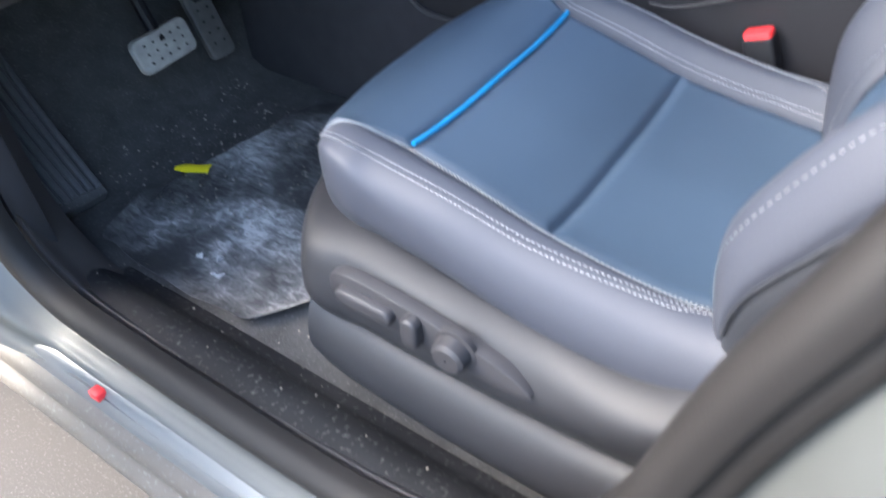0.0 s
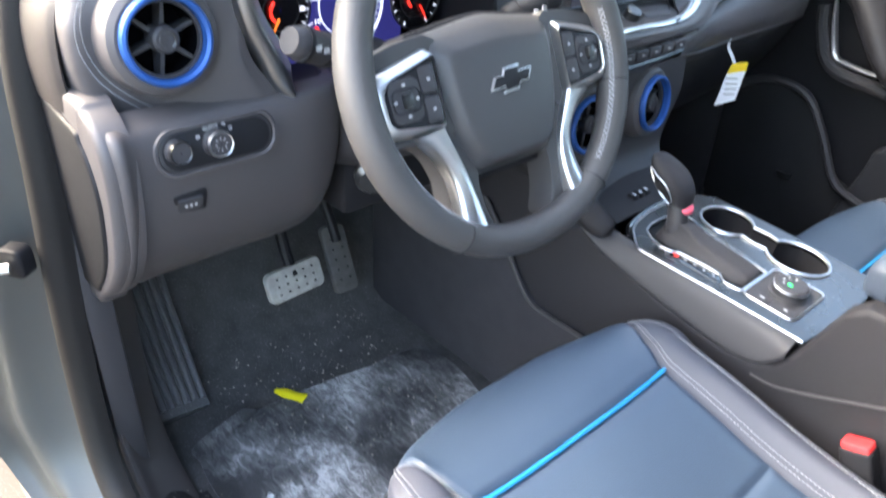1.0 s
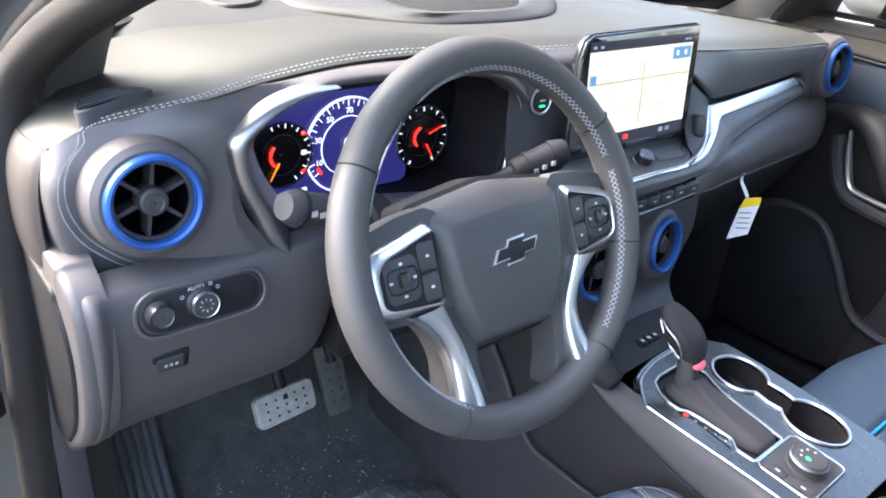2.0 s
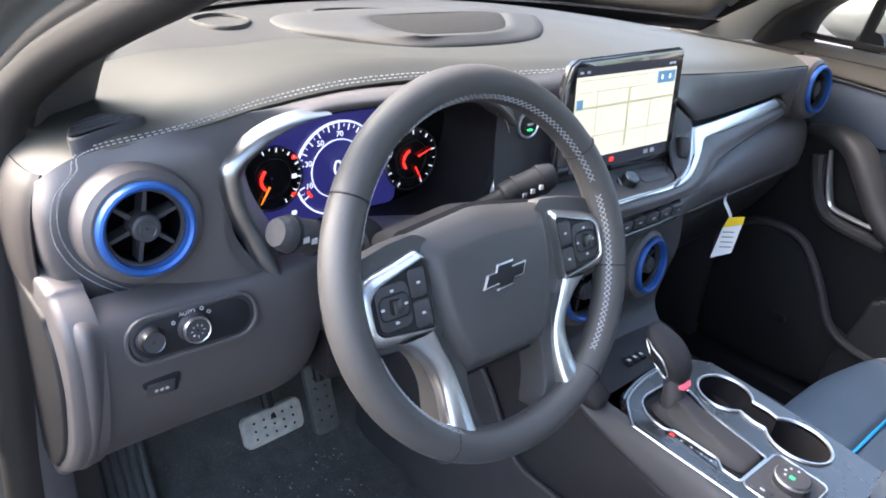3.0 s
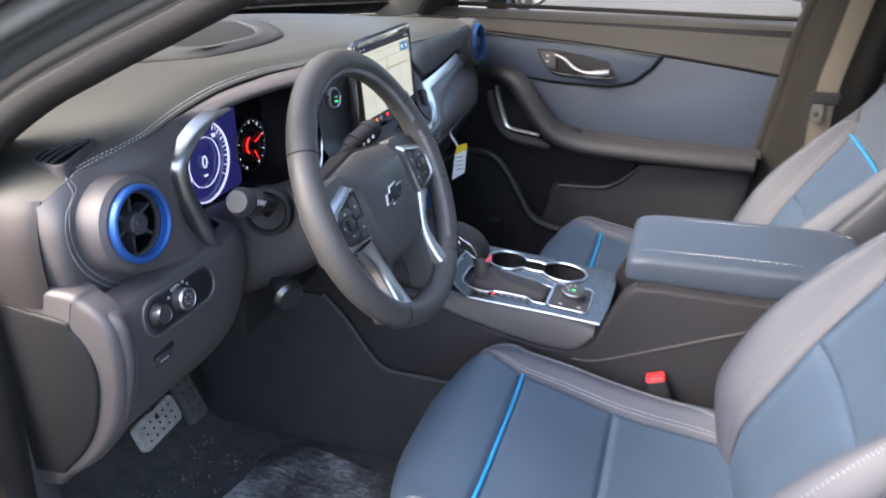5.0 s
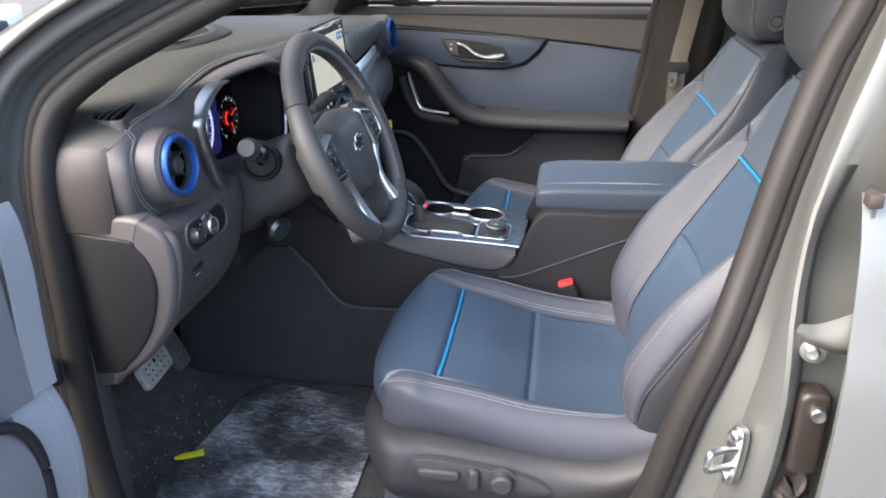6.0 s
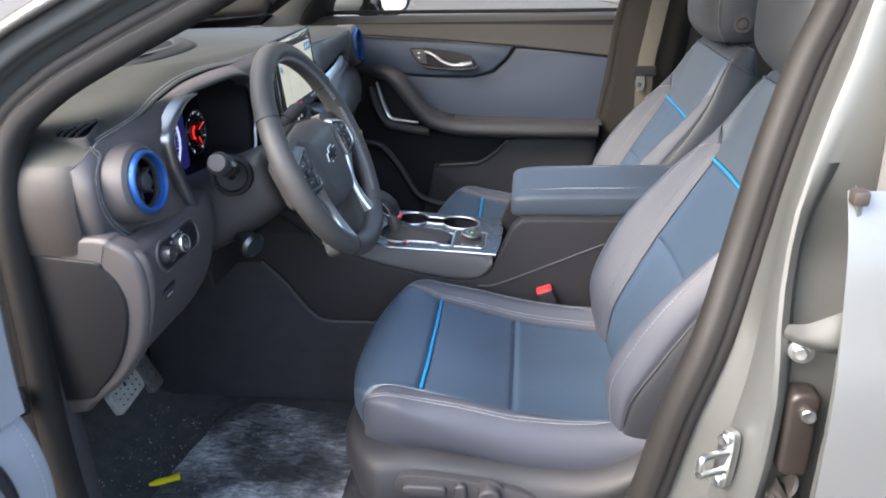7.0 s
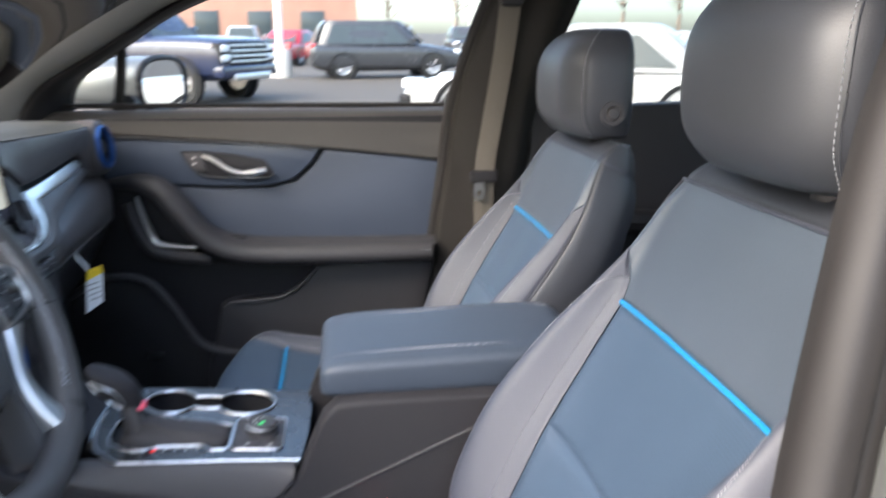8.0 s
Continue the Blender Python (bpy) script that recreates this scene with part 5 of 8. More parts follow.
up_edge = ((0.10, 1.18, 0.012), (0.149, 1.148, 0.016), (0.19, 1.1255, 0.012), (0.207, 1.1165, 0.0105), (0.225, 1.1145, 0.010), (0.26, 1.1145, 0.0085), (0.338, 1.1155, 0.003), (0.485, 1.118, -0.011), (0.535, 1.117, -0.016), (0.556, 1.10, -0.017), (0.575, 1.075, -0.018), (0.61, 1.06, -0.02), (0.66, 1.06, -0.028), (0.695, 1.06, -0.045))
rows = []
for y, zb, xb in up_edge:
    zt = float(np.interp(y, [0.10, 0.12, 0.27, 0.42, 0.58, 0.66, 0.70], [1.191, 1.189, 1.183, 1.175, 1.168, 1.149, 1.11]))
    xt = float(np.interp(y, [0.10, 0.12, 0.27, 0.42, 0.58, 0.66, 0.70], [-0.014, -0.009, 0.009, 0.007, -0.003, -0.019, -0.03]))
    m = lambda f, o: (xt + (xb - xt) * f + o, y, zt + (zb - zt) * f)
    rows.append([m(0, 0), m(0.06, 0.003), m(0.3, 0.006), m(0.6, 0.006), m(0.86, 0.0045), m(0.95, 0.002), (xb - 0.003, y, zb - 0.0005), (xb - 0.016, y, zb + 0.002)])
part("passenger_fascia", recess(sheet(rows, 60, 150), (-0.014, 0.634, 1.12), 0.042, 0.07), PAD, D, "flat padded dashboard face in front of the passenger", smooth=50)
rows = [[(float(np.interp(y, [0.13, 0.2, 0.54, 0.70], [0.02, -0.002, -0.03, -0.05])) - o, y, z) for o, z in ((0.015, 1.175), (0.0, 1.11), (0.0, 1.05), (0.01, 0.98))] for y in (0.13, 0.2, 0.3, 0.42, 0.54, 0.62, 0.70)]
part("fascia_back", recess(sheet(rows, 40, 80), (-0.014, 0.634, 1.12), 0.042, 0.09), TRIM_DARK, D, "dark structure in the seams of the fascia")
rows = []
for y, a, b, c, d in ((0.10, (0.078, 1.036), (0.084, 1.02), (0.070, 0.99), (0.045, 0.984)), (0.135, (0.070, 1.035), (0.076, 1.02), (0.064, 0.992), (0.045, 0.982)), (0.175, (0.060, 1.038), (0.066, 1.024), (0.060, 0.998), (0.044, 0.980)), (0.215, (0.044, 1.045), (0.058, 1.034), (0.058, 1.008), (0.042, 0.978)), (0.255, (0.034, 1.052), (0.052, 1.036), (0.054, 1.008), (0.039, 0.978)), (0.33, (0.022, 1.062), (0.042, 1.038), (0.046, 1.006), (0.034, 0.977)),
                      (0.44, (0.004, 1.069), (0.028, 1.040), (0.034, 1.004), (0.021, 0.971)), (0.556, (-0.014, 1.075), (0.014, 1.042), (0.020, 1.004), (0.010, 0.966)), (0.64, (-0.024, 1.074), (0.003, 1.040), (0.008, 1.0), (0.0, 0.961)), (0.70, (-0.04, 1.07), (-0.012, 1.04), (-0.008, 1.0), (-0.014, 0.958))):
    rows.append([(a[0] - 0.018, y, a[1] - 0.004), (a[0] - 0.007, y, a[1] - 0.004), (b[0] - 0.004, y, b[1] - 0.002), (c[0], y, c[1]), (d[0] + 0.003, y, d[1] + 0.006), (d[0], y, d[1]), (d[0] - 0.05, y, d[1] - 0.01)])
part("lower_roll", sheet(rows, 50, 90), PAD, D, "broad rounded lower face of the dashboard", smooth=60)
part("toggle_strip", tube([(0.0935, -0.18, 1.017), (0.0925, 0.0, 1.016), (0.088, 0.085, 1.017)], 0.002, 6, 30), DARKMETAL, LEDGE, "thin metal strip under the toggle keys")
for k in range(8):
    y = -0.16 + k * 0.03
    part("toggle_key", rbox((0.084, y, 1.021), (0.0955, y + 0.026, 1.036), 0.002), TRIM, LEDGE, "black toggle key")
    part("mark", rbox((0.0952, y + 0.010, 1.028), (0.0962, y + 0.016, 1.030), 0.0), INK, LEDGE)
# The dashboard's shadow is put into the lid's near-black colour.
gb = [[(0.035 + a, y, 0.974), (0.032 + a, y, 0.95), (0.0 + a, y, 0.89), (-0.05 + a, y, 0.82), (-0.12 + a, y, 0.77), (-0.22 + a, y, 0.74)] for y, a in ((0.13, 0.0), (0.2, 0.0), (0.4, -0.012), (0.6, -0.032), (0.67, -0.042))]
part("glove_box", sheet(gb, 30, 20, thick=0.004), TRIM_DARK, D, "glove box lid, coloured near black for the shadow under the dashboard")
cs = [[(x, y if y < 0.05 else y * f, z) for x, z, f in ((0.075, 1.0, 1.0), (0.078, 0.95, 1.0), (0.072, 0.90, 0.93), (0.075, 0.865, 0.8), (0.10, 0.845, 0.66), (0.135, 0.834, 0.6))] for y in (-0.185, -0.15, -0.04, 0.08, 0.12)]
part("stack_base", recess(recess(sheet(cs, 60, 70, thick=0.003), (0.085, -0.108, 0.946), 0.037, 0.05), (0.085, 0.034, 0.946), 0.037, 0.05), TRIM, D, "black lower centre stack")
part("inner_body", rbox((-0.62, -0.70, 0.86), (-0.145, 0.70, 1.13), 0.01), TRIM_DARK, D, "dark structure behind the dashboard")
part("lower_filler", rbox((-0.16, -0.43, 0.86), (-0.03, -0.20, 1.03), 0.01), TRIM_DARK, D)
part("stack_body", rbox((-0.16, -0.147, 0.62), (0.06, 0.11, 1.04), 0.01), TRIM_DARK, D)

# ---- steering column and wheel ----
WC, WN = np.array((0.168, -0.38, 1.095)), np.array((0.917, 0.0, 0.4))
WN = WN / np.linalg.norm(WN)
WU = np.array((0.0, 1.0, 0.0))
WV = np.cross(WN, WU)
COL = thing("steering_column", (0.0, -0.38, 1.0), "black plastic steering column shroud with stalks", "steering column")
sec = []
for d, w, h, up in ((-0.30, 0.072, 0.066, -0.012), (-0.22, 0.070, 0.064, -0.012), (-0.15, 0.066, 0.060, -0.010), (-0.105, 0.060, 0.054, -0.006), (-0.088, 0.050, 0.046, -0.002), (-0.083, 0.036, 0.034, 0.0)):
    c = WC + WN * d + WV * up
    sec.append([c + WU * w * math.copysign(abs(math.cos(a)) ** 0.7, math.cos(a)) + WV * h * math.copysign(abs(math.sin(a)) ** 0.7, math.sin(a)) for a in np.linspace(0, 2 * np.pi, 24, endpoint=False)])
part("shroud", sheet(sec, 60, 24, cu=True, cap=True), TRIM, COL, "black plastic shroud")
for tip, base, lab in (((0.059, -0.545, 1.123), (0.04, -0.43, 1.075), "lamp stalk with white symbols"), ((0.087, -0.214, 1.128), (0.045, -0.33, 1.078), "wiper stalk with white symbols")):
    tip, base = np.array(tip), np.array(base)
    d = tip - base
    st = part("stalk", tube([base, base + d * 0.3, base + d * 0.48, base + d * 0.52, base + d * 0.6, base + d * 0.9, tip], [0.008, 0.009, 0.0105, 0.0145, 0.0158, 0.0160, 0.0125], 16, 40), TRIM_DARK if tip[1] > -0.3 else TRIM, COL, lab)
    for q in (0.63, 0.86):
        part("stalk_ring", tube([base + d * q, base + d * (q + 0.035)], 0.0174, 18), TRIM_DARK, st, "dark turning ring")
    e = np.cross(d, (0, 0, 1))
    e /= np.linalg.norm(e)
    e = e if e[0] > 0 else -e
    for q in (0.66, 0.74, 0.82):
        part("mark", rbox(tuple(base + d * q + e * 0.0158 + np.array((-0.0006, -0.003, -0.002))), tuple(base + d * q + e * 0.0158 + np.array((0.0012, 0.003, 0.003))), 0.0), INK, st)
part("boot", lathe([(0.030, -0.02), (0.033, 0.0), (0.031, 0.010), (0.026, 0.012), (0.023, 0.006), (0.008, 0.004)], (0.038, -0.449, 1.074), (0.3, -1, 0.2), 32), TRIM_DARK, COL, "round ribbed boot at the foot of the stalk")
part("tilt_lever", lathe([(0.001, 0.012), (0.016, 0.012), (0.021, 0.006), (0.021, -0.002), (0.012, -0.006), (0.010, -0.03)], (0.052, -0.447, 0.957), (0.8, -0.5, -0.2), 28), DARKMETAL, COL, "round tilt adjuster knob")

SW = thing("steering_wheel", tuple(WC), "black leather steering wheel with chrome spokes", "steering wheel")
ang = np.linspace(0, 2 * np.pi, 96, endpoint=False)
seg = np.linspace(0, 2 * np.pi, 20, endpoint=False)
G = []
for a in ang:
    d = WU * math.cos(a) + WV * math.sin(a)
    low = max(0, -math.sin(a)) ** 6
    c = WC + d * (0.1665 - 0.004 * low)
    ro = 0.0152 + 0.0012 * math.cos(2 * a) ** 2
    G.append([c + d * math.cos(s) * ro * (1.02) + WN * math.sin(s) * ro * 1.12 for s in seg])
RIM = part("rim", bm_grid(np.array(G), True, True), RIMLEATHER, SW, "black leather rim with visible seams")
for a in (148, 32, -14, 236, 305):
    d = WU * math.cos(radians(a)) + WV * math.sin(radians(a))
    t = -WU * math.sin(radians(a)) + WV * math.cos(radians(a))
    part("seam", tube([WC + d * 0.1665 + d * math.cos(s) * 0.0162 + WN * math.sin(s) * 0.0179 for s in seg], 0.0008, 6, closed=True), TRIM_DARK, RIM, "sewn joint in the leather")
for a0, a1, n in ((20, 120, 46), (-48, 14, 30), (196, 238, 18), (130, 160, 12)):
    tri = []
    for k in range(n):
        for sgn in (1, -1):
            qa, qb = radians(a0 + (a1 - a0) * k / n), radians(a0 + (a1 - a0) * (k + 1) / n)
            qs = []
            for q, w in ((qa, sgn), (qb, -sgn)):
                d = WU * math.cos(q) + WV * math.sin(q)
                s = math.pi - 0.6 + w * 0.17
                qs.append(WC + d * 0.1662 + d * math.cos(s) * 0.0165 + WN * math.sin(s) * 0.0183)
            tri.append(tube(qs, 0.00045, 4))
    part("cross_stitching", join(*tri), THREAD, RIM, "pale crossed thread on the inner rim", kind="stuff")


def wp(u, v, h=0.0):
    return WC + WU * u + WV * v + WN * h


WF = (WC, WU, WV, WN)
HUBB = rounded([(-0.088, 0.046), (0.0, 0.0565), (0.086, 0.044), (0.080, -0.012), (0.072, -0.048), (0.053, -0.091), (-0.053, -0.091), (-0.072, -0.048), (-0.080, -0.012)], 0.012, 5)
HUBF = rounded([(-0.066, 0.026), (0.0, 0.031), (0.066, 0.026), (0.0635, -0.013), (0.057, -0.050), (0.041, -0.079), (-0.041, -0.079), (-0.057, -0.050), (-0.0635, -0.013)], 0.016, 5)
part("hub_back", loft([(HUBB * 1.07, -0.055), (HUBB * 1.07, -0.024), (HUBB * 1.0, -0.021)], WF), TRIM_DARK, SW, "dark gap round the centre cover")
HUB = part("airbag_cover", loft([(HUBB * 0.99, -0.04), (HUBB, -0.017), (HUBB * 0.985, -0.0125), (mixo(HUBB, HUBF, 0.45), -0.0035), (mixo(HUBB, HUBF, 0.85), 0.0045), (HUBF, 0.0064), (HUBF * 0.95, 0.0074), (HUBF * 0.6, 0.0088), (HUBF * 0.2, 0.0094)], WF, True), WHEELCOVER, SW, "black moulded centre cover with bevelled sides", smooth=45)
em = [(-0.029, -0.007), (-0.022, 0.0045), (-0.011, 0.0045), (-0.008, 0.0105), (0.013, 0.0105), (0.010, 0.0045), (0.029, 0.0045), (0.023, -0.007), (0.011, -0.007), (0.008, -0.0125), (-0.013, -0.0125), (-0.010, -0.007)]
em = [(0.001 + x, -0.0085 + y + 0.05 * x) for x, y in em]
part("emblem_frame", slab(em, (wp(0, 0, 0.0112), WU, WV, WN), 0.005, 0.0007), CHROME, HUB, "plain chrome-edged emblem")
part("emblem_inlay", slab([(0.001 + (x - 0.001) * 0.92, -0.0085 + (y + 0.0085) * 0.83) for x, y in em], (wp(0, 0, 0.0116), WU, WV, WN), 0.003, 0.0003), TRIM_DARK, HUB, "black emblem inlay")

for sg in (-1, 1):
    # side spokes, switch pads and bevelled bright frames
    sgn = np.array((sg, 1.0))
    sp = rounded(np.array([(0.076, 0.048), (0.112, 0.045), (0.146, 0.037), (0.162, 0.030), (0.164, -0.034), (0.154, -0.043), (0.10, -0.047), (0.074, -0.05)]) * sgn, 0.008, 3)
    part("spoke", loft([(sp * 0.96, -0.030), (sp, -0.022), (sp, -0.012), (sp * 0.985, -0.0065), (sp * 0.9, -0.005)], WF, True), RIMLEATHER, SW, "black side spoke")
    fo = rounded(np.array([(0.083, 0.036), (0.140, 0.0228), (0.160, 0.012), (0.1605, -0.021), (0.151, -0.0355), (0.085, -0.042)]) * sgn, 0.007, 4)
    fi = rounded(np.array([(0.083, 0.028), (0.136, 0.0135), (0.1445, 0.004), (0.144, -0.022), (0.137, -0.027), (0.085, -0.0335)]) * sgn, 0.005, 4)
    part("chrome_frame", loft([(fo, -0.02), (fo, -0.006), (mixo(fo, fi, 0.12), -0.001), (mixo(fo, fi, 0.75), 0.0062), (mixo(fo, fi, 0.95), 0.0066), (fi, 0.0058), (fi, 0.0)], WF), CHROME, SW, "bright bevelled frame round the wheel switches", smooth=50)
    fc = fi.mean(0)
    PD = part("switch_pad", loft([(fc + (fi - fc) * 0.985, -0.01), (fc + (fi - fc) * 0.985, 0.0035), (fc + (fi - fc) * 0.95, 0.0046)], WF, True), TRIM_DARK, SW, "black wheel switch pad")
    for kv, kh in ((0.0085, 0.024), (-0.0178, 0.0225)):
        part("inner_key", slab(rrect(0.0175, kh, 0.003, 3, sg * 0.0945, kv), (wp(0, 0, 0.0062), WU, WV, WN), 0.004, 0.001), TRIM, PD)
    part("rocker", slab(rrect(0.034, 0.038, 0.008, 5, sg * 0.1225, -0.005), (wp(0, 0, 0.0060), WU, WV, WN), 0.004, 0.001), TRIM, PD)
    part("rocker_ring", tube([wp(sg * 0.1225 + x, -0.005 + y, 0.0064) for x, y in rrect(0.030, 0.020, 0.006, 5)], 0.0008, 5, closed=True, up=WN), TRIM_DARK, PD)
    tw = rbox((-0.0045, -0.0065, -0.004), (0.0045, 0.0065, 0.004), 0.002)
    for v in tw.verts:
        v.co = wp(sg * 0.1225 + v.co.x, -0.005 + v.co.y, 0.0078 + v.co.z)
    part("thumb_wheel", tw, DARKMETAL, PD, "ribbed metal thumb wheel")
    for u, v in ((0.1225, 0.0085), (0.1225, -0.0185), (0.1105, -0.005), (0.1345, -0.005), (0.0945, 0.0085), (0.0945, -0.0178)):
        part("mark", slab(rrect(0.0034, 0.0022, 0.0008, 3, sg * u, v), (wp(0, 0, 0.0067), WU, WV, WN), 0.0008, 0), INK, PD)
    # lower spokes
    ls = rounded(np.array([(0.070, -0.036), (0.114, -0.038), (0.090, -0.060), (0.081, -0.088), (0.084, -0.118), (0.091, -0.142), (0.080, -0.152), (0.034, -0.158), (0.047, -0.128), (0.050, -0.10), (0.046, -0.078)]) * sgn, 0.010, 4)
    lc = ls.mean(0)
    part("lower_spoke", loft([(lc + (ls - lc) * 0.97, -0.042), (ls, -0.030), (ls, -0.014), (lc + (ls - lc) * 0.96, -0.009), (lc + (ls - lc) * 0.8, -0.0075)], WF, True), RIMLEATHER, SW, "black lower spoke")
    bl = [[wp(sg * (a + (b - a) * q), va + (vb - va) * q, h + k) for q, k in ((0, -0.012), (0.05, 0.0), (0.35, 0.003), (0.6, 0.0024), (0.94, -0.002), (1, -0.014))]
          for a, b, va, vb, h in ((0.0845, 0.120, -0.036, -0.039, 0.0035), (0.076, 0.104, -0.056, -0.052, 0.0), (0.0675, 0.090, -0.076, -0.071, -0.003), (0.063, 0.084, -0.095, -0.090, -0.003), (0.0605, 0.085, -0.116, -0.112, 0.0), (0.060, 0.089, -0.137, -0.131, 0.005), (0.061, 0.088, -0.150, -0.141, 0.009), (0.0625, 0.074, -0.157, -0.150, 0.010))]
    part("chrome_blade", sheet(bl, 18, 40), CHROME, SW, "bright curved blade on the lower spoke", smooth=60)


# ---- centre console ----
K = thing("centre_console", (0.3, -0.025, 0.44), "black centre console with dark metal plate, gear lever and cup holders", "console")
fy = lambda y, s=-1: ((0, y, 0), (1, 0, 0), (0, 0, 1), (0, s, 0))
side = [(-0.34, 0.45), (0.80, 0.45), (0.80, 0.89), (0.52, 0.892), (0.487, 0.89), (0.468, 0.872), (0.452, 0.835), (0.437, 0.798), (0.42, 0.772), (0.395, 0.76), (0.35, 0.758), (0.27, 0.772), (0.18, 0.80), (0.10, 0.83), (0.04, 0.86), (-0.15, 0.86), (-0.34, 0.76)]
CONS = mat("console_plastic", (0.018, 0.0172, 0.0195), 0.62, vary=0.15, scale=9, fine=900, bump=0.3, spec=0.22)
part("side_panel", slab(side, fy(-0.15), 0.03, 0.007, seg=3), CONS, K, "black grained side panel of the console")
part("side_panel", slab(side, fy(0.088, 1), 0.03, 0.007, seg=3), CONS, K, "black grained side panel of the console")
low = [(-0.34, 0.452), (0.62, 0.452), (0.62, 0.655), (0.20, 0.655), (0.10, 0.655), (0.062, 0.664), (0.03, 0.695), (-0.004, 0.742), (-0.05, 0.79), (-0.34, 0.79)]
part("footwell_carpet", slab(low, fy(-0.157), 0.02, 0.003), mat("side_carpet", (0.036, 0.035, 0.039), 0.95, vary=0.3, scale=25, fine=500, bump=0.6, spec=0.1), K, "black carpet on the tunnel side")
part("panel_lip", tube([(-0.05, -0.157, 0.795), (-0.004, -0.159, 0.746), (0.018, -0.159, 0.714), (0.045, -0.159, 0.678), (0.068, -0.159, 0.661), (0.11, -0.159, 0.657), (0.30, -0.159, 0.657)], 0.0035, 8, 50), TRIM, K, "raised lip of the side panel")
part("crease", tube([(0.40, -0.151, 0.745), (0.442, -0.1515, 0.751), (0.55, -0.1515, 0.798), (0.649, -0.1515, 0.842), (0.76, -0.151, 0.885)], 0.0016, 6, 30), TRIM, K)
rows = [[(x, -0.128, z), (x, -0.142, z - 0.006), (x, -0.152, zz + 0.006), (x, -0.150, zz - 0.004)] for x, z, zz in ((0.10, 0.836, 0.832), (0.17, 0.826, 0.80), (0.27, 0.818, 0.775), (0.35, 0.812, 0.762), (0.40, 0.809, 0.764), (0.43, 0.807, 0.79))]
part("edge_trim", sheet(rows, 14, 30), TRIM, K, "black lower edge of the console plate")
part("inner_body", rbox((-0.14, -0.13, 0.46), (0.79, 0.065, 0.70), 0.01), TRIM_DARK, K)
rows = [[(x, y, z + 0.004 * math.cos(y * 12)) for y in (-0.138, -0.10, -0.02, f - 0.03, f)] + [(x, f + 0.006, z - 0.006), (x, f + 0.007, z - 0.03)] for x, z, f in ((0.05, 0.858, 0.080), (0.10, 0.842, 0.078), (0.14, 0.832, 0.074), (0.157, 0.826, 0.070))]
part("front_top", sheet(rows, 20, 14, thick=0.004), CONS, K, "black upper console in front of the lever")
for q in range(3):
    part("key", rbox((0.128 + 0.0 * q, -0.052 + q * 0.014, 0.835), (0.142, -0.041 + q * 0.014, 0.842), 0.0015), TRIM_DARK, K, "small black drive key")
    part("mark", rbox((0.133, -0.049 + q * 0.014, 0.8418), (0.138, -0.044 + q * 0.014, 0.8424), 0.0), INK, K)
part("side_rail", tube([(-0.02, -0.152, 0.925), (0.04, -0.150, 0.885), (0.09, -0.146, 0.858), (0.14, -0.142, 0.838), (0.163, -0.139, 0.829), (0.168, -0.138, 0.827)], [0.014, 0.02, 0.022, 0.021, 0.016, 0.004], 16, 50, flat=0.9), CONS, K, "rounded black rail beside the plate", smooth=60)
# metal plate with the real openings
PO, PR, PU = np.array((0.0, 0.0, 0.838)), np.array((1.0, 0, -0.075)), np.array((0.0, 1.0, 0.0))
PR = PR / np.linalg.norm(PR)
PN = np.cross(PR, PU)
pf = lambda h=0.0: (PO + PN * h, PR, PU, PN)
plate_out = [(0.166, 0.05), (0.163, 0.0), (0.165, -0.05), (0.176, -0.097), (0.194, -0.120), (0.212, -0.137), (0.27, -0.135), (0.35, -0.131), (0.438, -0.13), (0.445, -0.06), (0.447, 0.02), (0.442, 0.072), (0.36, 0.078), (0.25, 0.080), (0.195, 0.078)]
cup_out = [(0.244 + 0.037 * math.cos(a), 0.031 + 0.037 * math.sin(a)) for a in np.linspace(math.radians(28), math.radians(332), 26)] + [(0.297, 0.010)]
cup_out += [(0.351 + 0.042 * math.cos(a), 0.029 + 0.037 * math.sin(a)) for a in np.linspace(math.radians(208), math.radians(512), 26)] + [(0.297, 0.050)]
gate = rounded([(0.186, -0.03), (0.186, -0.072), (0.192, -0.090), (0.208, -0.102), (0.224, -0.106), (0.240, -0.106), (0.249, -0.098), (0.272, -0.0955), (0.308, -0.094), (0.319, -0.105), (0.343, -0.104), (0.343, -0.038), (0.30, -0.034), (0.25, -0.026), (0.215, -0.011), (0.194, -0.014)], 0.004, 3)
gate = [tuple(p) for p in gate]
part("plate", holed(plate_out, [cup_out, gate], pf(), 0.006), PLATE, K, "dark brushed metal console plate")
part("cup_well", holed(cup_out, [], pf(-0.07), 0.001), TRIM_DARK, K, "deep black cup holder")
G = np.array([[PO + PR * x + PU * y - PN * h for x, y in cup_out] for h in (0.002, 0.03, 0.071)])
part("cup_wall", bm_grid(G, True), TRIM_DARK, K)
part("cup_rim", tube([PO + PR * x + PU * y + PN * 0.001 for x, y in cup_out], 0.0024, 6, closed=True, up=PN), CHROME, K, "bright rim round both cup holders")
part("gate_rim", tube([PO + PR * x + PU * y + PN * 0.0008 for x, y in gate], 0.0017, 6, closed=True, up=PN), CHROME, K, "bright rim round the lever gate")
part("plate_edge", tube([PO + PR * x + PU * y + PN * 0.0008 for x, y in cr(plate_out[1:6], 40)], 0.0018, 6, up=PN), CHROME, K, "bright edge of the plate")
part("plate_edge", tube([PO + PR * x + PU * y + PN * 0.0002 for x, y in ((0.214, -0.1365), (0.27, -0.1345), (0.35, -0.1305), (0.437, -0.1295))], 0.0014, 6, 30, up=PN), CHROME, K, "bright edge of the plate")
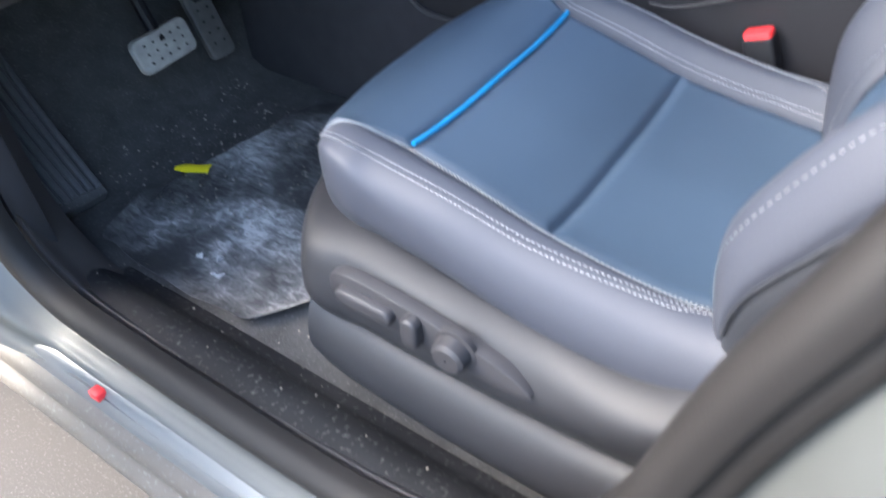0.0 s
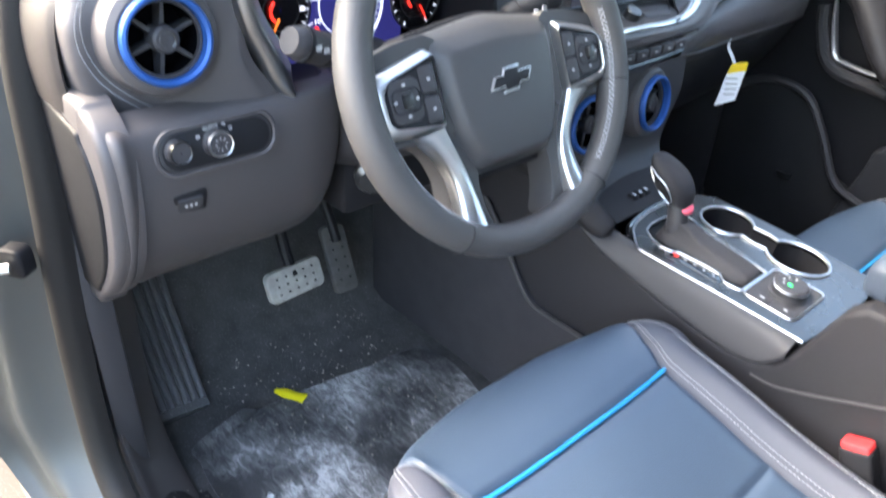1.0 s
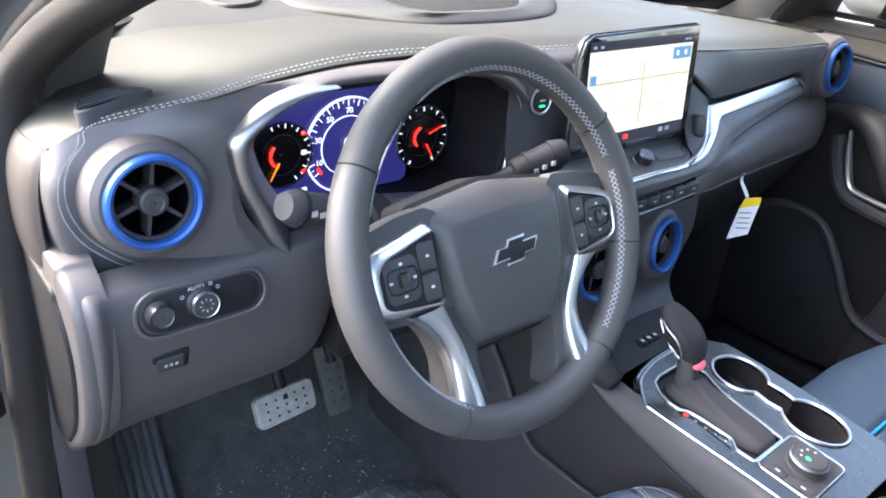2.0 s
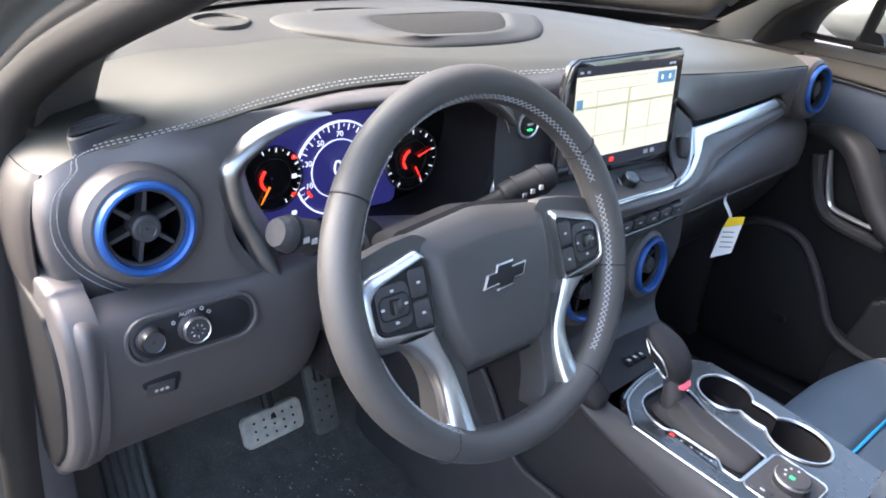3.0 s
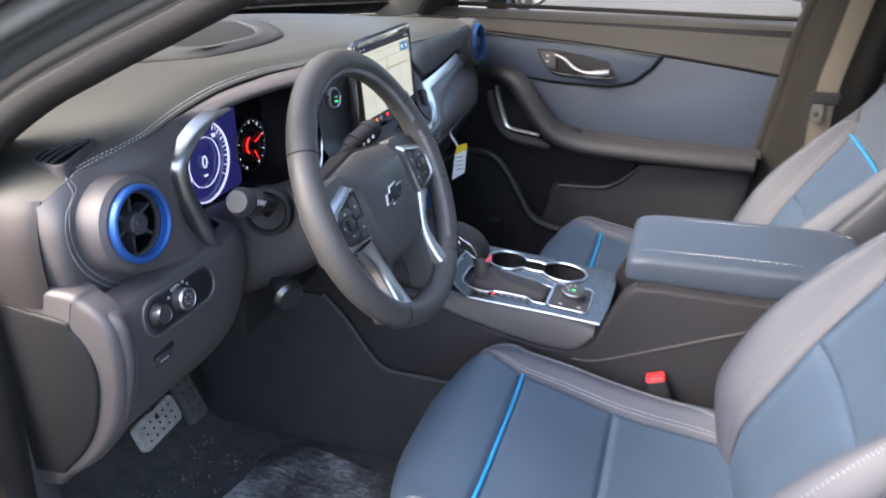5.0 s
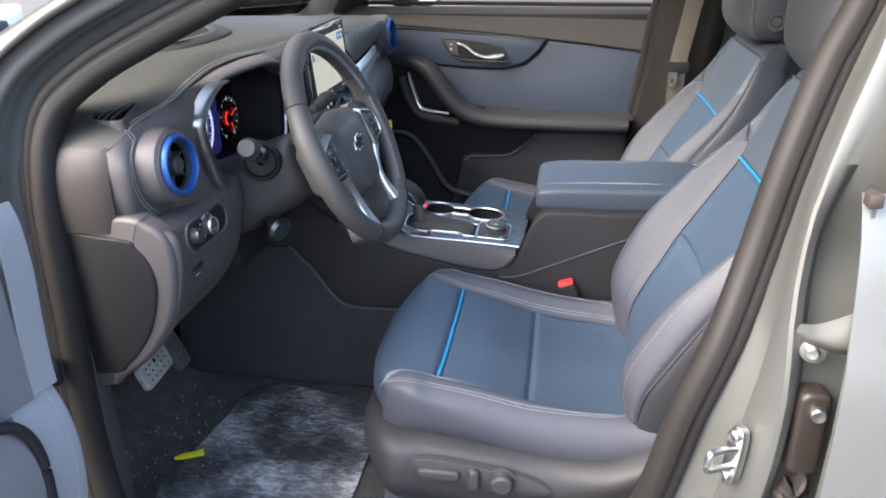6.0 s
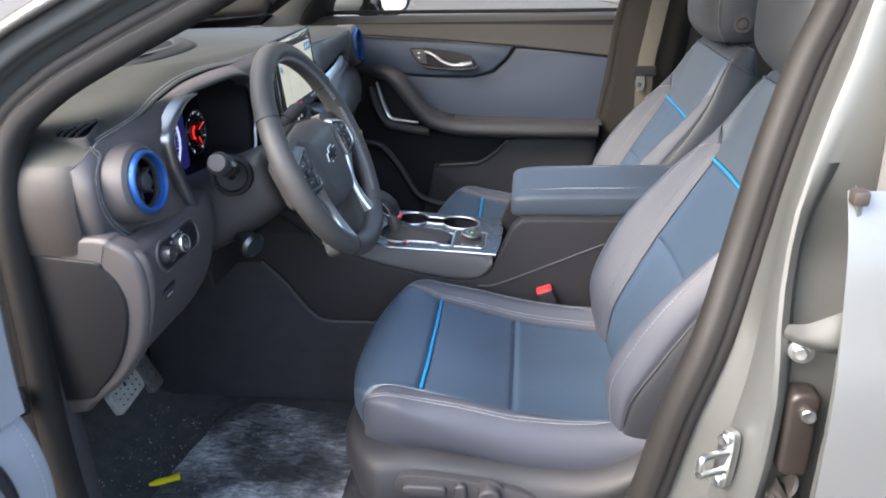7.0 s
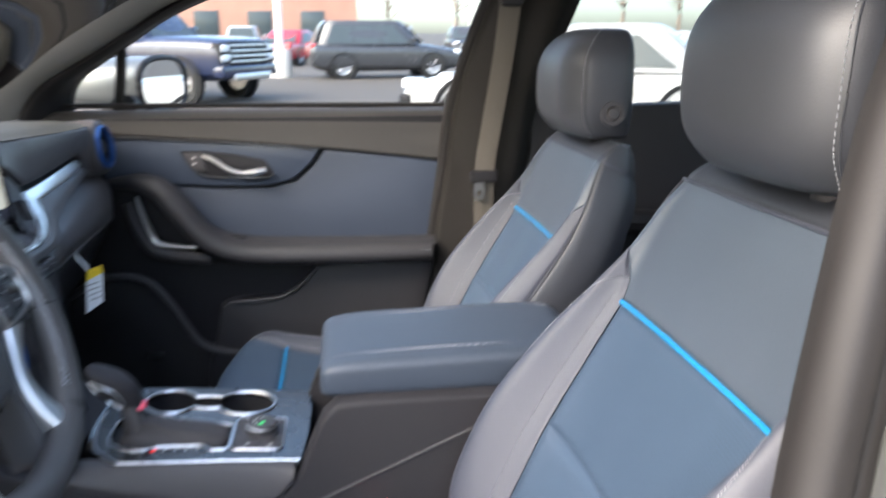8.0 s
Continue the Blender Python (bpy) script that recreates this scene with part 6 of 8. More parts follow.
part("plate_surround", tube([PO + PR * x + PU * y - PN * 0.002 for x, y in ((0.161, 0.06), (0.158, 0.0), (0.160, -0.052), (0.171, -0.1), (0.188, -0.122))], 0.004, 8, 40, up=PN), GLOSS, K, "black gap round the front of the plate")
part("gate_floor", slab(gate, pf(-0.006), 0.004, 0), TRIM_DARK, K)
ind = [(0.241, -0.1085), (0.250, -0.1010), (0.309, -0.0970), (0.316, -0.107), (0.316, -0.114), (0.248, -0.1155)]
IN = part("gear_scale", slab(ind, pf(0.0012), 0.002, 0.0005), GLOSS, K, "narrow gear scale")
for q in range(5):
    part("gear_mark", slab(rrect(0.0035 if q else 0.006, 0.0025 if q else 0.005, 0.001, 3, 0.251 + q * 0.0135, -0.1075 + 0.0008 * q), pf(0.0017), 0.001, 0), LITRED if q == 0 else THREAD, IN)
# gear lever: gaiter, neck, grip
bx = []
for h, x0, x1, y0, y1 in ((-0.004, 0.199, 0.341, -0.092, -0.034), (0.003, 0.202, 0.339, -0.088, -0.037), (0.008, 0.204, 0.330, -0.084, -0.043), (0.013, 0.205, 0.300, -0.081, -0.047), (0.018, 0.206, 0.262, -0.079, -0.050), (0.026, 0.207, 0.240, -0.078, -0.053)):
    cx, cy, w, d = (x0 + x1) / 2, (y0 + y1) / 2, (x1 - x0) / 2, (y1 - y0) / 2
    bx.append([PO + PR * (cx + w * math.copysign(abs(math.cos(a)) ** 0.5, math.cos(a))) + PU * (cy + d * math.copysign(abs(math.sin(a)) ** 0.5, math.sin(a))) + PN * h for a in np.linspace(0, 2 * np.pi, 24, endpoint=False)])
GL = part("gaiter", sheet(bx, 72, 26, cu=True, cap=True), mat("gaiter_cloth", (0.021, 0.019, 0.021), 0.7, vary=0.25, scale=30, fine=900, bump=0.5), K, "black stitched leather gaiter")
for y0, y1 in ((-0.0475, -0.0425),):
    part("stitching", stitches([PO + PR * x + PU * (y0 + (y1 - y0) * (x - 0.24) / 0.09) + PN * h for x, h in ((0.245, 0.0195), (0.265, 0.0165), (0.29, 0.0135), (0.315, 0.0105), (0.332, 0.0075))], 34, (0, 0, 1), 0.0005), THREAD, GL)
part("neck", tube([(0.221, -0.067, 0.824), (0.220, -0.067, 0.842), (0.215, -0.0655, 0.862), (0.210, -0.064, 0.876)], [0.0155, 0.0145, 0.0135, 0.014], 20, 20), TRIM, K, "grey plastic neck of the lever", smooth=60)
lv = []
for x, y, z, a, b in ((0.212, -0.064, 0.862, 0.014, 0.012), (0.209, -0.062, 0.871, 0.0195, 0.0165), (0.200, -0.059, 0.884, 0.029, 0.0225), (0.195, -0.058, 0.896, 0.032, 0.0255), (0.192, -0.058, 0.906, 0.0285, 0.0235), (0.190, -0.058, 0.912, 0.019, 0.016), (0.189, -0.058, 0.914, 0.006, 0.005)):
    lv.append([(x + a * math.copysign(abs(math.cos(t)) ** 0.85, math.cos(t)), y + b * math.copysign(abs(math.sin(t)) ** 0.85, math.sin(t)), z - 0.5 * a * math.cos(t)) for t in np.linspace(0, 2 * np.pi, 24, endpoint=False)])
GR = part("grip", sheet(lv, 48, 34, cu=True, cap=True), CONS, K, "black leather gear lever grip", smooth=60)
slot = [(0.172, -0.0785, 0.908), (0.187, -0.0850, 0.903), (0.202, -0.0845, 0.894), (0.211, -0.0790, 0.876), (0.208, -0.0785, 0.869), (0.195, -0.0815, 0.880), (0.179, -0.0800, 0.896)]
part("grip_slot", tube([(0.178, -0.0765, 0.9005), (0.187, -0.0795, 0.8935), (0.198, -0.0795, 0.8845), (0.207, -0.0755, 0.874)], [0.003, 0.0075, 0.0075, 0.003], 10, 24, flat=0.5, up=(0, 1, 0)), TRIM_DARK, GR, "dark slot of the release button")
part("grip_trim", tube(slot, 0.0013, 6, 50, closed=True), CHROME, GR, "bright trim round the slot")
part("neck_trim", tube([(0.210, -0.0785, 0.872), (0.216, -0.0765, 0.864), (0.224, -0.0725, 0.857), (0.230, -0.064, 0.855), (0.230, -0.056, 0.858)], [0.0022, 0.0022, 0.002, 0.0018, 0.001], 8, 30), DARKMETAL, GR, "bright edge under the grip")
part("release_band", tube([(0.222, -0.0735, 0.863), (0.2285, -0.067, 0.862), (0.2300, -0.060, 0.8635), (0.2275, -0.053, 0.866)], [0.002, 0.0045, 0.005, 0.003], 10, 24), mat("pink_red", (0.7, 0.10, 0.15), 0.4, vary=0.05), GR, "red release band")
# drive mode knob on its base
part("knob_base", slab(rrect(0.066, 0.085, 0.008, 4, 0.379, -0.062), pf(0.0012), 0.003, 0.001), TRIM, K, "black key field round the mode knob")
part("base_rim", tube([PO + PR * x + PU * y + PN * 0.0014 for x, y in rrect(0.068, 0.087, 0.009, 5, 0.379, -0.062)], 0.0013, 5, closed=True, up=PN), CHROME, K)
kc = PO + PR * 0.382 + PU * -0.058 + PN * 0.001
MK = part("mode_knob", lathe([(0.001, 0.0165), (0.0185, 0.0165), (0.0205, 0.015), (0.0212, 0.011), (0.0205, 0.003), (0.023, 0.002), (0.0235, 0.0)], kc, PN, 40), TRIM, K, "round black drive mode knob")
part("knob_ring", lathe([(0.0203, 0.0142), (0.0215, 0.0135), (0.0217, 0.0115), (0.0208, 0.011)], kc, PN, 40, closed=True), CHROME, MK)
part("mark", slab(rrect(0.006, 0.0045, 0.0015, 3, 0.0, -0.006), (kc + PN * 0.017, PR, PU, PN), 0.0006, 0), LITGREEN, MK)
for a in (0, 45, 90, 135):
    part("mark", slab(rrect(0.003, 0.003, 0.001, 3, -0.011 * math.sin(radians(a)), 0.011 * math.cos(radians(a))), (kc + PN * 0.0168, PR, PU, PN), 0.0004, 0), INK, MK)
for x in (0.366, 0.397):
    part("key", slab(rrect(0.022, 0.014, 0.002, 3, x, -0.094), pf(0.0025), 0.002, 0.0006), TRIM, K)
    part("mark", slab(rrect(0.006, 0.003, 0.001, 3, x, -0.094), pf(0.0028), 0.001, 0), INK, K)
# open bin and padded armrest lid
part("bin", slab([(0.447, -0.118), (0.51, -0.118), (0.51, 0.085), (0.447, 0.085)], ((0, 0, 0.74), (1, 0, 0), (0, 1, 0), (0, 0, 1)), 0.01, 0), TRIM_DARK, K, "dark open bin")
part("bin_back", rbox((0.50, -0.122, 0.72), (0.51, 0.088, 0.885), 0.002), TRIM_DARK, K)
arm = []
for x, z0, z1, w in ((0.466, 0.890, 0.918, 0.086), (0.469, 0.885, 0.925, 0.094), (0.482, 0.882, 0.932, 0.100), (0.52, 0.881, 0.937, 0.102), (0.62, 0.881, 0.940, 0.102), (0.74, 0.881, 0.942, 0.102), (0.80, 0.882, 0.940, 0.101), (0.82, 0.89, 0.932, 0.09)):
    c, h = (z0 + z1) / 2, (z1 - z0) / 2
    arm.append([(x, -0.024 + w * math.copysign(abs(math.cos(a)) ** 0.32, math.cos(a)), c + h * math.copysign(abs(math.sin(a)) ** 0.42, math.sin(a))) for a in np.linspace(0, 2 * np.pi, 32, endpoint=False)])
AR = part("armrest_lid", sheet(arm, 80, 50, cu=True, cap=True), mat("armrest_leather", (0.031, 0.041, 0.058), 0.48, vary=0.12, scale=5, fine=600, bump=0.2, spec=0.38), K, "padded dark blue leather armrest lid", smooth=60)
for yy in (-0.095, 0.047):
    part("seam", tube([(0.472, yy, 0.924), (0.49, yy, 0.9325), (0.54, yy, 0.9365), (0.64, yy, 0.9395), (0.81, yy, 0.9400)], 0.0016, 6, 40), LEATHER, AR)
    part("stitching", stitches([(0.474, yy - 0.004, 0.9245), (0.49, yy - 0.004, 0.9322), (0.54, yy - 0.004, 0.9368), (0.64, yy - 0.004, 0.9398), (0.81, yy - 0.004, 0.9402)], 60, (0, 0, 1), 0.0007), THREAD, AR)
part("rear_body", rbox((0.51, -0.128, 0.70), (0.82, 0.09, 0.888), 0.006), TRIM, K)

# ---- seat belt buckles ----
def buckle(at_, lean):
    b = thing("belt_buckle", at_, "black seat belt buckle with a red press button", "belt buckle", "belt buckles")
    a = np.array(at_)
    top = a + np.array((-0.038, -0.002, 0.10))
    ax = (top - a) / np.linalg.norm(top - a)
    r, u, n = basis(ax, (0, 1, 0))
    part("housing", slab(rrect(0.034, 0.024, 0.005, 4), (top, r, u, n), 0.075, 0.003, seg=3), TRIM_DARK, b, "black plastic housing")
    part("press_button", slab(rrect(0.030, 0.020, 0.004, 4), (top + n * 0.006, r, u, n), 0.014, 0.002), RED, b, "red press button")
    part("stalk", tube([a + np.array((0.01, 0, -0.06)), a + ax * 0.035], 0.008, 10), TRIM_DARK, b)
    return b


buckle((0.573, -0.168, 0.648), 0)

# ---- pedals and footwell ----
def pedal_pad(c, w, h, face, up, name, label, dots, parent, tone=(0.36, 0.345, 0.315)):
    r, u, n = basis(face, up)
    p = part(name, slab(rrect(w, h, min(w, h) * 0.22, 5), (c, r, u, n), 0.012, 0.004, seg=3), mat("worn_rubber", tone, 0.8, vary=0.5, scale=60, fine=400, bump=0.5), parent, label)
    for i in range(dots[0]):
        for j in range(dots[1]):
            q = np.array(c) + r * (w * 0.8 * ((i + 0.5) / dots[0] - 0.5)) + u * (h * 0.75 * ((j + 0.5) / dots[1] - 0.5))
            part("nub", lathe([(0.0022, -0.001), (0.002, 0.0012), (0.0002, 0.0016)], q, n, 8), TRIM_DARK, p)
    return p


BP = thing("brake_pedal", (-0.30, -0.36, 0.60), "worn grey rubber brake pedal dotted with nubs", "pedal", "pedals")
pedal_pad((-0.273, -0.366, 0.608), 0.108, 0.054, (0.93, 0.05, 0.36), (0, 0, 1), "pad", "worn grey rubber pad", (5, 3), BP)
part("arm", tube([(-0.283, -0.366, 0.612), (-0.31, -0.365, 0.66), (-0.36, -0.36, 0.78), (-0.38, -0.36, 0.90)], 0.010, 10, 20), TRIM_DARK, BP, "black pedal arm")
AP = thing("accelerator_pedal", (-0.30, -0.26, 0.53), "narrow dusty black accelerator pedal", "pedal", "pedals")
pedal_pad((-0.295, -0.262, 0.60), 0.048, 0.125, (0.9, -0.03, 0.42), (0, 0, 1), "pad", "narrow dusty rubber pad", (2, 5), AP, (0.075, 0.072, 0.068))
part("arm", tube([(-0.305, -0.262, 0.63), (-0.36, -0.262, 0.74), (-0.40, -0.262, 0.86)], 0.009, 10, 16), TRIM_DARK, AP)
DP = thing("foot_rest", (-0.35, -0.58, 0.48), "ribbed black rubber foot rest beside the pedals", "foot rest")
a0, b0, a1, b1 = np.array((-0.238, -0.650, 0.478)), np.array((-0.246, -0.556, 0.460)), np.array((-0.50, -0.622, 0.645)), np.array((-0.50, -0.515, 0.64))
part("base", sheet([[tuple(a0), tuple((a0 + b0) / 2), tuple(b0)], [tuple((a0 + a1) / 2 - (0, 0, 0.012)), tuple((a0 + a1 + b0 + b1) / 4 - (0, 0, 0.012)), tuple((b0 + b1) / 2 - (0, 0, 0.012))], [tuple(a1), tuple((a1 + b1) / 2), tuple(b1)]], 14, 20, thick=0.02), mat("foot_rest_rubber", (0.085, 0.085, 0.086), 0.7, vary=0.25, scale=30, fine=300, bump=0.4, dust=0.3), DP)
for k in range(7):
    s = (k + 0.5) / 7
    p, q = a0 + (b0 - a0) * s, a1 + (b1 - a1) * s
    m = (p + q) / 2 - np.array((0, 0, 0.012))
    part("rib", tube([p + (m - p) * 0.08 + (0, 0, 0.003), p * 0.5 + m * 0.5 + (0, 0, 0.0005), m + (0, 0, 0.003), (m + q) / 2, q], 0.0050, 8, 24), mat("rib_rubber", (0.13, 0.13, 0.132), 0.6, vary=0.3, scale=40, fine=300, bump=0.4, dust=0.3) if k == 0 else bpy.data.materials["rib_rubber"], DP)

# crumpled clear film on the floor
FILM = bpy.data.materials.new("scuffed_film")
FILM.use_nodes = True
nt = FILM.node_tree
p = nt.nodes["Principled BSDF"]
co = nt.nodes.new("ShaderNodeTexCoord")
mp = nt.nodes.new("ShaderNodeMapping")
mp.inputs["Scale"].default_value = (16, 44, 17)
mp.inputs["Rotation"].default_value = (0, 0, 0.35)
nt.links.new(co.outputs["Object"], mp.inputs[0])
n1 = nt.nodes.new("ShaderNodeTexNoise")
n1.inputs["Scale"].default_value, n1.inputs["Detail"].default_value, n1.inputs["Roughness"].default_value, n1.inputs["Distortion"].default_value = 2.2, 14, 0.82, 0.7
nt.links.new(mp.outputs[0], n1.inputs[0])
n2 = nt.nodes.new("ShaderNodeTexNoise")
n2.inputs["Scale"].default_value, n2.inputs["Detail"].default_value = 7, 5
nt.links.new(co.outputs["Object"], n2.inputs[0])
mul = nt.nodes.new("ShaderNodeMath")
mul.operation = "MULTIPLY"
nt.links.new(n1.outputs[0], mul.inputs[0])
nt.links.new(n2.outputs[0], mul.inputs[1])
rp = nt.nodes.new("ShaderNodeValToRGB")
rp.color_ramp.elements[0].position, rp.color_ramp.elements[1].position = 0.20, 0.37
rp.color_ramp.elements[0].color, rp.color_ramp.elements[1].color = (0.04, 0.04, 0.041, 1), (0.55, 0.54, 0.53, 1)
mid = rp.color_ramp.elements.new(0.27)
mid.color = (0.15, 0.148, 0.146, 1)
WHITEFILM = mat("white_film_fold", (0.34, 0.335, 0.33), 0.5, vary=0.5, scale=60, fine=300, bump=0.4)
nt.links.new(mul.outputs[0], rp.inputs[0])
nt.links.new(rp.outputs[0], p.inputs["Base Color"])
p.inputs["Roughness"].default_value = 0.5
bp = nt.nodes.new("ShaderNodeBump")
bp.inputs["Strength"].default_value, bp.inputs["Distance"].default_value = 0.6, 0.004
nt.links.new(n1.outputs[0], bp.inputs["Height"])
nt.links.new(bp.outputs[0], p.inputs["Normal"])
PF = thing("protective_film", (-0.03, -0.42, 0.444), "scuffed crumpled clear plastic film lying on the floor carpet", "plastic film")
rows = []
for t in np.linspace(0, 1, 11):
    x = -0.205 + 0.37 * t
    l, r = np.array((x - 0.01 * math.sin(9 * t), float(np.interp(t, [0, 0.08, 0.3, 0.6, 0.9, 1], [-0.52, -0.615, -0.63, -0.635, -0.622, -0.56])))), np.array((x + 0.045 * (1 - t), -0.182 + 0.012 * math.sin(7 * t)))
    rows.append([(*(l + (r - l) * s), 0.4475 + 0.0035 * noise.noise(Vector((6 * t, 8 * s, 1.3))) + 0.0025 * noise.noise(Vector((17 * t, 23 * s, 4.1))) + 0.012 * max(0, (0.06 - s) / 0.06)) for s in np.linspace(0, 1, 15)])
part("film_sheet", sheet(rows, 90, 80, thick=0.0006), FILM, PF, "scuffed flat part of the film")
rng = random.Random(9)
for k in range(3):
    c = np.array((0.02 + rng.uniform(-0.06, 0.07), -0.585 + rng.uniform(-0.03, 0.05), 0.452))
    a = rng.uniform(0, 3.1)
    d, e = np.array((math.cos(a), math.sin(a), 0)), np.array((-math.sin(a), math.cos(a), 0))
    L, Wd = rng.uniform(0.012, 0.02), rng.uniform(0.004, 0.007)
    fold = [[tuple(c + d * L * (i / 4 - 0.5) + e * (Wd * q * (1 - abs(i / 2 - 1)**2 * 0.7) + 0.002 * math.sin(i * 1.9 + k)) + np.array((0, 0, 0.003 * (1 - q * q) + 0.002 * rng.uniform(-1, 1)))) for q in (-1, -0.4, 0.2, 1)] for i in range(5)]
    part("fold", sheet(fold, 10, 14, thick=0.0006), WHITEFILM, PF, "crumpled white fold of the film")
sa, sb, sn = np.array((-0.215, -0.455, 0.4535)), np.array((-0.166, -0.4275, 0.4535)), np.array((-0.49, 0.87, 0)) * 0.011
solid("paper_scrap", sheet([[tuple(sa + (sb - sa) * t + sn * q * w + (0, 0, h * (1 - q * q) + 0.001 * math.sin(9 * t))) for q in (-1, 0, 1)] for t, w, h in ((0, 0.45, 0.001), (0.3, 0.95, 0.003), (0.65, 0.85, 0.002), (1, 1.0, 0.001))], 8, 14, thick=0.001), YELLOW, "small torn yellow plastic scrap lying on the floor", "scrap", kind="")
rng = random.Random(4)
cb = bmesh.new()
for k in range(360):
    x, y = (rng.uniform(-0.30, 0.0), rng.uniform(-0.54, -0.22)) if k < 330 else (rng.uniform(-0.1, 0.5), rng.uniform(-0.70, -0.60))
    r = rng.uniform(0.0006, 0.0018) * (1.8 if k % 40 == 0 else 1)
    z = 0.4475 if k < 330 else float(np.interp(y, [-0.70, -0.66, -0.62], [0.489, 0.480, 0.456]))
    m = Matrix.Translation((x, y, z + r * 0.4 + (0.03 * max(0, -0.24 - x) / 0.06 if k < 330 else 0)))
    bmesh.ops.create_icosphere(cb, subdivisions=1, radius=r, matrix=m)
solid("crumbs", cb, mat("crumb", (0.26, 0.23, 0.19), 0.9, vary=0.4, scale=60), "scattered pale crumbs and grit on the floor", "crumbs", kind="stuff")
solid("red_marker", rbox((0.027, -0.800, 0.434), (0.043, -0.786, 0.4465), 0.002), RED, "small red tag stuck on the sill", "marker", kind="")

# hanging paper tag under the passenger side
TG = thing("paper_tag", (0.045, 0.32, 0.97), "white and yellow paper tag on a loop under the dashboard", "tag")
part("loop", tube([(0.038, 0.318, 0.985), (0.036, 0.322, 0.968), (0.044, 0.328, 0.952), (0.048, 0.336, 0.938)], 0.004, 6, 20, flat=0.15, up=(1, 0, 0)), WHITE, TG)
tr, tu, tn = basis((0.8, -0.55, 0.1))
part("card", slab([(-0.022, -0.044), (0.015, -0.034), (0.024, 0.018), (-0.010, 0.012)], ((0.056, 0.32, 0.914), tr, tu, tn), 0.0006, 0), WHITE, TG)
part("yellow_band", slab([(-0.0105, 0.012), (0.0243, 0.018), (0.0248, 0.032), (-0.004, 0.03)], ((0.0565, 0.32, 0.914), tr, tu, tn), 0.0006, 0), mat("tag_yellow", (0.8, 0.55, 0.02), 0.6), TG)
for q in range(4):
    part("print_bar", slab(rrect(0.022, 0.0018, 0.0005, 2, 0.001, 0.004 - q * 0.009), ((0.0567, 0.32, 0.914), tr, tu, tn), 0.0002, 0), GREYTRIM, TG)


# ---- passenger door ----
PDR = thing("passenger_door", (0.25, 0.76, 0.45), "closed front door with dark blue trim, black armrest and chrome handle", "car door")
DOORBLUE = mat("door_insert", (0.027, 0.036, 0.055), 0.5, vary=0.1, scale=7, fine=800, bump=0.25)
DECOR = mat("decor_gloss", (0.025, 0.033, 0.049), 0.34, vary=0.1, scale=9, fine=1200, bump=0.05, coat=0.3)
card = [(-0.40, 0.455), (0.685, 0.455), (0.695, 0.70), (0.718, 0.90), (0.738, 1.05), (0.748, 1.17), (-0.40, 1.17)]
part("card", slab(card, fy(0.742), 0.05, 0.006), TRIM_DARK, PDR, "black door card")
# Upper trim colour is lowered to stand for the weak light on this side.
rows = []
for x, zl in ((-0.30, 1.15), (-0.10, 1.142), (0.0, 1.138), (0.2, 1.124), (0.457, 1.101), (0.6, 1.085), (0.742, 1.068)):
    rows.append([(x, 0.80, 1.183), (x, 0.785, 1.186), (x, 0.765, 1.183), (x, 0.745, 1.168), (x, 0.735, zl + 0.02), (x, 0.732, zl), (x, 0.742, zl - 0.004)])
part("upper_trim", sheet(rows, 30, 40, thick=0.003), mat("upper_trim_shaded", (0.028, 0.026, 0.024), 0.55, vary=0.15, scale=9, fine=800, bump=0.25), PDR, "grained upper trim below the window, darkened for shade")
dec = [(-0.12, 1.128), (-0.02, 1.134), (0.2, 1.119), (0.33, 1.108), (0.45, 1.097), (0.43, 1.065), (0.389, 1.029), (0.33, 1.014), (0.211, 1.016), (0.05, 1.028), (-0.12, 1.04)]
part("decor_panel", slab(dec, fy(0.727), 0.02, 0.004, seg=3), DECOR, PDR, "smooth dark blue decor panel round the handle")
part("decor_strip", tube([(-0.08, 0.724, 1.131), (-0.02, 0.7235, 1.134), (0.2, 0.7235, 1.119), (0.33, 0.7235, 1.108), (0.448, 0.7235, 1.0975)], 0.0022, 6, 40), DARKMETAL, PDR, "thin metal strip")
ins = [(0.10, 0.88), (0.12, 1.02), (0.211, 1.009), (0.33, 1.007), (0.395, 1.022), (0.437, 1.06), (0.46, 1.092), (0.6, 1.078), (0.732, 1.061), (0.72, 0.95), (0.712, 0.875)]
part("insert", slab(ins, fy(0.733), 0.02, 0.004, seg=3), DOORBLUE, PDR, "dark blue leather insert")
# armrest: boomerang pull running into the rest
pth = [(-0.01, 0.715, 1.03), (0.05, 0.70, 1.034), (0.10, 0.685, 1.018), (0.14, 0.672, 0.975), (0.178, 0.664, 0.928), (0.222, 0.660, 0.892), (0.29, 0.658, 0.873), (0.42, 0.66, 0.867), (0.56, 0.664, 0.864), (0.70, 0.672, 0.862)]
# Armrest takes the darker valance plastic for the same lack of light.
part("armrest", tube(pth, [0.012, 0.02, 0.026, 0.028, 0.027, 0.026, 0.025, 0.025, 0.025, 0.024], 20, 80, flat=1.35, up=(0, 1, 0)), VALANCE, PDR, "black padded armrest and pull", smooth=60)
part("stitching", stitches([(x + (0.018 if z > 0.9 else 0.0), y - 0.03 + 0.012 * (z > 0.9), z + (0.0 if z > 0.9 else 0.008)) for x, y, z in pth[2:]], 80, (0, -1, 0), 0.0007), THREAD, PDR)
rows = [[(x, 0.735, z + 0.012), (x, 0.715, z + 0.010), (x, 0.69, z + 0.010), (x, 0.668, z + 0.006)] for x, z in ((0.17, 0.94), (0.21, 0.905), (0.28, 0.885), (0.42, 0.878), (0.56, 0.874), (0.715, 0.872))]
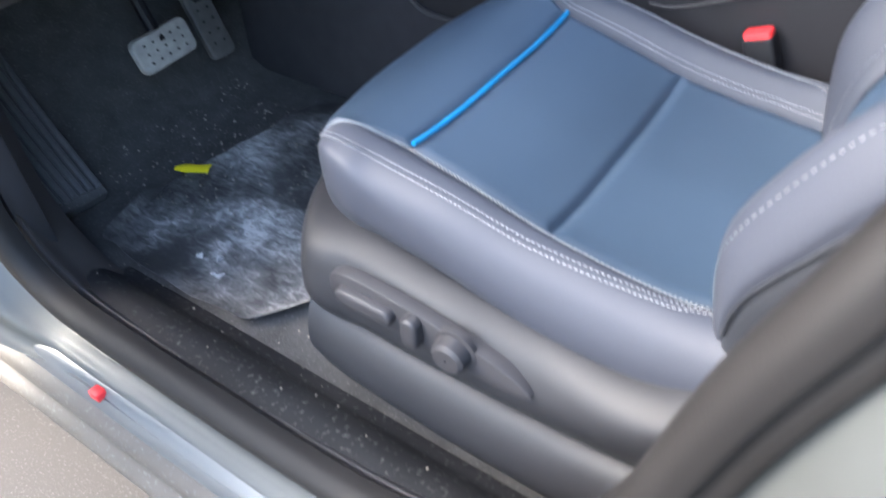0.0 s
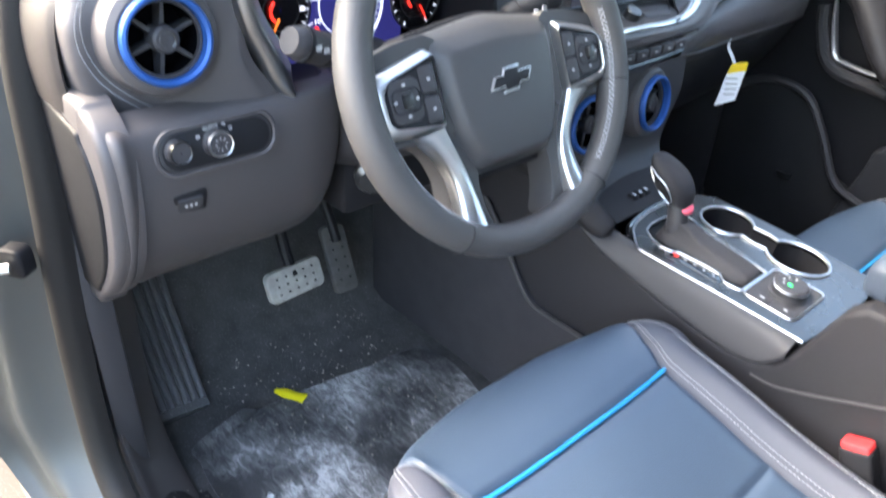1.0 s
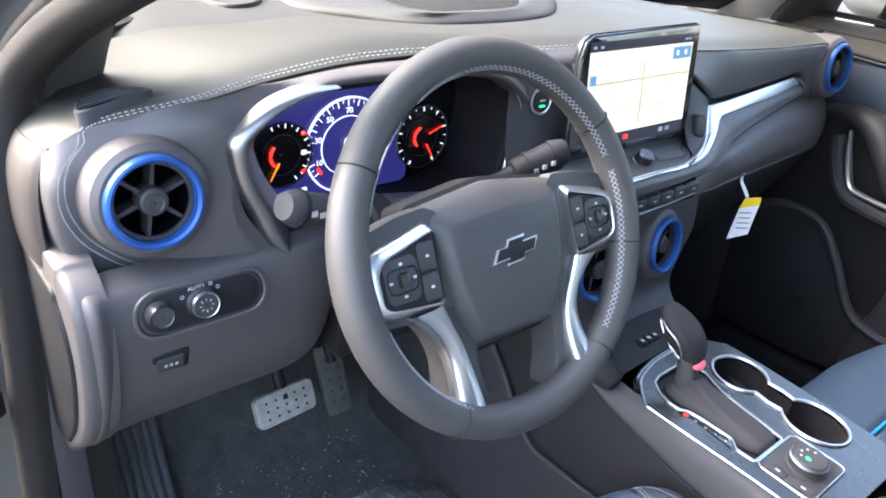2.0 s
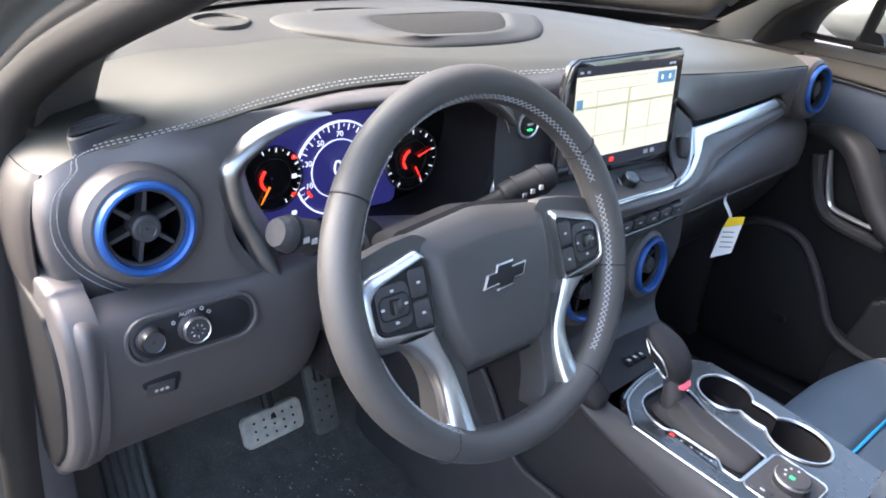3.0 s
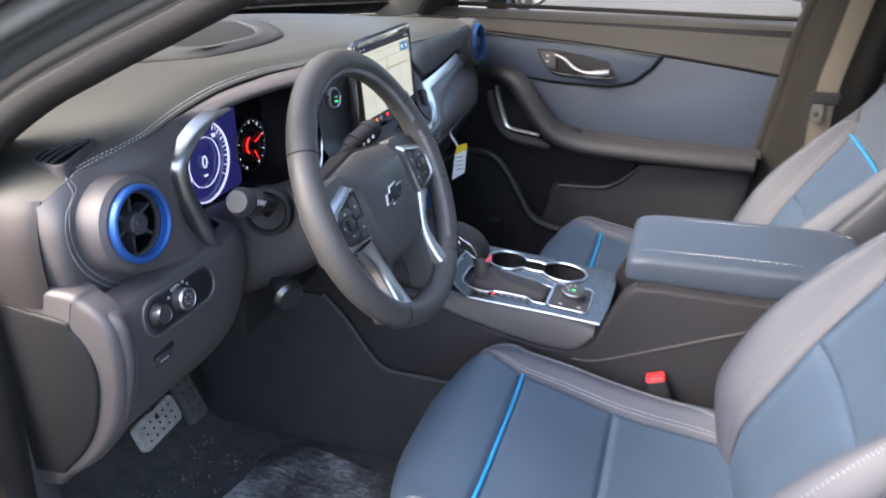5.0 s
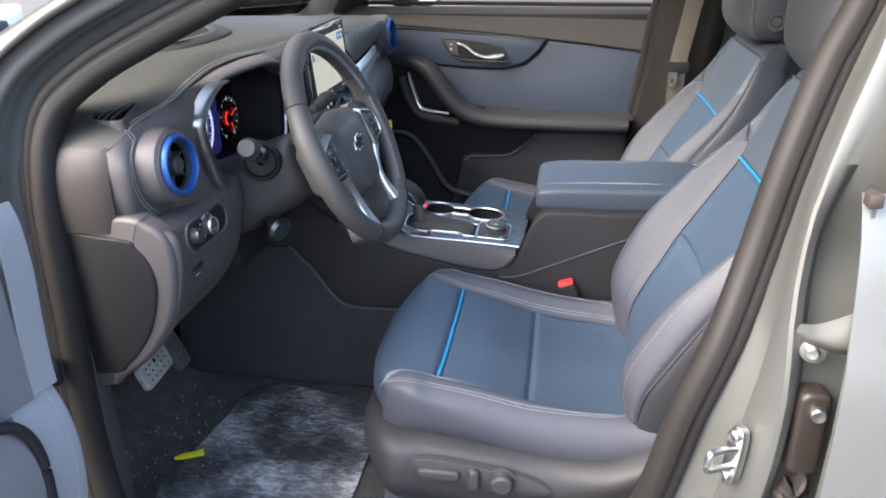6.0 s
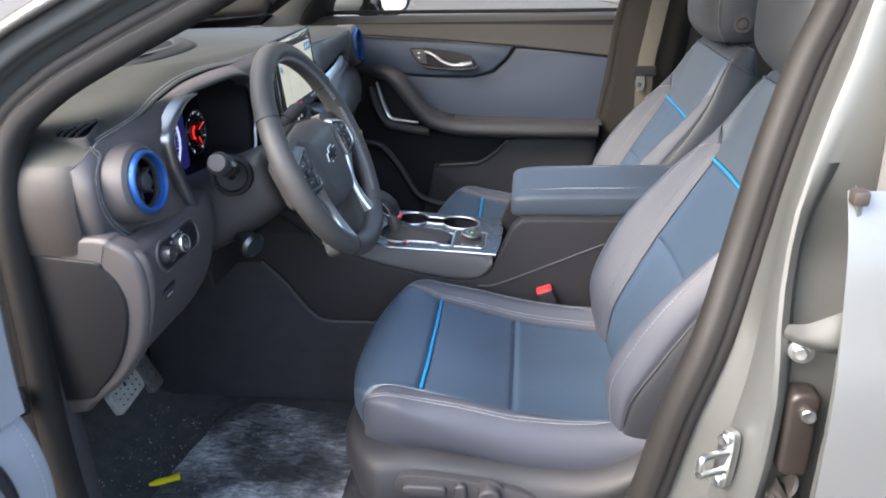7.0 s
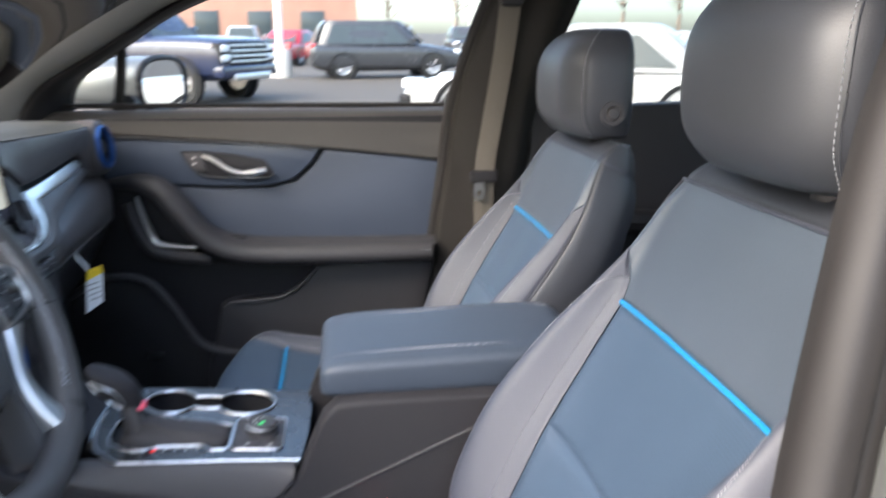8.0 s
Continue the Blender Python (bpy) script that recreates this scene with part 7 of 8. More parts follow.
part("armrest_top", sheet(rows, 12, 40, thick=0.003), VALANCE, PDR, "flat top of the armrest")
part("window_switch", slab(rrect(0.05, 0.022, 0.005, 4, 0.25, 0.705), ((0, 0, 0.9035), (1, 0, 0), (0, 1, 0), (0, 0, 1)), 0.01, 0.002), TRIM_DARK, PDR, "window switch in the armrest")
# Flat dark plate on the panel; its colour gives the shade of a recess.
part("pull_recess", slab([(0.035, 0.89), (0.045, 1.0), (0.09, 0.995), (0.13, 0.945), (0.165, 0.90), (0.16, 0.885), (0.08, 0.875)], fy(0.722), 0.01, 0.004), TRIM_DARK, PDR, "flat plate coloured dark as the shaded recess behind the pull")
part("pull_trim", tube([(0.040, 0.712, 1.0), (0.05, 0.708, 0.962), (0.067, 0.702, 0.915), (0.078, 0.700, 0.894), (0.10, 0.698, 0.887), (0.165, 0.692, 0.880)], [0.004, 0.006, 0.007, 0.007, 0.0065, 0.005], 8, 40), CHROME, PDR, "bright chrome edge of the pull pocket")
part("pull_lower", tube([(0.02, 0.715, 0.985), (0.035, 0.71, 0.93), (0.06, 0.705, 0.885), (0.10, 0.70, 0.865), (0.20, 0.69, 0.855)], 0.014, 10, 40), TRIM, PDR)
# handle
cupo = [(0.142, 1.098), (0.19, 1.098), (0.26, 1.089), (0.325, 1.075), (0.345, 1.045), (0.33, 1.035), (0.25, 1.036), (0.19, 1.042), (0.165, 1.06)]
# The hollow is not cut: a dark plate supplies its shade.
part("handle_cup", slab(cupo, fy(0.7225), 0.004, 0.001), TRIM_DARK, PDR, "flat plate coloured dark as the shaded hollow behind the handle")
part("cup_edge", tube([(x, 0.7215, z) for x, z in cupo[4:] + cupo[:1]], 0.002, 6, 40), DARKMETAL, PDR)
part("lock_plate", slab([(0.146, 1.095), (0.188, 1.095), (0.196, 1.05), (0.17, 1.055)], fy(0.7185), 0.004, 0.0015), TRIM, PDR, "lock key")
for z in (1.082, 1.068):
    part("mark", rbox((0.168, 0.7178, z), (0.174, 0.7186, z + 0.004), 0.0), INK, PDR)
part("door_handle", tube([(0.19, 0.716, 1.088), (0.215, 0.706, 1.080), (0.245, 0.698, 1.060), (0.275, 0.696, 1.050), (0.305, 0.697, 1.051), (0.33, 0.70, 1.055)], [0.004, 0.005, 0.0055, 0.006, 0.009, 0.007], 10, 50), CHROME, PDR, "bright chrome inside handle")
# lower pocket and loudspeaker
lowp = [(0.20, 0.465), (0.20, 0.70), (0.225, 0.742), (0.30, 0.746), (0.355, 0.752), (0.40, 0.785), (0.44, 0.825), (0.56, 0.832), (0.70, 0.836), (0.69, 0.70), (0.68, 0.465)]
part("map_pocket", slab([tuple(p) for p in cr(lowp, 70, True)], fy(0.70), 0.04, 0.008, seg=3), VALANCE, PDR, "black door pocket")
part("pocket_lip", tube([(0.225, 0.697, 0.745), (0.30, 0.697, 0.748), (0.355, 0.697, 0.756), (0.40, 0.697, 0.787), (0.437, 0.697, 0.826)], 0.005, 8, 40), TRIM, PDR, "raised lip of the pocket")
spk = [(-0.14, 0.74), (-0.06, 0.80), (0.03, 0.795), (0.09, 0.74), (0.14, 0.655), (0.20, 0.61), (0.16, 0.50), (-0.12, 0.50), (-0.16, 0.62)]
part("loudspeaker_grille", slab([tuple(p) for p in cr(spk, 60, True)], fy(0.708), 0.02, 0.006), bpy.data.materials["speaker_mesh"], PDR, "dark loudspeaker grille")
part("grille_ridge", tube([(-0.13, 0.70, 0.77), (-0.05, 0.70, 0.815), (0.04, 0.70, 0.808), (0.097, 0.70, 0.742), (0.15, 0.70, 0.65), (0.20, 0.70, 0.622), (0.26, 0.70, 0.612)], 0.009, 8, 50), TRIM, PDR, "rounded ridge round the loudspeaker")
part("speaker_badge", rbox((0.03, 0.701, 0.612), (0.062, 0.706, 0.624), 0.001), DARKMETAL, PDR, "plain silver badge")
part("outer_skin", rbox((-0.45, 0.84, 0.40), (0.76, 0.87, 1.17), 0.01), PAINT, PDR, "silver outer door skin")
part("window_seal", tube([(-0.22, 0.795, 1.196), (0.75, 0.795, 1.190)], 0.006, 8), RUBBER, PDR)
part("mirror_bar", tube([(-0.010, 0.815, 1.17), (0.010, 0.80, 1.25), (0.026, 0.785, 1.34)], 0.012, 8, 12, flat=0.6, up=(0, 1, 0)), RUBBER, PDR, "black bar of the quarter window")
tumble = lambda z: 0.80 - 0.30 * (z - 1.19) ** 1.0 * 0.9
W1 = solid("window_passenger", sheet([[(x, tumble(z), z) for x in (-0.25, 0.2, 0.80)] for z in (1.19, 1.35, 1.56)], 8, 8), GLASS, "clear front passenger window", "window")
W1.visible_shadow = False

# windscreen pillar, roof rail and centre pillar on the far side
EDGE_C = [(-0.40, 0.685, 1.178), (-0.17, 0.65, 1.315), (-0.09, 0.635, 1.363), (-0.01, 0.62, 1.409), (0.25, 0.575, 1.525), (0.55, 0.53, 1.60)]
EDGE_A = [(-0.19, 0.735, 1.175), (-0.152, 0.73, 1.229), (-0.10, 0.72, 1.266), (-0.04, 0.715, 1.299), (0.085, 0.70, 1.37), (0.175, 0.69, 1.42), (0.45, 0.65, 1.52), (0.75, 0.61, 1.575)]
EDGE_B = [(-0.112, 0.82, 1.178), (-0.103, 0.81, 1.223), (-0.065, 0.795, 1.267), (0.014, 0.78, 1.316), (0.083, 0.77, 1.359), (0.185, 0.75, 1.413), (0.45, 0.70, 1.50), (0.75, 0.66, 1.555)]
ca, aa, ba = cr(EDGE_C, 12), cr(EDGE_A, 12), cr(EDGE_B, 12)
inw = np.array((0.01, -0.016, -0.006))
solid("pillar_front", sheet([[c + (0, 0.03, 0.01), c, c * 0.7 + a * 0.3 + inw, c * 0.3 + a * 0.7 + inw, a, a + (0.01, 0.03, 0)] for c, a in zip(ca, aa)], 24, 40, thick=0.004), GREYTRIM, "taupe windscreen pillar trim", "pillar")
solid("pillar_seal", sheet([[a + (0, 0.012, 0), a + inw * 0.6, a * 0.6 + b * 0.4 + inw * 0.8, a * 0.2 + b * 0.8 + inw * 0.3, b, b + (0, 0.02, 0)] for a, b in zip(aa, ba)], 24, 40, thick=0.004), RUBBER, "black rubber seal along the passenger window", "seal", smooth=60)
solid("windscreen_edge", tube(ca + np.array((0.004, 0.004, 0.004)), 0.006, 8, 50), RUBBER, "thin black edge of the windscreen beside the pillar", "trim")
rows = []
for z, x, y in ((0.45, 0.69, 0.725), (0.70, 0.70, 0.72), (0.885, 0.722, 0.715), (1.047, 0.748, 0.708), (1.19, 0.765, 0.69), (1.32, 0.80, 0.655), (1.424, 0.835, 0.625), (1.58, 0.88, 0.57)):
    rows.append([(x - 0.012, y + 0.07, z), (x, y + 0.012, z), (x + 0.02, y, z), (x + 0.08, y - 0.008, z), (x + 0.15, y - 0.004, z), (x + 0.20, y + 0.05, z)])
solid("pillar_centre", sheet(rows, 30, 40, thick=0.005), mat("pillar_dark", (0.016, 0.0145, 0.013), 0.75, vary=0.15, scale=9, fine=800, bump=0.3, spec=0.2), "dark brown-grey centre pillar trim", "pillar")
solid("pillar_centre_seal", tube([(r[0][0], r[0][1] - 0.045, r[0][2]) for r in rows], 0.013, 10, 40), RUBBER, "black rubber seal on the centre pillar", "seal")
SB = thing("seat_belt", (0.82, 0.66, 1.0), "taupe seat belt hanging on the centre pillar with a steel tongue", "seat belt")
part("webbing", tube([(0.865, 0.594, 1.43), (0.858, 0.632, 1.30), (0.84, 0.662, 1.15), (0.825, 0.665, 1.03), (0.83, 0.672, 0.80), (0.84, 0.69, 0.50)], 0.023, 8, 40, flat=0.05, up=(0, 1, 0)), BELT, SB, "taupe webbing")
part("anchor", slab(rrect(0.05, 0.06, 0.012, 5, 0.868, 1.435), fy(0.59), 0.02, 0.006), TRIM_DARK, SB, "black upper belt guide")
part("tongue_head", slab(rrect(0.062, 0.028, 0.006, 4, 0.824, 1.035), fy(0.655), 0.014, 0.004), TRIM_DARK, SB, "black tongue cover")
tg = [(-0.011, 0.02), (0.011, 0.02), (0.013, 0.0), (0.009, -0.02), (-0.009, -0.02), (-0.013, 0.0)]
part("tongue", holed([(0.812 + x, 1.002 + z) for x, z in tg], [rrect(0.011, 0.013, 0.003, 3, 0.812, 0.998)], fy(0.652), 0.003), STEEL, SB, "steel belt tongue")

# rear of the cabin on the far side
RD = thing("rear_door", (1.3, 0.76, 0.5), "closed rear door with dark trim beyond the seats", "car door")
part("card", slab([(0.92, 0.45), (1.75, 0.45), (1.80, 1.20), (0.95, 1.185)], fy(0.73), 0.06, 0.01), TRIM_DARK, RD, "dark rear door card")
part("armrest", tube([(0.98, 0.70, 0.98), (1.10, 0.68, 0.93), (1.4, 0.675, 0.90), (1.68, 0.69, 0.90)], 0.03, 10, 30), TRIM_DARK, RD)
part("outer_skin", rbox((0.93, 0.84, 0.40), (1.85, 0.87, 1.17), 0.01), PAINT, RD)
W2 = solid("window_rear_door", sheet([[(x, tumble(z), z) for x in (0.95, 1.4, 1.85)] for z in (1.19, 1.35, 1.56)], 8, 8), GLASS_REAR, "tinted rear door window", "window")
solid("pillar_rear", sheet([[(1.85, 0.72, z0), (1.95, 0.70 - 0.25 * max(0, z0 - 1.2), z0), (2.36, 0.68 - 0.25 * max(0, z0 - 1.2), z0)] for z0 in (0.45, 0.8, 1.2, 1.6)], 12, 16, thick=0.01), TRIM_DARK, "dark rear pillar trim", "pillar")
RS = thing("rear_bench", (1.5, 0.0, 0.44), "dark leather rear bench seat in shadow", "bench seat")
part("base", rbox((1.15, -0.60, 0.46), (1.70, 0.62, 0.80), 0.05, 4), LEATHER, RS)
part("back", sheet([[(1.58, y, 0.78), (1.62, y, 0.9), (1.68, y, 1.05), (1.72, y, 1.13), (1.80, y, 1.14)] for y in (-0.62, -0.3, 0.0, 0.3, 0.62)], 20, 20, thick=0.03), LEATHER, RS)
for y in (-0.36, 0.36):
    part("headrest", rbox((1.70, y - 0.12, 1.12), (1.80, y + 0.12, 1.27), 0.03, 4), LEATHER, RS)

# ---- driver's side: centre pillar hardware and rear door skin ----
ST = thing("door_striker", (0.715, -0.815, 0.85), "bright zinc-plated door striker bolted to the pillar", "striker")
sr, su, sn = basis((-0.80, -0.58, 0.1))
so = np.array((0.728, -0.800, 0.852))
part("plate", slab([tuple(p) for p in cr([(-0.008, 0.034), (0.008, 0.034), (0.011, 0.0), (0.008, -0.034), (-0.008, -0.034), (-0.011, 0.0)], 36, True)], (so + sn * 0.006, sr, su, sn), 0.01, 0.002), STEEL, ST, "oval steel plate")
part("loop", tube([so + sr * 0.004 + su * 0.012 + sn * 0.004, so + su * 0.012 + sn * 0.036, so + su * 0.008 + sn * 0.043, so - su * 0.008 + sn * 0.043, so - su * 0.012 + sn * 0.036, so + sr * 0.004 - su * 0.012 + sn * 0.004], 0.0042, 10, 40), STEEL, ST, "steel striker loop")
for q in (-0.027, 0.027):
    part("bolt", lathe([(0.0075, 0.004), (0.0075, 0.010), (0.006, 0.0115), (0.0003, 0.0105)], so + su * q + sn * 0.003, sn, 12), STEEL, ST, "steel bolt head")


RDD = thing("rear_side_door", (1.3, -0.87, 0.45), "silver rear door closed beside the open front door", "car door")
rows = []
for z, y in ((0.42, -0.862), (0.50, -0.882), (0.70, -0.893), (0.90, -0.898), (1.0, -0.897), (1.06, -0.886), (1.14, -0.868), (1.19, -0.845)):
    xf = 0.800 - 0.012 * (z - 0.8) + (0.02 if z < 0.5 else 0)
    rows.append([(xf + 0.006, y + 0.03, z), (xf, y + 0.016, z), (xf + 0.002, y + 0.004, z), (xf + 0.012, y, z), (xf + 0.3, y - 0.004, z), (1.9, y, z)])
part("skin", sheet(rows, 40, 40), PAINT, RDD, "silver painted door skin")
part("edge_strip", tube([(0.803, -0.852, 0.46), (0.797, -0.872, 0.8), (0.795, -0.876, 1.0), (0.792, -0.85, 1.18)], 0.004, 6, 30), PAINT_SHADED, RDD)
part("window_frame", sheet([[(0.81 + 0.11 * t, -0.84 + 0.30 * t * 0.9, 1.185 + 0.42 * t), (0.84 + 0.12 * t, -0.85 + 0.27 * t, 1.185 + 0.42 * t), (0.90 + 0.12 * t, -0.848 + 0.27 * t, 1.185 + 0.42 * t)] for t in (0, 0.5, 1)], 10, 16, thick=0.01), mat("frame_bronze", (0.03, 0.026, 0.022), 0.4, vary=0.1), RDD, "dark bronze window frame")
part("window", sheet([[(x, -0.84 + 0.27 * t, 1.19 + 0.42 * t) for x in (0.90, 1.4, 1.9)] for t in (0, 0.5, 1)], 8, 8), GLASS_REAR, RDD, "tinted window")
part("corner_block", rbox((0.783, -0.862, 1.180), (0.797, -0.846, 1.194), 0.003), mat("brown_rubber", (0.035, 0.027, 0.023), 0.6), RDD, "brown rubber corner piece")

def hinge(z, top):
    if top:
        h = part("hinge", sheet([[(0.765, -0.812, z - 0.002), (0.775, -0.835, z + 0.012), (0.80, -0.850, z + 0.034), (0.83, -0.84, z + 0.04)], [(0.762, -0.812, z - 0.011), (0.775, -0.842, z - 0.004), (0.80, -0.856, z), (0.83, -0.84, z)], [(0.764, -0.810, z - 0.018), (0.775, -0.828, z - 0.018), (0.80, -0.842, z - 0.018), (0.83, -0.83, z - 0.016)]], 24, 18, thick=0.004), PAINT_SHADED, RDD, "pressed hinge leaf", smooth=60)
        part("bolt", lathe([(0.013, -0.012), (0.013, 0.002), (0.008, 0.003), (0.0075, 0.008), (0.006, 0.009), (0.0003, 0.0085)], (0.785, -0.806, z - 0.037), (-0.35, -0.93, 0.05), 6 * 3), STEEL, h, "hexagonal bolt")
    else:
        h = part("hinge", slab(rrect(0.034, 0.11, 0.012, 5, 0.797, z), fy(-0.815), 0.025, 0.006, seg=3), mat("brown_hinge", (0.02, 0.016, 0.015), 0.5, vary=0.2), RDD, "dark hinge body")
        part("bolt", lathe([(0.008, -0.002), (0.008, 0.006), (0.0065, 0.008), (0.0003, 0.0075)], (0.80, -0.816, z + 0.032), (-0.2, -0.97, 0.1), 12), STEEL, h, "bolt head")
    return h


hinge(1.036, True)
hinge(0.895, False)
part("cable_boot", tube([(0.788 + 0.004 * math.sin(q * 0.5), -0.822, 0.835 - 0.0012 * q) for q in range(40)], [0.014 + 0.0035 * math.sin(q * 1.3) for q in range(40)], 14), RUBBER, RDD, "ribbed black rubber wiring boot")

CK = thing("door_check_link", (-0.15, -0.77, 0.864), "black door check link on the front jamb", "door check")
part("bracket", slab(rrect(0.030, 0.036, 0.008, 4), ((-0.156, -0.780, 0.864), *basis((0.6, -0.8, 0))), 0.02, 0.004, seg=3), TRIM_DARK, CK, "black bracket")
part("arm", tube([(-0.15, -0.782, 0.864), (-0.17, -0.83, 0.864), (-0.19, -0.90, 0.862)], 0.006, 8, 12), STEEL, CK, "steel check arm")

# ---- open driver's door ----
DD = thing("driver_door", (-0.15, -0.95, 0.4), "open front door with leather armrest coloured paler for daylight, and dark trim", "car door")
prof = [(-0.20, 1.0), (-0.10, 1.0), (-0.06, 0.985), (-0.032, 0.956), (-0.018, 0.905), (-0.018, 0.85), (-0.028, 0.79), (-0.055, 0.73), (-0.20, 0.70)]
# Lighter colours than the passenger door's trim: the daylight outside is put into them.
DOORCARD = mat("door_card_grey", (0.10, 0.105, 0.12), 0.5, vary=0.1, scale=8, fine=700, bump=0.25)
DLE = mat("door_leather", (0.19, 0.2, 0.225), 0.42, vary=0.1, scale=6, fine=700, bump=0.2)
rows = [[(x - 0.30 * (-0.93 - y) * 0.8 - dx, y, z) for x, z in prof] for y, dx in ((-0.915, 0.03), (-0.925, 0.006), (-0.94, 0.0), (-1.15, 0.0), (-1.5, 0.0), (-1.9, 0.0))]
part("armrest", sheet(rows, 50, 40), DLE, DD, "bluish leather armrest, coloured paler for daylight")
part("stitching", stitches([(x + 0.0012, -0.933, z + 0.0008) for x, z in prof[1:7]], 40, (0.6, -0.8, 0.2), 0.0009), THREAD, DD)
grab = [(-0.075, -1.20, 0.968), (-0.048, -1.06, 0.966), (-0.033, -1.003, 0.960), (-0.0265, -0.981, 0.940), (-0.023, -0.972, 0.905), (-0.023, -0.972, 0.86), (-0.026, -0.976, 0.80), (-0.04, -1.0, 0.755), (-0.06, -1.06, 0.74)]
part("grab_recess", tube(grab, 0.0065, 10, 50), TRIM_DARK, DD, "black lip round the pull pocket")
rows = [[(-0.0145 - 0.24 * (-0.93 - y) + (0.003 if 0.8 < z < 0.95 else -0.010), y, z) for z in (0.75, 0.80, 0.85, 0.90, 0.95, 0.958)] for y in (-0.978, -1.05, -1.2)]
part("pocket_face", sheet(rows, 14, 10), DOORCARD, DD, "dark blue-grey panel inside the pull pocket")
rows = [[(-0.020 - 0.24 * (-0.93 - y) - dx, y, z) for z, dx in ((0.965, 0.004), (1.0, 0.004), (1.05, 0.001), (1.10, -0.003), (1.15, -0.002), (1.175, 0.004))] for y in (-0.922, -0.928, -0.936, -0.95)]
part("insert_edge", sheet(rows, 24, 12, thick=0.004), DLE, DD, "bluish edge of the door insert, coloured paler for daylight")
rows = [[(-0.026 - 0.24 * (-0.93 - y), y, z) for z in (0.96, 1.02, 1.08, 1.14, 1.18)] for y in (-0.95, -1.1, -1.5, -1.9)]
part("insert", sheet(rows, 16, 16, thick=0.004), DOORCARD, DD, "blue-grey door insert, coloured lighter for daylight")
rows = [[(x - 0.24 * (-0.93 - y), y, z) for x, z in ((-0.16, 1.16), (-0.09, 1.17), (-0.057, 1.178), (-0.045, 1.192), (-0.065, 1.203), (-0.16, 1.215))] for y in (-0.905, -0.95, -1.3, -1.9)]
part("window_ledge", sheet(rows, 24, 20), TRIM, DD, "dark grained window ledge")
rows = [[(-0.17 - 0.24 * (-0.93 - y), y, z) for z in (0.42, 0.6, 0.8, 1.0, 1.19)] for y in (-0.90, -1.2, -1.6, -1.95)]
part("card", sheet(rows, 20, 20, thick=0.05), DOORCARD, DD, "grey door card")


# ---- far-side door mirror ----
MR = thing("door_mirror", (0.0, 0.95, 1.2), "silver door mirror with black inner edge outside the window", "door mirror")
rows = []
for x, a, b in ((-0.15, 0.02, 0.02), (-0.14, 0.07, 0.045), (-0.10, 0.105, 0.062), (-0.03, 0.125, 0.07), (0.03, 0.13, 0.07), (0.045, 0.128, 0.069)):
    rows.append([(x + 0.03 * math.cos(t), 1.05 + a * math.copysign(abs(math.cos(t)) ** 0.7, math.cos(t)), 1.232 + b * math.copysign(abs(math.sin(t)) ** 0.7, math.sin(t))) for t in np.linspace(0, 2 * np.pi, 24, endpoint=False)])
part("cap", sheet(rows, 48, 24, cu=True), PAINT, MR, "silver mirror cap", smooth=60)
part("rim", tube([(0.048 + 0.03 * math.cos(t), 1.05 + 0.126 * math.copysign(abs(math.cos(t)) ** 0.7, math.cos(t)), 1.232 + 0.067 * math.copysign(abs(math.sin(t)) ** 0.7, math.sin(t))) for t in np.linspace(0, 2 * np.pi, 40, endpoint=False)], 0.008, 8, closed=True), TRIM_DARK, MR, "black mirror rim")
mirr = mat("mirror_glass", (0.62, 0.64, 0.65), 0.02, metal=1, vary=0.01, bump=0, rvary=0.0)
part("glass", slab([(0.12 * math.copysign(abs(math.cos(t)) ** 0.7, math.cos(t)), 0.062 * math.copysign(abs(math.sin(t)) ** 0.7, math.sin(t))) for t in np.linspace(0, 2 * np.pi, 40, endpoint=False)], ((0.05, 1.05, 1.232), *basis((0.97, -0.22, 0.02))), 0.003, 0), mirr, MR, "mirror glass")
part("foot", tube([(0.0, 0.84, 1.19), (0.0, 0.90, 1.185), (-0.02, 0.98, 1.19)], [0.03, 0.025, 0.03], 12, 20), TRIM_DARK, MR, "black mirror foot")

# ---- the car park around ----
TYRE = mat("tyre", (0.02, 0.02, 0.02), 0.85, vary=0.2, fine=300, bump=0.3)
ALLOY = mat("alloy_rim", (0.5, 0.5, 0.52), 0.3, metal=0.9, vary=0.1)
LAMP_RED = mat("tail_lamp", (0.5, 0.02, 0.02), 0.2, vary=0.05, coat=0.5, bump=0)
LAMP_CLEAR = mat("head_lamp", (0.75, 0.76, 0.78), 0.1, vary=0.05, coat=0.8, bump=0)
# Base lifted to a dull blue-grey in place of sky mirrored in the panes.
DARKGLASS = mat("car_glass", (0.05, 0.065, 0.072), 0.12, vary=0.1, bump=0, rvary=0.02, spec=0.3)
paints = {}


def paint(name, c):
    if name not in paints:
        paints[name] = mat(name, c, 0.25, vary=0.05, bump=0.01, coat=0.6)
    return paints[name]


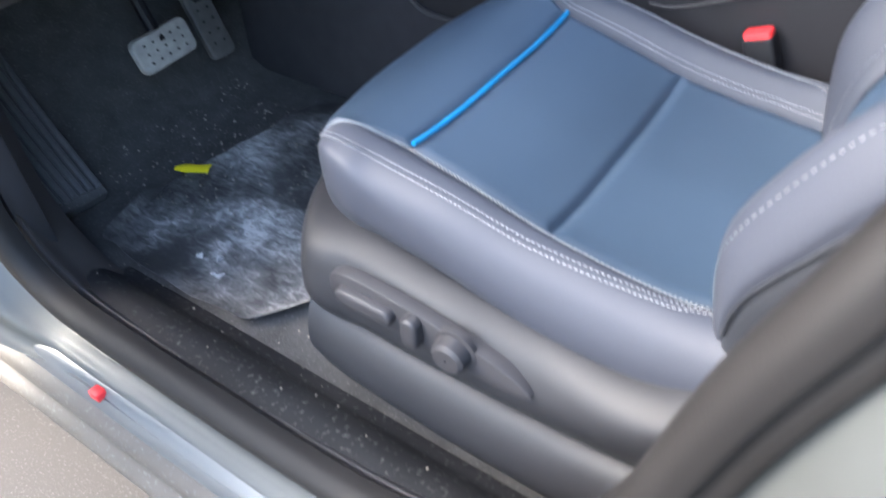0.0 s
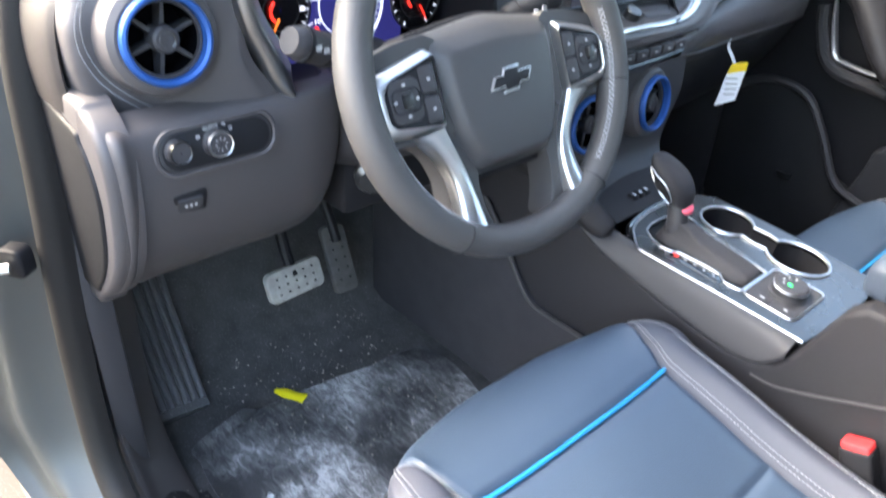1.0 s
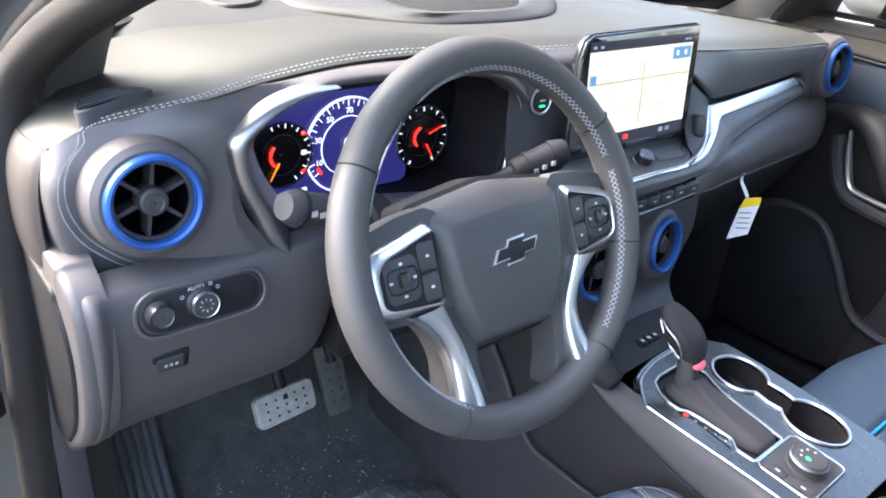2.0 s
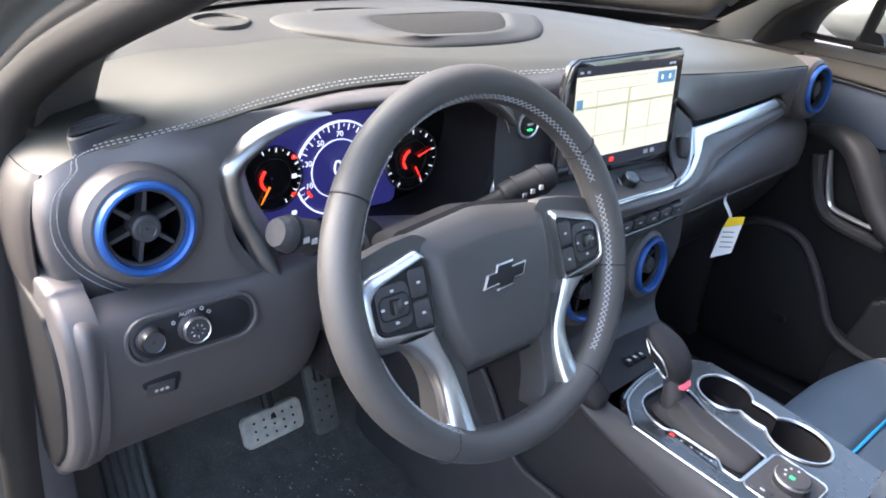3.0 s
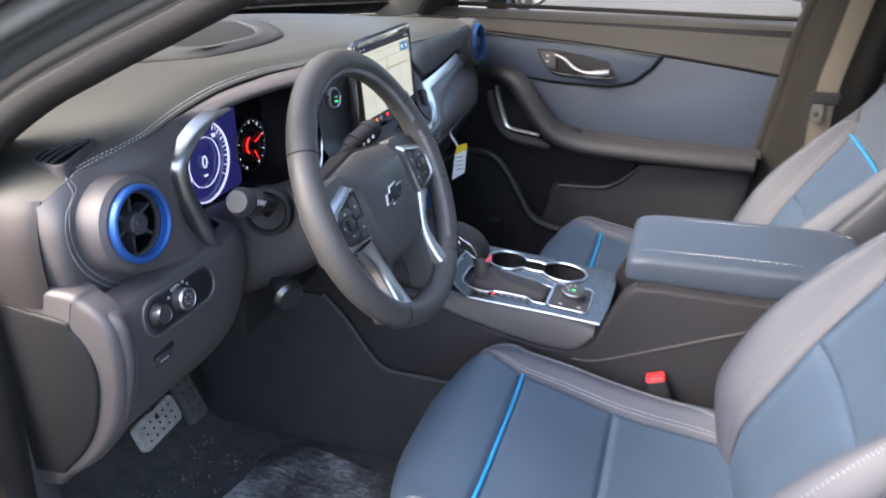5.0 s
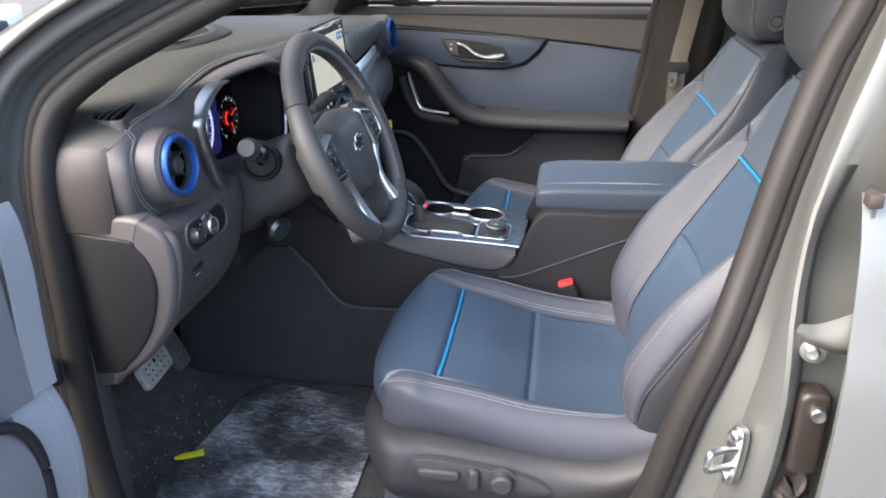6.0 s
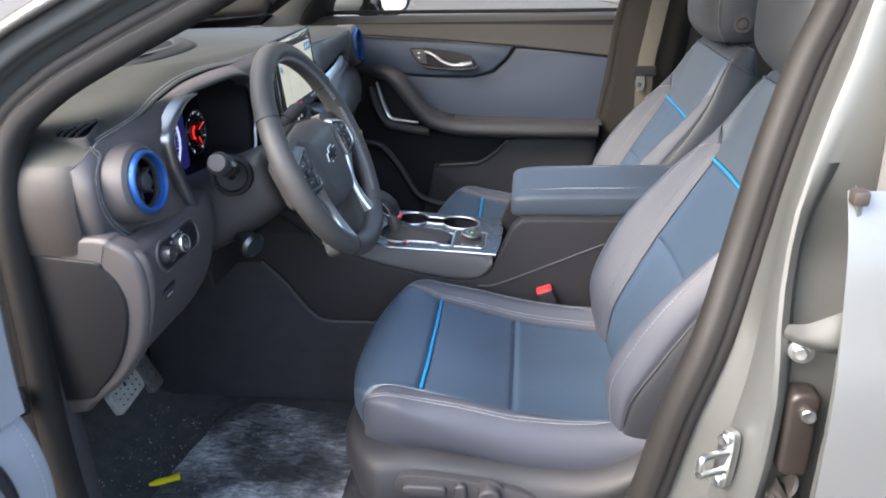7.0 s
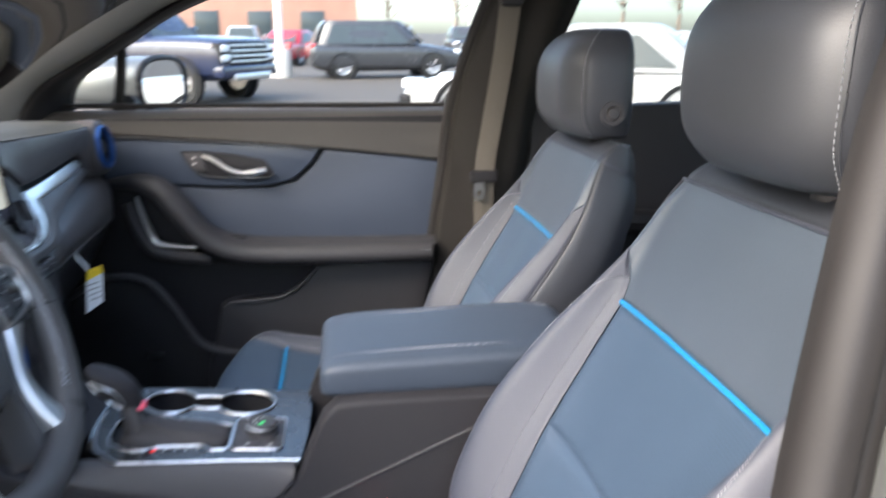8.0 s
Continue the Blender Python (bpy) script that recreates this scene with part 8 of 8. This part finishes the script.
def vehicle(name, at, turn, label, colour, kind="suv", grp="parked cars"):
    """A parked vehicle, nose along +x before turning. Sizes in metres."""
    L, W, H = {"suv": (4.6, 1.85, 1.68), "truck": (5.9, 2.0, 1.95), "sedan": (4.7, 1.82, 1.45)}[kind]
    V = thing(name, (0, 0, 0), label, "pickup truck" if kind == "truck" else "car", grp)
    lift = 0.32 if kind == "truck" else 0.22
    belt = {"suv": 1.05, "truck": 1.25, "sedan": 0.95}[kind]
    h = L / 2
    # body: rings along the length (x, half width, bottom, top)
    tops = {"suv": ((-h, 0.78, 0.45, 0.85), (-h + 0.06, 0.90, 0.35, 1.0), (-h + 0.5, 0.925, lift, belt), (0.0, 0.925, lift, belt - 0.02), (h * 0.42, 0.92, lift, belt - 0.03), (h * 0.7, 0.90, lift, belt - 0.1), (h - 0.1, 0.84, 0.3, belt - 0.22), (h, 0.74, 0.4, belt - 0.38)),
            "truck": ((-h, 0.92, 0.55, 1.2), (-h + 0.05, 0.98, 0.5, 1.28), (-h + 1.0, 1.0, lift + 0.1, 1.3), (0.0, 1.0, lift + 0.1, belt + 0.03), (h * 0.4, 1.0, lift + 0.1, belt + 0.04), (h * 0.75, 0.99, lift + 0.1, belt + 0.03), (h - 0.12, 0.96, 0.45, belt - 0.02), (h, 0.92, 0.5, belt - 0.1)),
            "sedan": ((-h, 0.75, 0.4, 0.8), (-h + 0.08, 0.86, 0.32, 0.93), (-h + 0.6, 0.9, lift, belt), (0.0, 0.91, lift, belt - 0.02), (h * 0.4, 0.91, lift, belt - 0.04), (h * 0.7, 0.88, lift, belt - 0.12), (h - 0.1, 0.82, 0.28, belt - 0.25), (h, 0.72, 0.36, belt - 0.38))}[kind]
    rows = []
    for x, w, b, t in tops:
        c, hh = (b + t) / 2, (t - b) / 2
        rows.append([(x, w * math.copysign(abs(math.cos(a)) ** 0.35, math.cos(a)), c + hh * math.copysign(abs(math.sin(a)) ** 0.45, math.sin(a))) for a in np.linspace(0, 2 * np.pi, 28, endpoint=False)])
    body = part("body", sheet(rows, 56, 44, cu=True, cap=True), paint(colour[0], colour[1]), V, smooth=40)
    # cabin
    cab = {"suv": ((-h + 0.12, -h + 0.45, 1.15, 0.45), H), "truck": ((-0.9, -0.75, 1.35, 0.6), H), "sedan": ((-h + 0.75, -h + 1.45, 1.05, 0.15), H)}[kind]
    x0, x1, x3, x2 = cab[0]
    rows = []
    for t in np.linspace(0, 1, 6):
        z = belt - 0.06 + (H - belt + 0.06) * (1 - (1 - t) ** 1.25)
        xa, xb = x0 + (x1 - x0) * t, x3 + (x2 - x3) * t
        w = 0.88 - 0.22 * t**1.3
        rows.append([((xa + xb) / 2 + (xb - xa) / 2 * math.copysign(abs(math.cos(a)) ** 0.3, math.cos(a)), w * math.copysign(abs(math.sin(a)) ** 0.4, math.sin(a)), z) for a in np.linspace(0, 2 * np.pi, 28, endpoint=False)])
    part("cabin", sheet(rows, 56, 20, cu=True, cap=True), paint(colour[0], colour[1]), V, smooth=40)
    # windows as dark glass slightly proud of the cabin
    for s in (-1, 1):
        n = 3 if kind == "suv" else 2
        for k in range(n):
            fa, fb = k / n, (k + 1) / n
            lo, hi = belt + 0.0, H - 0.13
            wz = lambda z: s * (0.88 - 0.22 * (1 - (1 - (z - belt + 0.06) / (H - belt + 0.06)) ** 0.8) ** 1.3 + 0.012)
            q = lambda f, t: x0 + 0.28 * (1 - t * 0) + (x1 - x0) * t + f * ((x3 - 0.42 + (x2 - x3) * t) - (x0 + 0.28 + (x1 - x0) * t))
            ta, tb = 0.12, 0.8
            pts = [[(q(fa, ta) + 0.03, wz(lo), lo), (q(fb, ta) - 0.03, wz(lo), lo)], [(q(fa, tb) + 0.03, wz(hi), hi), (q(fb, tb) - 0.03, wz(hi), hi)]]
            part("side_window", sheet(pts, 4, 4, thick=0.006), DARKGLASS, V, "dark side window")
    t0, t1 = 0.1, 0.82
    for xa, xb, d in ((x3, x2, 0.02), (x0, x1, -0.02)):
        za, zb = belt + 0.02, H - 0.1
        pts = [[(xa + (xb - xa) * t0 + d, y, za) for y in (-0.72, 0, 0.72)], [(xa + (xb - xa) * t1 + d, y, zb) for y in (-0.58, 0, 0.58)]]
        part("windscreen", sheet(pts, 8, 6, thick=0.006), DARKGLASS, V, "dark windscreen")
    # wheels
    rw = 0.40 if kind == "truck" else 0.345
    for x in (-h + 0.95, h - 0.92):
        for s in (-1, 1):
            c = (x, s * (W / 2 - 0.12), rw)
            wl = part("wheel", lathe([(rw * 0.62, 0.11), (rw * 0.95, 0.11), (rw, 0.07), (rw, -0.09), (rw * 0.9, -0.11)], c, (0, s, 0), 28), TYRE, V, "black tyre")
            part("rim", lathe([(rw * 0.62, 0.10), (rw * 0.58, 0.06), (rw * 0.2, 0.05), (0.001, 0.055)], c, (0, s, 0), 28), ALLOY, wl, "alloy rim")
            for k in range(5):
                a = 2 * math.pi * k / 5
                part("spoke", tube([(c[0] + 0.05 * math.cos(a), c[1] + s * 0.075, c[2] + 0.05 * math.sin(a)), (c[0] + rw * 0.6 * math.cos(a), c[1] + s * 0.09, c[2] + rw * 0.6 * math.sin(a))], 0.028, 6), ALLOY, wl)
            part("wheel_arch", lathe([(rw * 1.08, 0.02), (rw * 1.22, 0.02), (rw * 1.24, -0.1), (rw * 1.06, -0.12)], (x, s * (W / 2 - 0.005), rw + 0.02), (0, s, 0), 28, closed=True), TRIM_DARK, V, "dark wheel arch")
    # face
    zf = belt - 0.32
    truck = kind == "truck"
    for s in (-1, 1):
        if truck:
            hl = part("headlight", rbox((h - 0.20, s * 0.80 - 0.15, zf - 0.16), (h + 0.01, s * 0.80 + 0.15, zf + 0.22), 0.03), TRIM_DARK, V, "tall two-tier headlight")
            for z0 in (0.06, -0.12):
                part("lens", rbox((h - 0.16, s * 0.80 - 0.13, zf + z0), (h + 0.03, s * 0.80 + 0.13, zf + z0 + 0.13), 0.02), LAMP_CLEAR, hl, "clear lens")
        else:
            part("headlight", rbox((h - 0.22, s * 0.68 - 0.16, zf), (h - 0.02, s * 0.68 + 0.16, zf + 0.13), 0.03), LAMP_CLEAR, V, "clear headlight")
        part("tail_light", rbox((-h + 0.01, s * 0.74 - 0.1, belt - 0.25), (-h + 0.16, s * 0.74 + 0.12, belt - 0.02), 0.03), LAMP_RED, V, "red tail light")
        part("door_mirror", rbox((x3 - 0.45, s * 1.0 - 0.08, belt + 0.02), (x3 - 0.3, s * 1.0 + 0.08, belt + 0.2), 0.04), paint(colour[0], colour[1]), V)
    gw = 0.66 if truck else 0.52
    part("grille", rbox((h - 0.08, -gw, zf - (0.2 if truck else 0.22)), (h + 0.015, gw, zf + (0.24 if truck else 0.06)), 0.02), TRIM_DARK, V, "dark grille")
    for k in range(4 if truck else 2):
        z0 = zf + (-0.15 + k * 0.1 if truck else -0.14 + k * 0.09)
        part("grille_bar", rbox((h - 0.02, -gw + 0.02, z0), (h + 0.03, gw - 0.02, z0 + (0.045 if truck else 0.03)), 0.008), CHROME, V, "bright grille bar")
    if truck:
        part("bumper", rbox((h - 0.2, -0.97, 0.50), (h + 0.05, 0.97, zf - 0.20), 0.05, 3), paint(colour[0], colour[1]), V, "body-coloured bumper")
        part("skid_bar", rbox((h - 0.12, -0.62, 0.44), (h + 0.10, 0.62, 0.58), 0.03, 3), CHROME, V, "bright lower bumper bar")
    else:
        part("bumper", rbox((h - 0.16, -0.86, 0.36), (h + 0.03, 0.86, 0.56), 0.05, 3), TRIM_DARK, V, "front bumper")
    V.matrix_basis = Matrix.Translation((at[0], at[1], SLOPE * at[1])) @ Euler((math.atan(SLOPE), 0, 0)).to_matrix().to_4x4() @ pose(0, 0, 0, 0, 0, turn)
    return V


NAVY, GREY_, WHT, RD_, SLV = ("navy_paint", (0.012, 0.019, 0.05)), ("graphite_paint", (0.035, 0.037, 0.042)), ("white_paint", (0.42, 0.42, 0.42)), ("red_paint", (0.35, 0.02, 0.03)), ("light_silver_paint", (0.5, 0.51, 0.52))
vehicle("pickup_truck", (-3.95, 15.8, 0), -26, "dark navy pickup truck with chrome grille parked on the asphalt", NAVY, "truck")
vehicle("parked_suv", (1.8, 22.8, 0), 8, "dark graphite SUV parked on the asphalt", GREY_, "suv")
vehicle("parked_car", (3.75, 8.8, 0), 152, "white car parked with its rear window towards the lot", WHT, "sedan")
vehicle("parked_suv", (-5.4, 2.2, 0), 12, "steel blue-grey SUV parked facing the windscreen", ("steel_paint", (0.16, 0.18, 0.2)), "suv")
vehicle("parked_car", (-1.5, 33, 0), 70, "red car parked in the row behind", RD_, "sedan")
rng = random.Random(11)
for k in range(11):
    c = (WHT, GREY_, SLV, NAVY, WHT, GREY_)[k % 6]
    if k == 5:
        continue
    vehicle("parked_car", (-22 + k * 4.3 + rng.uniform(-0.4, 0.4), 43 + rng.uniform(-1.5, 1.5), 0), rng.choice((86, 92, 268)), {"white_paint": "white car parked in the far row", "graphite_paint": "dark grey car parked in the far row", "light_silver_paint": "silver car parked in the far row", "navy_paint": "navy car parked in the far row"}[c[0]], c, rng.choice(("suv", "sedan")), "far row of cars")

LP = thing("lamp_post", (-1.35, 23.0, 0.4), "pale metal lamp post on a concrete footing", "lamp post")
part("footing", lathe([(0.001, 0.85), (0.30, 0.85), (0.33, 0.80), (0.34, -0.05)], (-1.35, 23.0, 0.46), (0, 0, 1), 24), mat("concrete", (0.5, 0.49, 0.46), 0.85, vary=0.15, scale=5, fine=60, bump=0.4), LP, "concrete footing")
part("post", tube([(-1.35, 23.0, 1.2), (-1.35, 23.0, 9.0)], 0.11, 12), mat("post_paint", (0.7, 0.7, 0.68), 0.5, vary=0.06), LP, "pale painted post")

# painted bay lines
LINE = mat("worn_line_paint", (0.62, 0.6, 0.55), 0.8, vary=0.25, scale=6, fine=60, bump=0.3)
for k in range(5):
    x = -14 + k * 2.9
    for y0, y1 in ((3.2, 8.4),):
        b = bmesh.new()
        vs = [b.verts.new((x + dx + 0.25 * (y - y0), y, SLOPE * y + 0.004)) for dx, y in ((-0.06, y0), (0.06, y0), (0.06, y1), (-0.06, y1))]
        b.faces.new(vs)
        solid("bay_line", b, LINE, "worn pale painted parking line on the asphalt", "road marking")

# low brick building and bare trees behind
BR = mat("far_brick", (0.36, 0.2, 0.15), 0.9, vary=0.2, scale=0.6, fine=5, bump=0.3)
BL = thing("brick_building", (-12, 66, 1.3), "long low red brick building far behind the cars", "building")
part("wall", rbox((-40, 66, 0.5), (2, 78, 6.5), 0.05), BR, BL, "red brick wall")
part("roof", rbox((-40.5, 65.5, 6.5), (2.5, 78.5, 7.0), 0.05), mat("far_roof", (0.4, 0.38, 0.36), 0.8, vary=0.1), BL, "pale flat roof edge")
for k in range(9):
    w = part("window", rbox((-38 + k * 4.4, 65.9, 2.4), (-36 + k * 4.4, 66.05, 4.4), 0.02), DARKGLASS, BL, "dark window")
BARK = mat("bark", (0.2, 0.16, 0.13), 0.95, vary=0.3, scale=8, fine=60, bump=0.6)


def bare_tree(at, h, seed):
    r = random.Random(seed)
    T = thing("bare_tree", at, "leafless tree with pale brown twigs far behind the cars", "tree", "far trees")
    base = np.array(at, float)
    tr = [base, base + (0.1, 0, h * 0.3), base + (r.uniform(-0.3, 0.3), 0, h * 0.6), base + (r.uniform(-0.5, 0.5), 0, h)]
    part("trunk", tube(tr, [0.22, 0.17, 0.1, 0.02], 8, 16), BARK, T, "brown trunk")
    bs = []
    P = cr(tr, 40)
    for k in range(26):
        a, z = r.uniform(0, 6.28), r.randint(11, 38)
        l = h * r.uniform(0.15, 0.38) * (1.1 - z / 50)
        d = np.array((math.cos(a), math.sin(a), r.uniform(0.5, 1.2)))
        p1 = P[z] + d * l * 0.5
        p2 = p1 + (d + np.array((r.uniform(-0.5, 0.5), r.uniform(-0.5, 0.5), 0.4))) * l * 0.5
        bs.append(tube([P[z], p1, p2], [0.06, 0.035, 0.01], 5))
        for q in range(5):
            o = P[z] + (p2 - P[z]) * r.uniform(0.3, 0.95)
            bs.append(tube([o, o + np.array((r.uniform(-1, 1), r.uniform(-1, 1), r.uniform(0.3, 1.3))) * l * 0.35], [0.02, 0.006], 4))
    part("crown", join(*bs), BARK, T, "bare branching crown", kind="stuff")
    return T


for k in range(14):
    y = 62 + (k * 37 % 19)
    bare_tree((-30 + k * 5.2, y if k > 7 else y + 22, SLOPE * y), 9 + (k * 29 % 5), k)

# ---- the rest of the car's own body ----
bn = []
for x, z, w, f in ((-0.66, 1.115, 0.80, 0.55), (-0.95, 1.085, 0.83, 0.55), (-1.30, 1.035, 0.84, 0.55), (-1.60, 0.97, 0.80, 0.55), (-1.76, 0.86, 0.72, 0.50), (-1.80, 0.62, 0.68, 0.42)):
    bn.append([(x, -w - 0.05, f), (x, -w - 0.05, z - 0.22), (x, -w, z - 0.07), (x, -w * 0.6, z), (x, 0, z + 0.02), (x, w * 0.6, z), (x, w, z - 0.07), (x, w + 0.05, z - 0.22), (x, w + 0.05, f)])
solid("bonnet", sheet(bn, 50, 40, thick=0.004), PAINT, "silver painted bonnet and front wings of the car", "car body")
solid("tailgate_glass", sheet([[(2.40, y, 1.17), (2.39, y * 0.95, 1.38), (2.34, y * 0.9, 1.62)] for y in (-0.70, 0, 0.70)], 12, 10), GLASS_REAR, "tinted tailgate window", "window")
solid("rear_quarter", sheet([[(x, s_ * 0.88, 0.42), (x, s_ * 0.90, 0.8), (x, s_ * 0.86, 1.18)] for x in (1.90, 2.15, 2.42) for s_ in (1,)], 10, 10, thick=0.004), PAINT, "silver rear quarter of the car", "car body")
for x in (-1.18, 1.78):
    for s_ in (-1, 1):
        z0 = SLOPE * s_ * 0.74
        w_ = thing("wheel", (x, s_ * 0.74, z0), "black tyre on a grey alloy rim under the car", "wheel", "wheels of the car")
        c = (x, s_ * 0.74, z0 + 0.36)
        part("tyre", lathe([(0.24, -0.10), (0.33, -0.105), (0.358, -0.08), (0.36, 0.0), (0.358, 0.08), (0.33, 0.105), (0.24, 0.10)], c, (0, s_, 0), 40, closed=True), TYRE, w_, "black rubber tyre")
        part("rim", lathe([(0.245, -0.09), (0.245, 0.09), (0.22, 0.07), (0.08, 0.075), (0.06, 0.095), (0.001, 0.095)], c, (0, s_, 0), 40), ALLOY, w_, "grey alloy rim")
